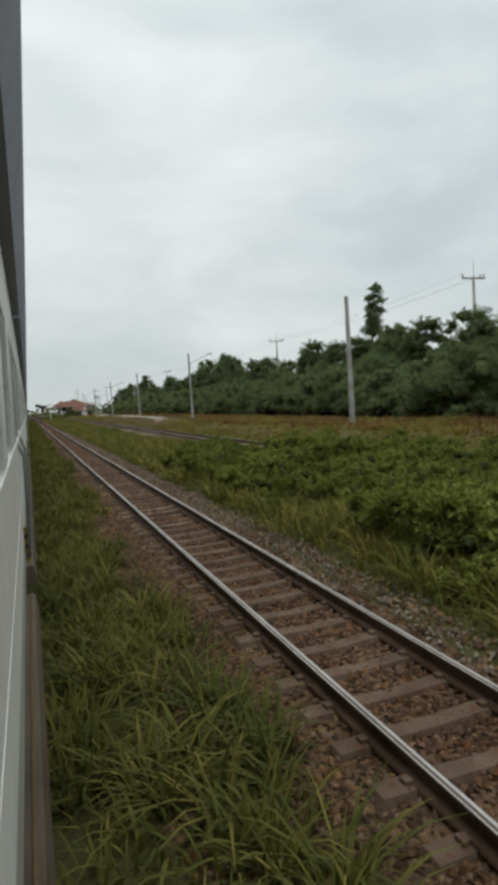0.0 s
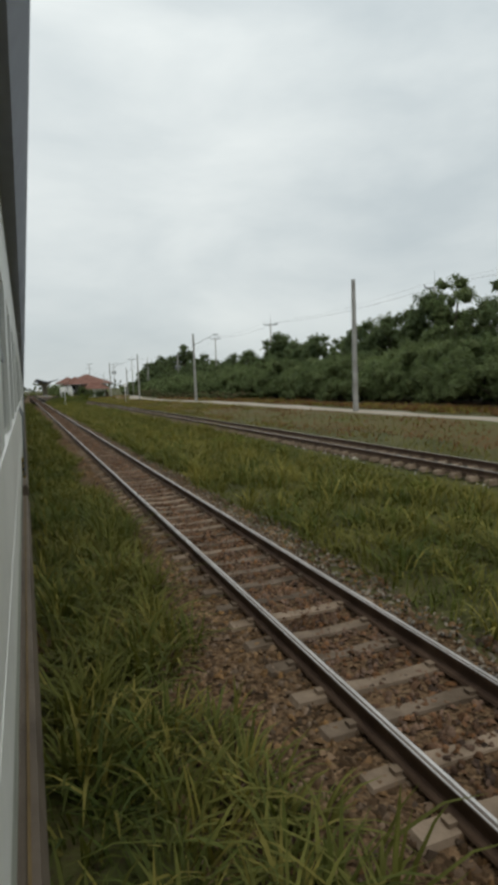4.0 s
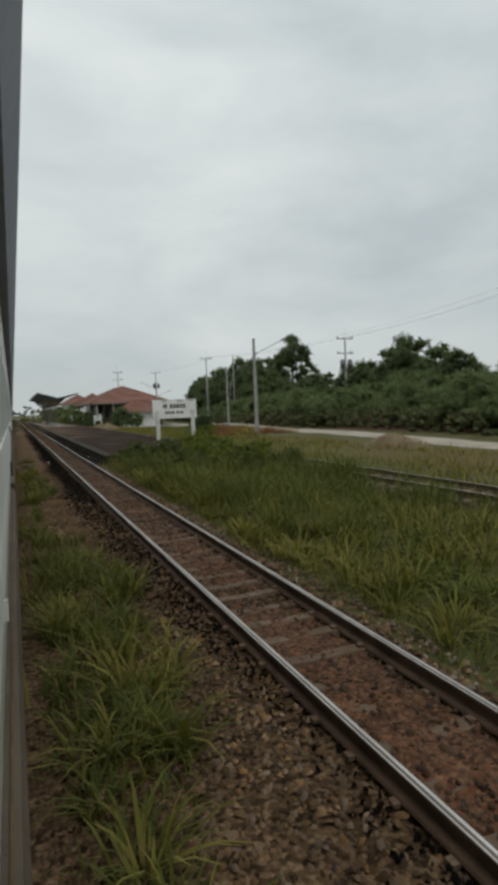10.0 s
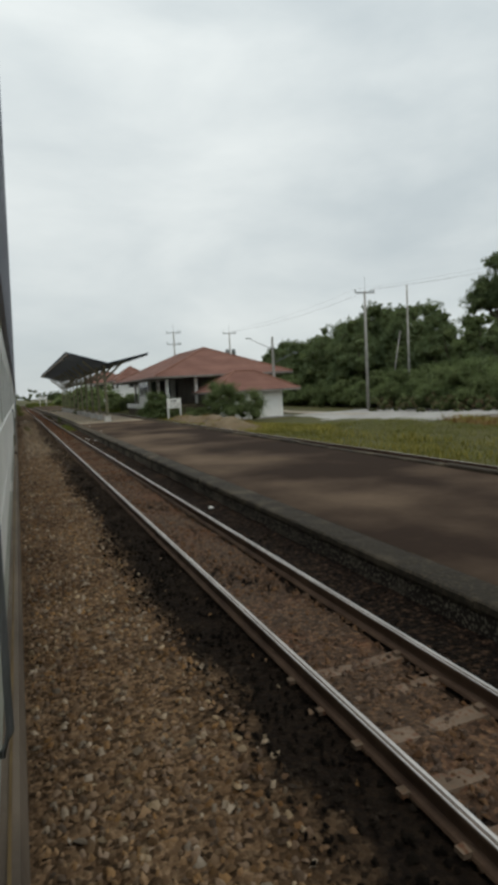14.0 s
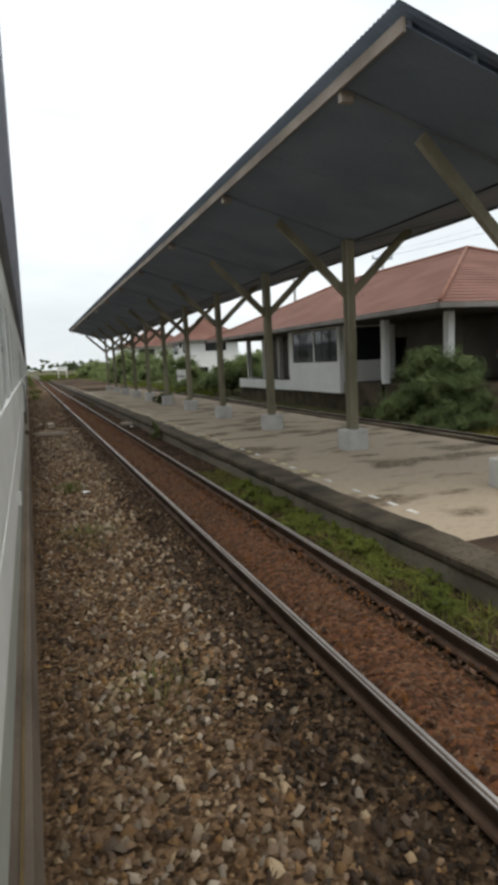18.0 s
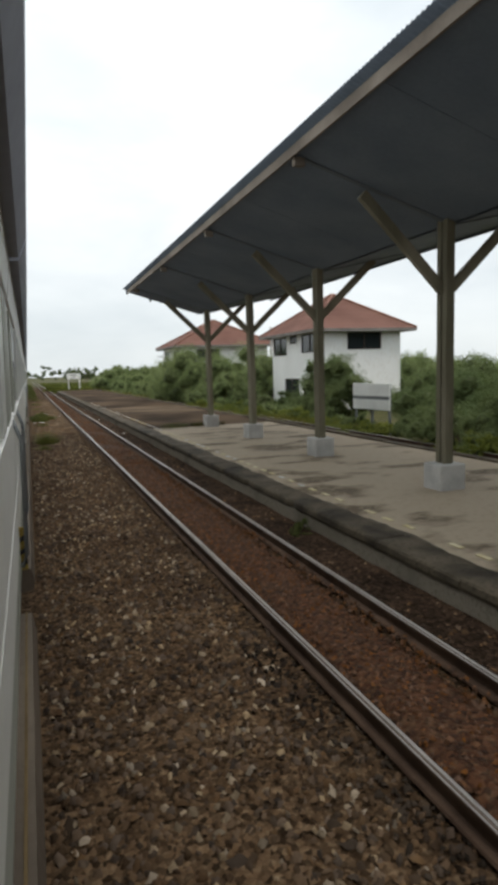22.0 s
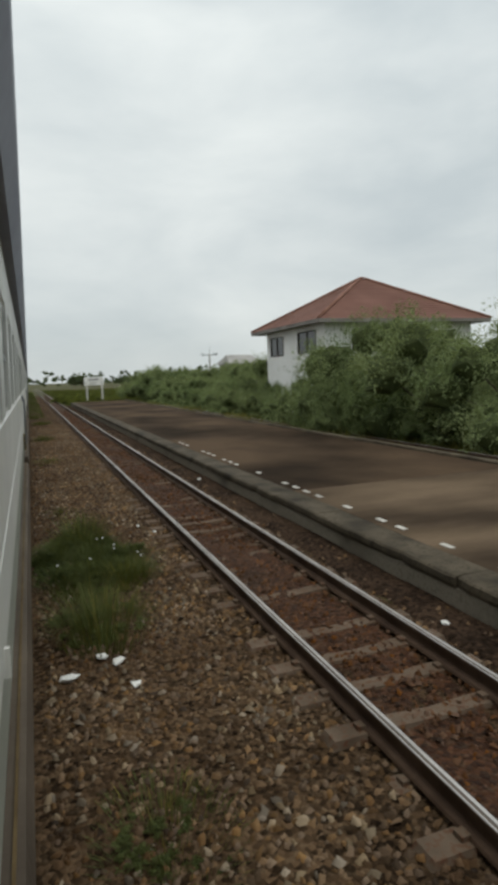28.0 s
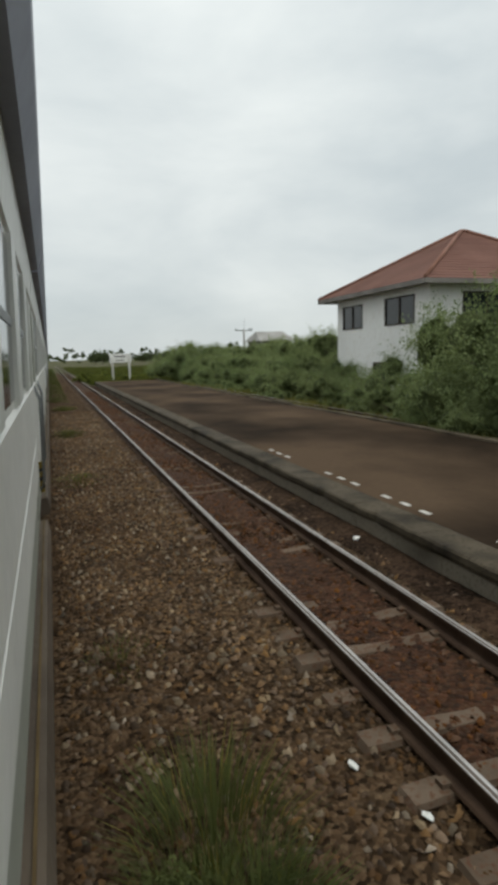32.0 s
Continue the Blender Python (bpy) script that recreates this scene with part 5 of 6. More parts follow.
meadow("weed_belt", "dense grass below the thicket", 40000, 9.95, 14.0, 326, 400, 0.25, 0.6, 0.014, 28, 0.15)
meadow("far_grass", "green grass beyond the platform end", 30000, 3.9, 30.0, 404, 520, 0.3, 0.8, 0.04, 29, 0.12, None, 0.45, ("grass_deep", "grass"))
meadow("far_side_grass", "green grass along the far track", 16000, -2.0, 1.0, 380, 520, 0.10, 0.35, 0.02, 30, 0.3, None, 0.45, ("dull_shaded", "grass_deep"))

weed = plant("weed", "leafy green weed clump", "weed", blob_field(18, 0.5, 0.5, 0.08, 0.5, 0.10, 0.2, 31), 6400, 0.022, 0.2, 0.012, 31, "weed_leaf", "weeds", 0.3)
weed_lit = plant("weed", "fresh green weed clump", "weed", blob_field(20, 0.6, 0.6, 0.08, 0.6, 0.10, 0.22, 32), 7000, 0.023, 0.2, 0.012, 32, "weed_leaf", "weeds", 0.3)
weed_dull = plant("weed", "dull dark-green weed clump", "weed", blob_field(18, 0.5, 0.5, 0.08, 0.5, 0.10, 0.2, 33), 5200, 0.019, 0.2, 0.012, 33, "dull_shaded", "weeds", 0.3)
for k in range(115):
    put(rnd.choice((weed, weed, weed_lit)), rnd.uniform(5.4, 12.5), rnd.uniform(14.5, 32), rnd.uniform(1.3, 2.3))
for k in range(46):
    put(rnd.choice((weed, weed_lit)), rnd.uniform(5.2, 9.4), rnd.uniform(76, 206), rnd.uniform(0.4, 0.8))
for k in range(26):
    put(rnd.choice((weed_dull, weed_dull, weed_lit)), rnd.uniform(4.9, 9.6), rnd.uniform(197.0, 206), rnd.uniform(1.7, 2.6), rnd.uniform(1.7, 2.6))
tussocks("board_grass", "tall deep-green grass and weeds round the name board", 800, 34, 4.3, 10.2, 186, 207, 0.7, 1.15, 0.008, 0.3, 47, (0.12, 0.45), lambda x, y, r: (y > 186 + 8 * r.rand(len(x))) & ((y < 204.5) | (x < 6.4) | (x > 9.4)), 0.7, ("grass_lush", "dull_shaded", "grass_deep"))
for k in range(12):
    put(rnd.choice((weed, weed, weed_lit)), rnd.uniform(5.4, 8.4), rnd.uniform(58, 74), rnd.uniform(0.8, 1.3))
for k in range(16):
    put(rnd.choice((weed, weed_lit)), rnd.uniform(3.55, 4.0), 278.6 + k * 0.42 + rnd.uniform(-0.2, 0.2), rnd.uniform(0.5, 0.7), rnd.uniform(0.3, 0.5))
for x, y, s, tall in ((6.81, 305.6, 1.0, 1.45), (6.75, 305.5, 0.9, 1.3), (8.6, 307.0, 0.3, 0.4)):
    o = put(weed_dull, x, y, s, tall)
    o.location.z = 0.13
put(weed_dull, 3.88, 293.4, 0.45, 1.5)
put(weed_dull, 3.86, 314.2, 0.45, 0.6)
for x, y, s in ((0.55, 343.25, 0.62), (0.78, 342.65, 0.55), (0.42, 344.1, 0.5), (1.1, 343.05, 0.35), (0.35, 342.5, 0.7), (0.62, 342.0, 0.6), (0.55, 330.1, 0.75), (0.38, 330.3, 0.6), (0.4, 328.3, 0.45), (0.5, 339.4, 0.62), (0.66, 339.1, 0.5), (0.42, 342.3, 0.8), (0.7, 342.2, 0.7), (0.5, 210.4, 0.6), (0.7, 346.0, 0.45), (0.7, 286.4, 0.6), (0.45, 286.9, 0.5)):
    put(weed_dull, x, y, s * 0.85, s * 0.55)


def tuft(x, y, r0, h, n, seed, wide=0.0042, lean=0.5, mats=("dull_shaded", "grass_dry")):
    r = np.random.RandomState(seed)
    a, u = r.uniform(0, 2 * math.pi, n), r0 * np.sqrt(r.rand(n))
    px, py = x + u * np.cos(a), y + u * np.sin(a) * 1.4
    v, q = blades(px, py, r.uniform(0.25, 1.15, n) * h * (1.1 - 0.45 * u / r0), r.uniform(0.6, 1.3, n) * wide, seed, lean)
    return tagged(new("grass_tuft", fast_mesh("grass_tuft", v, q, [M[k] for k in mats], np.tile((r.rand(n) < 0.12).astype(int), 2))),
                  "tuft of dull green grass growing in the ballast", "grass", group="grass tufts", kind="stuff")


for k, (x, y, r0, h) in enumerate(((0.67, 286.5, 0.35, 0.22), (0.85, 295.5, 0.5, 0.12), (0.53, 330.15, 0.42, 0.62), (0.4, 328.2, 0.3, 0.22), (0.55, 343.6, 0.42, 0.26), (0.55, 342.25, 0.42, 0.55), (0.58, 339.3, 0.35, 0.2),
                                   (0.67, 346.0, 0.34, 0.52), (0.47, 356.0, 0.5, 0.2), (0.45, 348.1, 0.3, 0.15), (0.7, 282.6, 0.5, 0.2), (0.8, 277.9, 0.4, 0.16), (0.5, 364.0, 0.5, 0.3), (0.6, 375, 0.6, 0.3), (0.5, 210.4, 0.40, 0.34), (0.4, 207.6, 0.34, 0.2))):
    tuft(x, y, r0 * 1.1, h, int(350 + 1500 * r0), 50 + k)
tuft(1.0, 343.6, 0.26, 0.36, 300, 80, 0.006, 0.55, ("grass_lush", "grass_dry"))
tuft(1.25, 343.75, 0.22, 0.32, 170, 81, 0.006, 0.6, ("dull_shaded", "grass_lush"))
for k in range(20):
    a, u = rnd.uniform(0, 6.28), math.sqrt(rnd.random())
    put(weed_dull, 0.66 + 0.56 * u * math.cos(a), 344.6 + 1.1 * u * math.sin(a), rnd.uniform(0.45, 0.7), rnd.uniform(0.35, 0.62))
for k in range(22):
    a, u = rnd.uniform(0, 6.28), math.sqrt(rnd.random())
    tuft(0.68 + 0.6 * u * math.cos(a), 344.6 + 1.15 * u * math.sin(a), rnd.uniform(0.2, 0.34), rnd.uniform(0.2, 0.36), 520, 120 + k, 0.0038, 0.9, ("dull_shaded", "grass_lush"))
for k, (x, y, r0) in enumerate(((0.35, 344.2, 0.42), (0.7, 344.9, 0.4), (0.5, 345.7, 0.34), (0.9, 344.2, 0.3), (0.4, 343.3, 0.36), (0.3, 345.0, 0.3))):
    tuft(x, y, r0, 0.16, int(3200 * r0), 85 + k, 0.004, 1.0, ("dull_shaded", "grass_lush"))

for k in range(16):
    put(rnd.choice((weed, weed_lit)), rnd.uniform(5.0, 8.9), rnd.uniform(403.4, 406.5), rnd.uniform(1.4, 2.4), rnd.uniform(1.0, 1.7))

for k in range(34):
    put(rnd.choice((weed, weed_lit, weed_lit)), rnd.uniform(10.4, 13.4), rnd.uniform(317, 345), rnd.uniform(1.0, 1.7), rnd.uniform(0.9, 1.6))

yard_tree = plant("tree", "small spreading tree in front of the annex", "tree", blob_field(30, 2.0, 2.0, 0.5, 3.5, 0.5, 0.85, 41), 24000, 0.042, 1.2, 0.09, 41, "leaf")
house_bush = plant("bush", "feathery dark-green bush against the white house", "bush", blob_field(30, 1.15, 1.25, 0.4, 3.6, 0.5, 0.95, 47), 30000, 0.036, 1.6, 0.06, 43, "leaf")
# shrubs by the station
for x, y, s in ((12.7, 289.0, 0.4), (13.0, 290.8, 0.6), (13.2, 292.6, 0.34), (13.5, 295.2, 0.2), (15.2, 288.3, 0.42), (16.8, 288.2, 0.45)):
    put(bush_d, x, y, s)
put(weed, 11.7, 217.6, 2.2, 2.7)
put(weed_lit, 12.3, 218.2, 2.0, 2.4)
put(yard_tree, 18.7, 283.0, 1.25, 1.3)
for x, y, s in ((12.6, 321.0, 0.55), (13.4, 324.0, 0.34), (12.8, 327.5, 0.28), (13.2, 331.0, 0.3), (16.8, 325, 1.0), (18.8, 329.4, 1.1), (21, 327, 1.25), (24, 333, 1.3), (28, 328, 1.5), (15.6, 319.8, 0.85), (17.5, 321, 1.1), (20.5, 322, 1.3)):
    put(bush_d, x, y, s)
put(house_bush, 15.3, 334.4, 1.3, 1.12)
put(bush_d, 15.6, 336.6, 0.55, 0.55)
put(bush_d, 14.6, 337.8, 0.42, 0.42)
for x, y, s in ((17.0, 344.6, 0.42), (13.2, 289.3, 0.62), (13.3, 290.8, 0.92), (13.5, 292.2, 0.74), (16.2, 288.6, 0.4), (17.6, 288.2, 0.4)):
    put(house_bush, x, y, s)

def mound(name, label, cx, cy, rx, ry, h, material, seed):
    """A low uneven heap on the ground."""
    r = np.random.RandomState(seed)
    k, m = 12, 40
    ph = r.uniform(0, 6.28, 4)
    u, a = np.meshgrid(np.linspace(0, 1, k), np.linspace(0, 2 * math.pi, m, endpoint=False), indexing="ij")
    edge = 1 + 0.12 * np.sin(3 * a + ph[0]) + 0.08 * np.sin(5 * a + ph[1])
    x, y = cx + rx * u * edge * np.cos(a), cy + ry * u * edge * np.sin(a)
    z = ground_z(x, y) - 0.03 + h * (1 - u * u) ** 1.3 * (1 + 0.25 * np.sin(x * 2.1 + ph[2]) * np.sin(y * 1.3 + ph[3])) + r.uniform(-0.02, 0.02, u.shape)
    i = (np.arange(k - 1)[:, None] * m + np.arange(m)[None]).ravel()
    j = (np.arange(k - 1)[:, None] * m + (np.arange(m)[None] + 1) % m).ravel()
    me = fast_mesh(name, np.stack([x, y, z], -1).reshape(-1, 3), np.stack([i, i + m, j + m, j], -1), material)
    me.polygons.foreach_set("use_smooth", [True] * len(me.polygons))
    n = int(rx * ry * 160)
    ga, gu = r.uniform(0, 6.28, n), np.sqrt(r.rand(n)) * 0.95
    gx, gy = cx + rx * gu * np.cos(ga), cy + ry * gu * np.sin(ga)
    v, q = blades(gx, gy, r.uniform(0.08, 0.22, n), r.uniform(0.6, 1.3, n) * 0.009, seed, 1.2, ground_z(gx, gy) + h * (1 - gu * gu) ** 1.3 * 0.95)
    ob = thing(name, label, "mound", group="earth mounds")
    part("earth", me, None, ob)
    tagged(part("straw", fast_mesh("straw", v, q, [M["grass_dry"], M["grass_rust"]], np.tile((r.rand(n) < 0.6).astype(int), 2)), None, ob, "dry straw and weeds"), kind="stuff")
    return ob


for k, (x, y, rx, ry, h) in enumerate(((17.3, 201.5, 1.0, 2.8, 0.55), (13.7, 269.5, 1.9, 4.2, 0.75), (14.1, 276.0, 1.8, 4.4, 0.8), (13.9, 282.6, 1.5, 3.4, 0.6))):
    mound("earth_mound", "low mound of dry earth and straw", x, y, rx, ry, h, M["straw"], 90 + k)

r = np.random.RandomState(8)
px, py = r.uniform(4.95, 7.6, 3600), 329.75 + r.normal(0, 0.15, 3600)
v, q = blades(px, py, r.uniform(0.06, 0.20, 3600), r.uniform(0.6, 1.3, 3600) * 0.006, 8, 0.8, 0.16 + 0 * px)
tagged(new("moss_strip", fast_mesh("moss_strip", v, q, [M["dull_shaded"], M["withered"]], np.tile((r.rand(3600) < 0.5).astype(int), 2))), "strip of brown-green moss and weeds in the platform joint", "moss", kind="stuff")

# ---- station name boards and notices ----
def name_board(at, width, top, bottom, legs, board_mat="white", rz=0.0, ragged=0.0, seed=1):
    b = thing("station_name_board", "peeling white concrete station name board on two posts" if ragged else "white station name board on two posts in weeds", "station sign", group="station name boards", at=at, rz=rz)
    part("panel", box(-width / 2, width / 2, -0.05, 0.05, bottom, top, 0.01), M["concrete" if ragged else board_mat], b)
    if ragged:
        r = random.Random(seed)
        n = 26
        xs = [-width / 2 + 0.012 + (width - 0.024) * k / n for k in range(n + 1)]
        tops = [top - 0.01 - ragged * max(0.0, r.uniform(-0.5, 1.0)) for _ in xs]
        verts = [(x, -0.0535, bottom + 0.012) for x in xs] + [(x, -0.0535, z) for x, z in zip(xs, tops)]
        part("paint_coat", mesh_of("paint_coat", verts, [(k, k + 1, n + 2 + k, n + 1 + k) for k in range(n)], M["white"]), None, b, "flaking white paint")
    for x in (-legs, legs):
        part("post", box(x - 0.10, x + 0.10, -0.14, -0.056, -0.3, bottom + 0.42, 0.01), M["board_post"], b, "stained white post")
    return b


def bars(parent, rows, y):
    """Faded lettering that cannot be read, as plain bars: (x0, x1, z0, z1)."""
    for x0, x1, z0, z1 in rows:
        n = max(2, int((x1 - x0) / 0.16))
        for k in range(n):
            a = x0 + (x1 - x0) * k / n
            part("lettering", box(a, a + (x1 - x0) / n * 0.78, y - 0.004, y, z0, z1), M["text"], parent)


board = name_board((7.95, 208.0, 0), 2.38, 2.80, 1.80, 0.95, ragged=0.16, seed=4)
bars(board, [(-0.62, -0.38, 2.34, 2.56), (-0.26, 0.62, 2.34, 2.56), (-0.52, 0.0, 2.05, 2.18), (0.08, 0.5, 2.05, 2.18)], -0.055)
far_board = name_board((6.93, 404.5, 0), 2.12, 2.77, 1.89, 0.83)
bars(far_board, [(-0.58, 0.52, 2.42, 2.58), (-0.45, 0.40, 2.08, 2.18)], -0.052)

notice = thing("notice_board", "white two-post notice board on the platform edge", "notice board", at=(14.4, 288.0, -0.42))
for x in (-0.62, 0.62):
    part("post", box(x - 0.07, x + 0.08, -0.06, 0.06, -0.1, 2.12, 0.01), M["white"], notice)
part("panel", box(-0.55, 0.55, -0.03, 0.03, 1.55, 2.06), M["white"], notice)
part("panel", box(-0.55, -0.01, -0.03, 0.03, 1.10, 1.50), M["white"], notice)
part("panel", box(0.01, 0.55, -0.03, 0.03, 1.10, 1.50), M["white"], notice)
bars(notice, [(-0.3, 0.3, 1.75, 1.9), (-0.45, -0.12, 1.25, 1.31), (0.12, 0.45, 1.25, 1.31)], -0.032)

shed = thing("well_box", "vine-covered concrete box with a pale cap", "water tank", at=(17.6, 234.8, float(ground_z(17.6, 234.8))))
part("body", box(-0.7, 0.7, -0.7, 0.7, -0.2, 1.75, 0.03), M["wall_grey"], shed)
part("cap", box(-0.82, 0.82, -0.82, 0.82, 1.75, 1.92, 0.04), M["concrete"], shed)
v, q = leaf_cloud([(x, -0.6, z, 0.7) for x in (-0.6, -0.2, 0.25, 0.65) for z in (0.2, 0.65, 1.1, 1.5, 1.75)] + [(s * 0.6, y, z, 0.6) for s in (-1, 1) for y in (-0.4, 0.3) for z in (0.3, 0.9, 1.4)], 11000, 0.075, 77)
part("creeper", fast_mesh("creeper", v, q, M["leaf_dark"]), None, shed, "green creeper")

panel = thing("white_fence_panel", "white metal fence panel with a blue-grey band", "fence", at=(13.25, 327.2, -0.42), rz=-86)
part("panel", box(-1.25, 1.25, -0.03, 0.03, 1.02, 2.10, 0.01), M["white"], panel)
part("band", box(-1.25, 1.25, -0.04, -0.031, 1.45, 1.58), M["steel"], panel)
for x in (-1.15, 0, 1.15):
    part("post", box(x - 0.05, x + 0.05, 0.031, 0.11, -0.2, 2.06), M["steel"], panel)

for k in range(6):
    fence = thing("slat_fence", "weathered timber slat fence behind the forecourt", "fence", group="forecourt fence", at=(37.6 + k * 0.25, 262 + k * 3.2, -0.42))
    part("rail", box(0.04, 0.10, 0, 3.1, 0.4, 0.5), M["timber"], fence)
    part("rail", box(0.04, 0.10, 0, 3.1, 1.3, 1.4), M["timber"], fence)
    for j in range(12):
        part("slat", box(-0.01, 0.035, 0.03 + j * 0.255, 0.24 + j * 0.255, -0.1, 1.62 + 0.1 * ((j * 7 + k * 3) % 4) / 3), M["mossy"], fence)
stay_pole = thing("stayed_pole", "thin grey pole with a leaning stay pole among the trees", "pole", at=(40.0, 285.0, -0.6))
part("post", tube([(0, 0, -0.2), (0, 0, 12.9)], [0.13, 0.08], 8), M["pole"], stay_pole)
part("stay", tube([(0, 3.8, -0.2), (0, 1.4, 8.2)], [0.08, 0.06], 6), M["pole"], stay_pole)
power_pole((24.9, 326.9, -0.4), 12.4, double=True)
power_pole((24.5, 418.0, -0.2), 5.8)
hut = thing("distant_house", "low far house with a grey gable roof among trees", "house", at=(44.5, 462.0, -0.3))
part("wall", box(-3.4, 3.4, -4, 4, -0.3, 5.4), M["wall_grey"], hut)
part("roof", mesh_of("roof", [(-4, -5, 5.3), (4, -5, 5.3), (4, 5, 5.3), (-4, 5, 5.3), (-3, 0, 7.3), (3, 0, 7.3)], [(0, 1, 5, 4), (3, 4, 5, 2), (0, 4, 3), (1, 2, 5), (3, 2, 1, 0)], M["forecourt"]), None, hut)
roof_vent = thing("vent_pipe", "thin grey vent pipe behind the roof", "pipe", at=(22.6, 360.2, -0.4))
part("pipe", tube([(0, 0, -0.1), (0, 0, 6.9)], 0.10, 8), M["pole"], roof_vent)
put(tree_b, 30, 440, 0.55)
for x, y, s in ((4.5, 403.3, 1.0), (5.3, 403.4, 1.1), (6.1, 403.3, 1.0), (6.9, 403.5, 1.1), (7.7, 403.4, 0.9), (4.2, 406.5, 2.0), (5.4, 406, 2.4), (6.6, 406.4, 2.2), (3.6, 409, 2.2), (8.0, 407, 1.8)):
    put(weed, x, y, s)
for k in range(16):
    put(bush_c, 12 + k * 2.2 + rnd.uniform(-1, 1), 402 + k * 3.5 + rnd.uniform(-4, 4), rnd.uniform(1.0, 1.4))
for x, y, s in ((21.5, 640, 0.8), (25.0, 642, 0.82), (30.5, 640, 0.66), (33.0, 644, 0.6), (44.0, 640, 0.62), (48.0, 640, 0.74), (52.5, 642, 0.68), (56, 646, 0.6)):
    put(tree_b, x, y, s)


# ---- litter and lumber on the ballast ----
def lumber(x0, y0, x1, y1, w, h, z=-0.12, name="concrete_plank", label="old pale concrete plank lying on the ballast", m="plank"):
    c = Vector(((x0 + x1) / 2, (y0 + y1) / 2, z))
    t = thing(name, label, "plank", group="planks on the ballast", at=c)
    a = Vector((x0, y0, z)) - c
    part("plank", beam(a + Vector((0, 0, h / 2)), -a + Vector((0, 0, h / 2)), w, h), M[m], t)
    return t


lumber(0.12, 296.98, 1.24, 296.78, 0.15, 0.10)
lumber(0.0, 297.62, 1.12, 297.50, 0.055, 0.05, -0.10, "steel_bar", "pale rusty steel bar lying across two rail chairs", "plank")
for x, y in ((0.36, 297.58), (0.92, 297.52)):
    t = thing("rail_chair", "small pale rail chair under the steel bar", "rail chair", group="rail chairs", at=(x, y, -0.19))
    part("plate", box(-0.06, 0.06, -0.08, 0.08, 0.0, 0.025, 0.004), M["plank"], t)
    part("jaw", box(-0.03, 0.03, -0.05, 0.05, 0.025, 0.09, 0.006), M["plank"], t)
lumber(0.22, 298.02, 0.98, 298.12, 0.07, 0.06, -0.15)
lumber(0.30, 298.36, 0.62, 298.30, 0.10, 0.05, -0.16)
lumber(0.78, 299.86, 0.76, 300.86, 0.26, 0.15)
lumber(0.0, 298.6, 1.95, 298.85, 0.34, 0.05, -0.185, "timber_baulk", "rusty brown timber baulk laid between the tracks", "baulk")
lumber(0.30, 301.3, 0.43, 301.9, 0.08, 0.07)
lumber(0.64, 301.2, 0.80, 301.9, 0.12, 0.07)
lumber(3.55, 298.9, 4.0, 298.75, 0.5, 0.10, -0.14)


def scrap(x, y, s, seed):
    r = random.Random(seed)
    bm = bmesh.new()
    made = bmesh.ops.create_icosphere(bm, subdivisions=1, radius=s, matrix=Matrix.Diagonal((1.0, 1.5, 0.5, 1)))
    for vv in made["verts"]:
        vv.co *= r.uniform(0.6, 1.35)
    t = thing("litter", "small crumpled white litter on the ballast", "litter", group="litter", at=(x, y, float(ground_z(x, y)) + 0.05 + s * 0.35), rz=r.uniform(0, 180))
    part("scrap", bm, M["white"], t)


for k, (x, y, s) in enumerate(((0.48, 341.6, 0.045), (0.61, 341.45, 0.05), (0.19, 341.3, 0.06), (0.69, 341.0, 0.04), (3.7, 266.9, 0.06), (4.0, 265.1, 0.05), (3.75, 266.2, 0.04), (3.87, 298.2, 0.06), (0.93, 285.9, 0.06),
                               (0.81, 301.0, 0.05), (0.59, 332.7, 0.06), (1.62, 346.27, 0.03), (1.8, 345.77, 0.028), (3.6, 222.6, 0.04), (3.7, 243, 0.05), (1.54, 209.23, 0.045), (3.79, 211.5, 0.03), (3.75, 331.8, 0.04), (3.8, 350.2, 0.05), (3.7, 340.9, 0.04))):
    scrap(x, y, s, k)


def flower(x, y, h):
    f = thing("wild_flower", "small white-headed wild flower on a thin stem in the ballast", "flower", group="wild flowers", at=(x, y, float(ground_z(x, y))))
    part("stem", tube([(0, 0, 0), (0.01, 0.01, h * 0.6), (0.03, 0, h)], 0.003, 4), M["grass_lush"], f)
    bm = bmesh.new()
    bmesh.ops.create_icosphere(bm, subdivisions=1, radius=0.014, matrix=Matrix.Translation((0.03, 0, h)))
    part("flower_head", bm, M["white"], f, "round white flower head")


for x, y, h in ((0.78, 344.99, 0.27), (0.86, 344.96, 0.28), (0.97, 344.6, 0.26), (0.93, 344.26, 0.30), (1.21, 344.03, 0.27), (1.24, 343.97, 0.24), (0.58, 343.82, 0.33), (0.18, 343.82, 0.3)):
    flower(x, y, h)

# ---- ballast stones ----
BLOCK = np.array([(1.1, -0.5, -0.5), (0.6, 1.0, -0.5), (-1.0, 0.6, -0.5), (-0.7, -0.9, -0.5), (0.75, -0.2, 0.25), (0.2, 0.55, 0.75), (-0.6, 0.25, 0.35), (-0.2, -0.55, 0.6)], float)
BLOCK_F = np.array([(4, 5, 6, 7), (0, 1, 5, 4), (1, 2, 6, 5), (2, 3, 7, 6), (3, 0, 4, 7)])


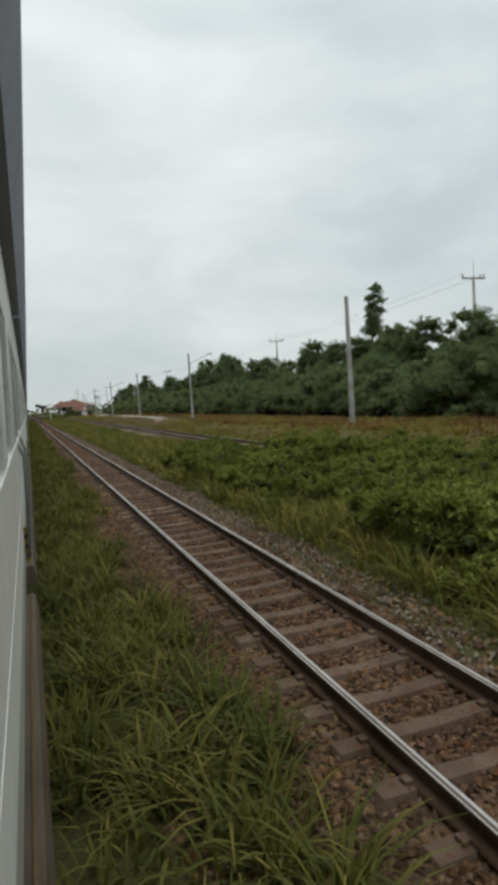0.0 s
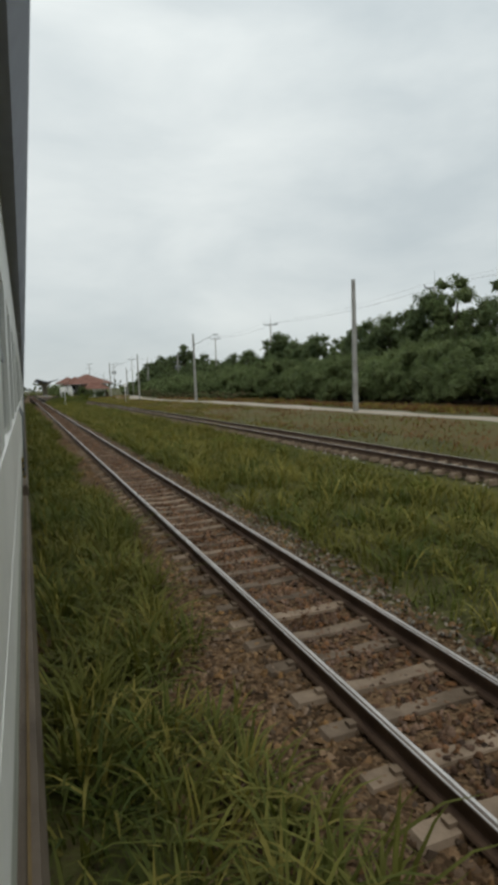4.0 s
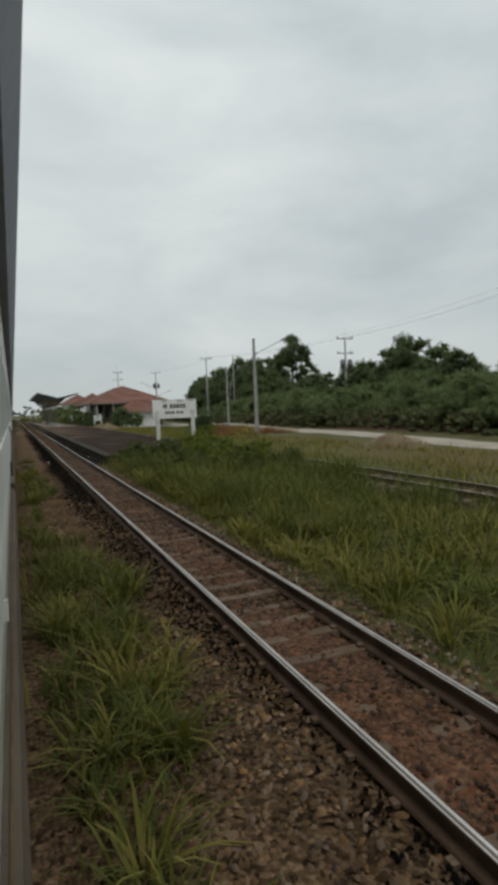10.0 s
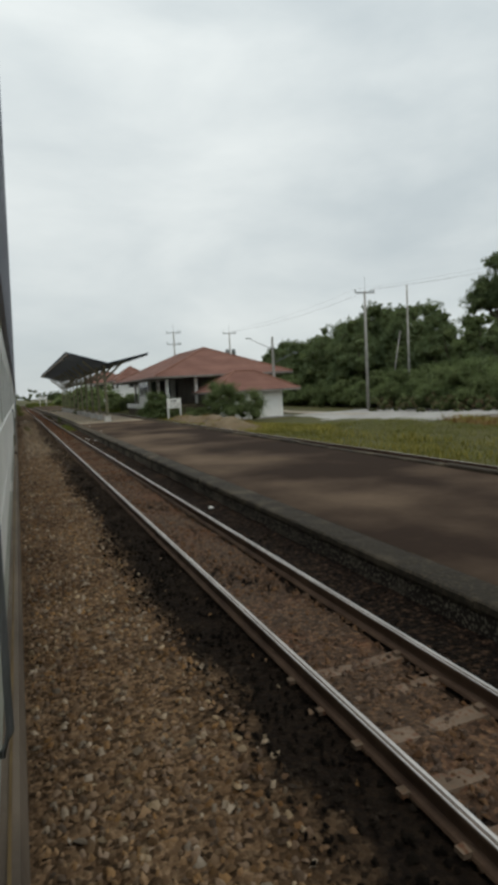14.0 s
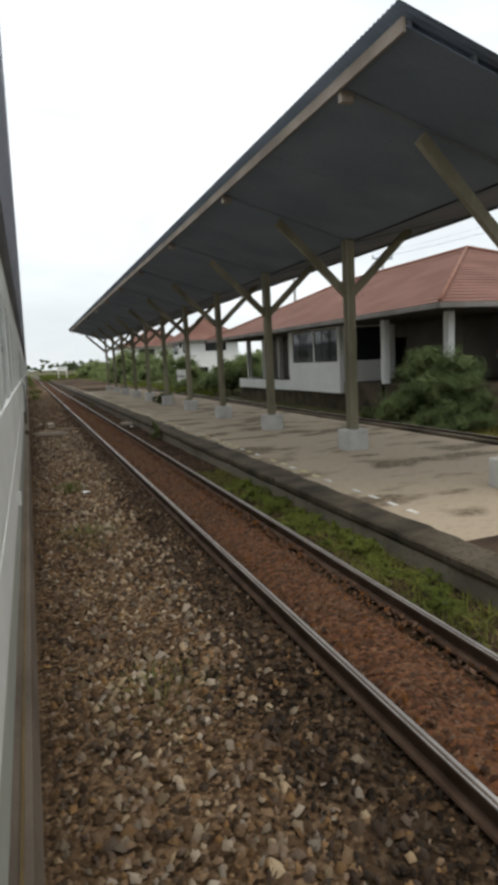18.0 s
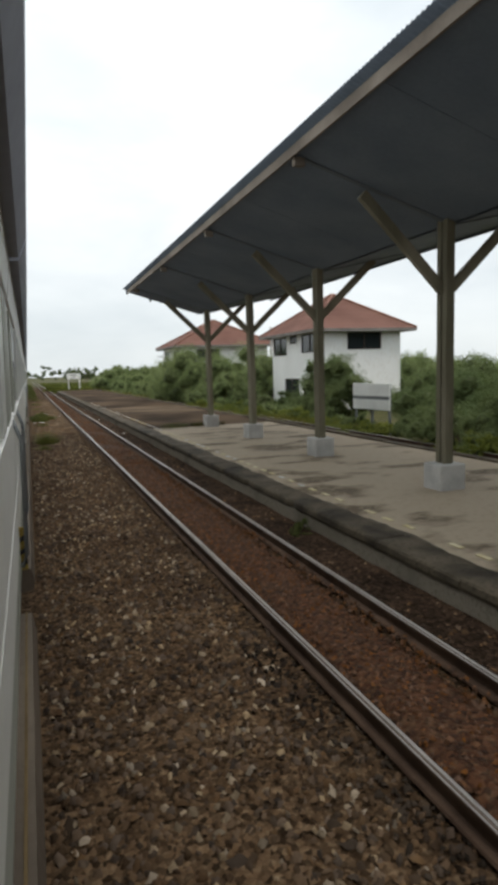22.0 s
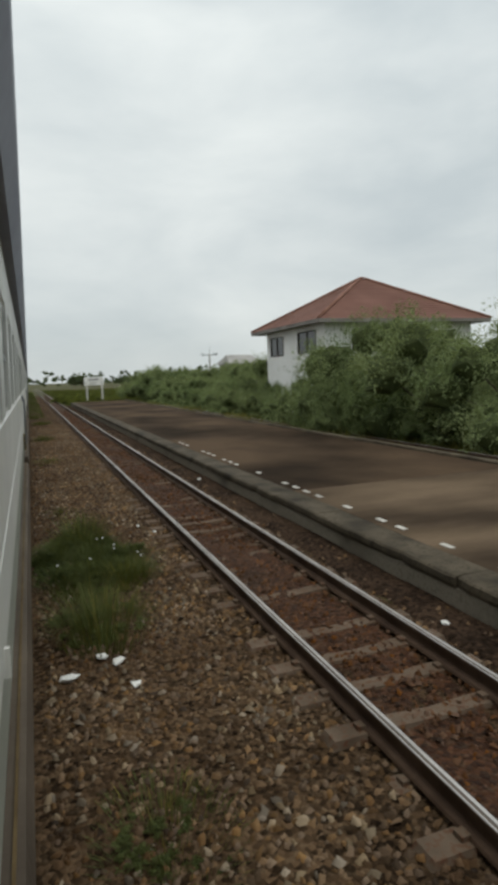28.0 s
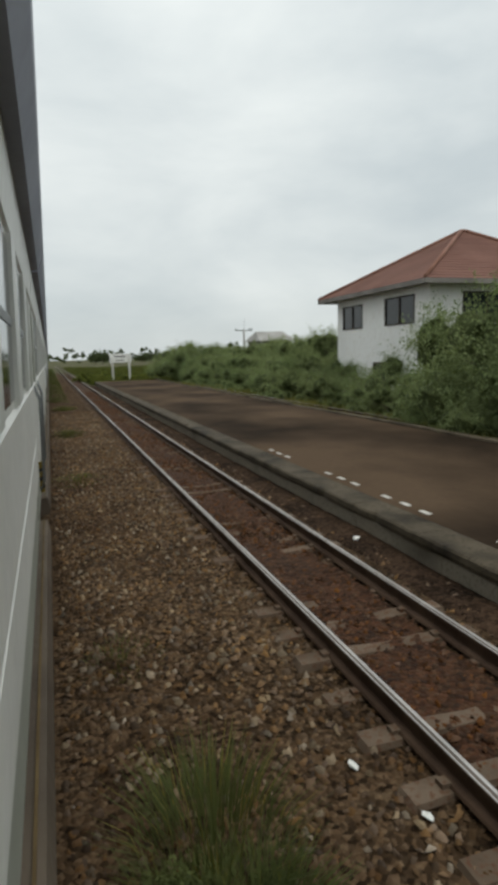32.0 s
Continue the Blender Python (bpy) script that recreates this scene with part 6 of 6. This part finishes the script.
def stones(name, label, n, x0, x1, y0, y1, size, material, seed, lift=0.0, keep=None):
    r = np.random.RandomState(seed)
    x, y = r.uniform(x0, x1, n), r.uniform(y0, y1, n)
    if keep is not None:
        ok = keep(x, y, r)
        x, y = x[ok], y[ok]
    n = len(x)
    s = size * r.uniform(0.55, 1.35, n)
    a, t1, t2 = r.uniform(0, 2 * math.pi, n), r.normal(0, 0.35, n), r.normal(0, 0.35, n)
    pts = BLOCK[None] * r.uniform(0.55, 1.4, (n, 8, 1)) * s[:, None, None] * np.stack([r.uniform(0.8, 1.3, n), r.uniform(0.6, 1.0, n), r.uniform(0.6, 1.1, n)], -1)[:, None]
    px, py, pz = pts[..., 0], pts[..., 1], pts[..., 2]
    pz = pz + px * t1[:, None] + py * t2[:, None]
    c, d = np.cos(a)[:, None], np.sin(a)[:, None]
    pts = np.stack([px * c - py * d, px * d + py * c, pz], -1)
    pts += np.stack([x, y, ground_z(x, y) + lift + s * r.uniform(-0.1, 0.35, n)], -1)[:, None]
    f = (np.arange(n)[:, None, None] * 8 + BLOCK_F[None]).reshape(-1, 4)
    return tagged(new(name, fast_mesh(name, pts.reshape(-1, 3), f, material)), label, "gravel", kind="stuff")


def oil_edge(y):
    return 1.38 + 0.10 * np.sin(y * 0.7) + 0.42 * smooth01(y, 268, 306) + 0.5 * (1 - smooth01(y, 178, 192))


def off_oil(x, y, r):
    soak = smooth01(x, oil_edge(y) - 0.22, oil_edge(y) + 0.16) * ((y > 179) & (y < 312))
    return r.rand(len(x)) > soak * np.where(y > 300, 0.45, np.where(y < 194, 0.6, np.where(y < 255, 0.985, 0.75)))


def on_oil(x, y, r):
    return r.rand(len(x)) < smooth01(x, oil_edge(y) - 0.28, oil_edge(y) + 0.05)


stones("ballast_stones", "brown crushed ballast stones", 58000, 0.55, 2.12, 10, 206, 0.027, M["stone"], 61, 0.046, off_oil)
stones("near_ballast_stones", "brown crushed ballast stones", 46000, -0.05, 2.12, 200, 290, 0.026, M["stone"], 62, 0.040, off_oil)
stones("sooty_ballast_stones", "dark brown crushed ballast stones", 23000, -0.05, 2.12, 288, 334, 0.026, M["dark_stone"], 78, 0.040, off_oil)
stones("far_ballast_stones", "brown crushed ballast stones", 20000, -0.05, 2.12, 333, 373, 0.026, M["stone"], 79, 0.040)
stones("pale_stones", "pale beige ballast stones", 12000, -0.05, 1.9, 206, 372, 0.027, M["pale_stone"], 63, 0.046, off_oil)
stones("bright_stones", "pale beige ballast stones by the station", 3300, 0.25, 1.75, 258, 300, 0.031, M["pale_stone"], 76, 0.056, off_oil)
stones("track_stones", "brown stones between the rails", 42000, 2.14, 3.1, 10, 178, 0.026, M["rusty_stone"], 64, 0.054)
stones("red_track_stones", "rust-stained stones between the rails", 40000, 2.14, 3.1, 150, 390, 0.024, M["red_stone"], 65, 0.066)
stones("shoulder_stones", "grey ballast shoulder stones", 34000, 3.2, 4.25, 10, 206, 0.028, M["stone"], 66, 0.035, lambda x, y, r: x < verge_edge(y) + 0.05)
stones("pale_shoulder_stones", "pale grey ballast shoulder stones", 24000, 3.25, 4.3, 9, 206, 0.022, M["shoulder_stone"], 67, 0.042, lambda x, y, r: (x < verge_edge(y) + 0.1) & (r.rand(len(x)) < 1 - 0.6 * smooth01(y, 80, 130)))
stones("gutter_stones", "brown stones between rail and platform", 9000, 3.2, 4.0, 258, 400, 0.026, M["stone"], 68, 0.03, lambda x, y, r: r.rand(len(x)) < np.where(y < 272, 0.15, np.where(y > 330, 0.30, 0.45)))
stones("dark_gutter_stones", "near-black stones between rail and platform", 4000, 3.2, 4.0, 206, 266, 0.024, M["oil_stone"], 77, 0.03)
stones("siding_edge_stones", "whitish ballast spilling beside the siding", 20000, 9.15, 10.0, 56, 190, 0.036, M["white_stone"], 74, 0.06, lambda x, y, r: r.rand(len(x)) < np.where(((y > 57.5) & (y < 62)) | ((y > 67) & (y < 74)) | ((y > 84) & (y < 89)) | ((y > 157) & (y < 164)), 0.5, 0.03))
stones("siding_stones", "pale ballast stones along the siding", 9000, 9.3, 12.0, 20, 210, 0.05, M["pale_stone"], 69, 0.02, lambda x, y, r: r.rand(len(x)) < np.clip(np.sin(y * 0.11) * 1.3, 0, 1))

stones("oil_stones", "oil-darkened ballast stones", 26000, 1.05, 2.1, 179, 311, 0.020, M["oil_stone"], 71, 0.058, on_oil)
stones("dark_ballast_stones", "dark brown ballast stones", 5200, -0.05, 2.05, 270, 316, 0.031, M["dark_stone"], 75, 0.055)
stones("red_fill_stones", "rust-stained stones in the packed dirt", 14000, 2.14, 3.1, 267, 323, 0.019, M["red_stone"], 72, 0.122)
strip("dark_gutter", "dirt between rail and platform, the wall's shadow in its near-black stretch", "ballast", lambda y: 3.3 + 0.24 * smooth01(y, 326, 336), 4.2, 205, 402, 0.04, M["gutter"], nx=8, step=0.4, edge=0.04, seed=9, uneven=0.012)

# ---- platform pieces ----
def piece(name, me, parent, at=(0, 0, 0), label=""):
    ob = new(name, me)
    ob.parent = parent
    ob.location = at
    return tagged(ob, label)


def piece_mesh(name, bm, material):
    me = bpy.data.meshes.new(name)
    bm.to_mesh(me)
    bm.free()
    me.materials.append(material)
    return me


rnd2 = random.Random(5)
def worn_coping(k):
    """A coping slab with a slumped, chipped front."""
    r = random.Random(40 + k)
    bm = bmesh.new()
    rings = []
    n = 8
    for i in range(n + 1):
        yy = 0.004 + 1.592 * i / n
        chip = r.uniform(0, 0.008) + (0.03 if r.random() < 0.06 else 0)
        x0, top = PLAT_L - 0.045 + chip, PLAT_Z + r.uniform(-0.004, 0.006)
        rings.append([bm.verts.new((x, yy, z)) for x, z in ((PLAT_L + 0.418, PLAT_Z - 0.12), (PLAT_L + 0.418, PLAT_Z + 0.002), (x0 + 0.10, top), (x0 + 0.035, top - r.uniform(0.003, 0.009)), (x0 + 0.006, top - r.uniform(0.02, 0.032)), (x0, PLAT_Z - 0.09), (x0 + 0.012, PLAT_Z - 0.13))])
    for a, b in zip(rings, rings[1:]):
        for i in range(len(a)):
            bm.faces.new((a[i], b[i], b[(i + 1) % len(a)], a[(i + 1) % len(a)]))
    bm.faces.new(rings[0])
    bm.faces.new(rings[-1][::-1])
    bmesh.ops.recalc_face_normals(bm, faces=bm.faces)
    return bm


coping = [piece_mesh("coping_stone", worn_coping(k), M["coping"]) for k in range(5)]
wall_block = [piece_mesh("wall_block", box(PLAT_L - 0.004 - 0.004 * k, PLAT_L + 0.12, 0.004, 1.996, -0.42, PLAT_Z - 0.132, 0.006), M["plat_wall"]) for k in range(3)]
kerb = [piece_mesh("kerb_stone", box(PLAT_R - 0.215, PLAT_R, 0.01, 1.99, -0.35, PLAT_Z + 0.06 + 0.012 * k, 0.02), M["plat_edge"]) for k in range(3)]
tile_w = piece_mesh("line_tile", box(0, 0.075, 0, 0.21, -0.004, 0.006), M["white_tile"])
tile_y = piece_mesh("line_tile", box(0, 0.08, 0, 0.22, -0.004, 0.006), M["yellow_tile"])
rib = piece_mesh("wall_rib", box(PLAT_L - 0.018, PLAT_L + 0.0, -0.05, 0.05, -0.42, PLAT_Z - 0.132, 0.006), M["plat_wall"])
y = PLAT_Y0
while y < PLAT_Y1 - 1.6:
    piece("coping_stone", rnd2.choice(coping), platform, (rnd2.uniform(-0.008, 0.008), y, rnd2.uniform(-0.006, 0.003)))
    y += 1.6
y = PLAT_Y0
while y < PLAT_Y1 - 2:
    piece("wall_block", rnd2.choice(wall_block), platform, (0, y, 0))
    piece("wall_rib", rib, platform, (0, y, 0))
    piece("kerb_stone", rnd2.choice(kerb), platform, (rnd2.uniform(-0.01, 0.01), y, rnd2.uniform(-0.02, 0.01)))
    y += 2.0
y = 268.0
while y < 358:
    gap = 0.75 if y < 279 else 0.2 if y < 316 else 0.04 if y < 341 else 0.22 if y < 353 else 0.6
    if rnd2.random() > gap:
        at = 4.745 + rnd2.uniform(-0.01, 0.01) - 0.085 * float(smooth01(y, 330, 343))
        piece("line_tile", tile_y if 283 < y < 336 and rnd2.random() < 0.7 else tile_w, platform, (at, y, PLAT_Z + 0.004))
    y += 0.49
r = np.random.RandomState(17)
ys = np.arange(279.05, 329.5, 0.16)
inner = np.maximum(4.515, 4.545 + 0.08 * np.sin(ys * 0.9) * np.sin(ys * 0.37 + 1) + 0.03 * np.sin(ys * 2.7) + r.uniform(-0.03, 0.03, len(ys)))
rim = np.stack([np.stack([0 * ys + 4.505, ys, 0 * ys + PLAT_Z + 0.003], -1), np.stack([inner, ys, 0 * ys + PLAT_Z + 0.0035], -1), np.stack([inner + 0.012, ys, 0 * ys + PLAT_Z - 0.002], -1)], 1).reshape(-1, 3)
i = np.arange(len(ys) - 1) * 3
part("dirt_fringe", fast_mesh("dirt_fringe", rim, np.concatenate([np.stack([i, i + 1, i + 4, i + 3], -1), np.stack([i + 1, i + 2, i + 5, i + 4], -1)]), M["coping"]), None, platform, "dark mossy dirt along the platform edge")
part("end_wall", box(PLAT_L, PLAT_R, PLAT_Y0 - 0.02, PLAT_Y0 + 0.2, -0.45, PLAT_Z + 0.02, 0.02), M["plat_edge"], platform)

# ---- sleepers ----
def sleeper_bm(cx, bm=None, y=0.0, warp=0.0, h=0.86):
    bm = bm or bmesh.new()
    prof = [(-h, -0.20, 0.085), (-h + 0.03, -0.150, 0.08), (-0.35, -0.148, 0.078), (0.0, -0.162, 0.068), (0.35, -0.148, 0.078), (h - 0.03, -0.150, 0.08), (h, -0.20, 0.085)]
    top = [[bm.verts.new((cx + u, y + sgn * w + warp * (1 - (u / h) ** 2), z)) for u, z, w in prof] for sgn in (-1, 1)]
    low = [[bm.verts.new((cx + u, y + sgn * (w + 0.03) + warp * (1 - (u / h) ** 2), -0.26)) for u, z, w in prof] for sgn in (-1, 1)]
    n = len(prof)
    for i in range(n - 1):
        bm.faces.new((top[0][i], top[0][i + 1], top[1][i + 1], top[1][i]))
        bm.faces.new((low[0][i], low[0][i + 1], top[0][i + 1], top[0][i]))
        bm.faces.new((top[1][i], top[1][i + 1], low[1][i + 1], low[1][i]))
    bm.faces.new((low[0][0], top[0][0], top[1][0], low[1][0]))
    bm.faces.new((top[0][-1], low[0][-1], low[1][-1], top[1][-1]))
    for side in (-HALF, HALF):
        for dx in (-0.085, 0.085):
            box(cx + side + dx - 0.03, cx + side + dx + 0.03, y - 0.035, y + 0.035, -0.15, -0.118, bm=bm)
    return bm


sleeper_me = [piece_mesh("sleeper", sleeper_bm(TRACK_X, warp=w), M["sleeper"]) for w in (-0.02, 0.0, 0.03)]
y = 21.0
while y < 176:
    piece("sleeper", rnd2.choice(sleeper_me), main_track, (rnd2.uniform(-0.02, 0.02), y + rnd2.uniform(-0.02, 0.02), rnd2.uniform(-0.020, 0.0)))
    y += 0.52
rest = bmesh.new()
for a, b in ((8.0, 20.9), (176.2, 236), (250, 272), (322, 420)):
    y = a
    while y < b:
        first = len(rest.verts)
        sleeper_bm(TRACK_X, rest, y, rnd2.uniform(-0.02, 0.03), 0.86 if y < 60 else 0.585 if y < 334 else 0.88)
        rest.verts.ensure_lookup_table()
        sink, tip = -rnd2.uniform(0.0, 0.045) if y > 320 else 0.0 if y < 60 else rnd2.uniform(-0.032, 0.006), rnd2.uniform(-0.02, 0.02)
        for k in range(first, len(rest.verts)):
            rest.verts[k].co.z += sink + tip * (rest.verts[k].co.x - TRACK_X)
        y += 0.52
tagged(part("buried_sleepers", rest, M["sleeper_red"], main_track, "half-buried concrete sleepers"), kind="stuff")
rest = bmesh.new()
y = 10.0
while y < 400:
    sleeper_bm(10.45, rest, y)
    y += 0.6
tagged(part("siding_sleepers", rest, M["sleeper"], siding, "old sleepers sunk in grass"), kind="stuff")

# ---- train ----
def coach(y0, length):
    """One coach: its side leans very slightly, with proud pillars and recessed windows."""
    c = thing("train_coach", "pale grey-green passenger coach with a row of windows", "train coach", group="coaches of the train")
    y1 = y0 + length
    body = [(-0.20, 0.62), (-0.185, 1.1), (-0.165, 1.6), (-0.15, 2.1), (-0.125, 3.0), (-0.10, 3.42), (-0.25, 3.75), (-1.4, 4.05), (-2.75, 3.4), (-2.75, 0.62)]
    part("body", extrude_y(body, y0, y1), M["train"], c)
    part("gutter", extrude_y([(-0.11, 3.30), (0.0, 3.31), (0.068, 3.46), (0.077, 3.54), (0.05, 3.62), (-0.25, 3.82), (-0.25, 3.5)], y0 + 0.02, y1 - 0.02), M["train_dark"], c, "slate-grey roof gutter")
    part("cant_rail", extrude_y([(-0.13, 2.98), (-0.105, 3.0), (-0.07, 3.30), (-0.12, 3.30)], y0 + 0.01, y1 - 0.01), M["train"], c)
    part("waist_band", extrude_y([(-0.18, 1.02), (-0.154, 1.04), (-0.142, 1.46), (-0.17, 1.48)], y0 + 0.01, y1 - 0.01), M["train_white"], c, "cream-white waist panel")
    part("window_band", extrude_y([(-0.17, 1.485), (-0.141, 1.49), (-0.125, 2.06), (-0.16, 2.08)], y0 + 0.01, y1 - 0.01), M["train_white"], c, "cream-white panel below the windows")
    part("skirt", extrude_y([(-0.21, 0.60), (-0.175, 0.62), (-0.163, 1.0), (-0.19, 1.0)], y0 + 0.02, y1 - 0.02), M["train_low"], c, "grey-green lower skirt")
    part("step_board", extrude_y([(-0.22, 0.38), (-0.088, 0.39), (-0.070, 0.46), (-0.095, 0.60), (-0.22, 0.60)], y0 + 0.5, y1 - 0.5), M["train_brown"], c, "brown step board along the sill")
    part("step_edge", extrude_y([(-0.140, 0.601), (-0.126, 0.601), (-0.126, 0.612), (-0.140, 0.612)], y0 + 0.5, y1 - 0.5), M["step_edge"], c, "thin worn ochre edge")
    part("underframe", box(-2.5, -0.35, y0 + 0.3, y1 - 0.3, 0.25, 0.64), M["dark"], c)
    for yb in (y0 + 3.2, y1 - 3.2):
        bogie = part("bogie", box(-2.55, -0.45, yb - 1.4, yb + 1.4, 0.14, 0.40), M["dark"], c)
        for yw in (yb - 0.95, yb + 0.95):
            for xw in (-1.5 - HALF, -1.5 + HALF):
                part("wheel", tube([(xw - 0.055, yw, 0.405), (xw + 0.055, yw, 0.405)], 0.40, 20), M["rail_side"], bogie)
    n = int((length - 3.4) / 1.62)
    for k in range(n):
        ya = y0 + 1.75 + k * 1.62
        win = part("window", extrude_y([(-0.16, 2.12), (-0.144, 2.12), (-0.121, 2.94), (-0.14, 2.94)], ya, ya + 1.12), M["glass"], c, "dark recessed window")
        part("sash", extrude_y([(-0.15, 2.50), (-0.128, 2.50), (-0.127, 2.545), (-0.15, 2.545)], ya, ya + 1.12), M["steel"], win)
        part("pillar", extrude_y([(-0.16, 2.08), (-0.122, 2.09), (-0.098, 2.98), (-0.14, 2.98)], ya + 1.13, ya + 1.61), M["train"], c)
    for ya in (y0 + 0.75, y1 - 0.75):
        door = part("door", extrude_y([(-0.20, 0.75), (-0.165, 0.75), (-0.112, 2.95), (-0.14, 2.95)], ya - 0.36, ya + 0.36), M["train_low"], c, "grey-green end door")
        part("handrail", tube([(-0.14, ya + 0.45, 0.9), (-0.10, ya + 0.45, 1.0), (-0.08, ya + 0.45, 1.9), (-0.13, ya + 0.45, 2.05)], 0.018, 6), M["steel"], door)
    post = part("marker_post", box(-0.15, -0.10, y1 - 0.24, y1 - 0.21, 0.86, 1.20), M["stripe_y"], c, "yellow and black striped marker board")
    for k in range(3):
        z = 0.88 + k * 0.10
        part("stripe", mesh_of("stripe", [(-0.151, y1 - 0.243, z), (-0.099, y1 - 0.243, z + 0.03), (-0.099, y1 - 0.243, z + 0.07), (-0.151, y1 - 0.243, z + 0.04)], [(0, 1, 2, 3)], M["stripe_k"]), None, post)
    part("step_light_board", box(-0.16, -0.128, y0 + 8.2, y0 + 8.23, 0.98, 1.12), M["train_white"], c, "small white marker plate")
    return c


y = -4.0
while y < 470:
    coach(y, 19.6)
    y += 19.7
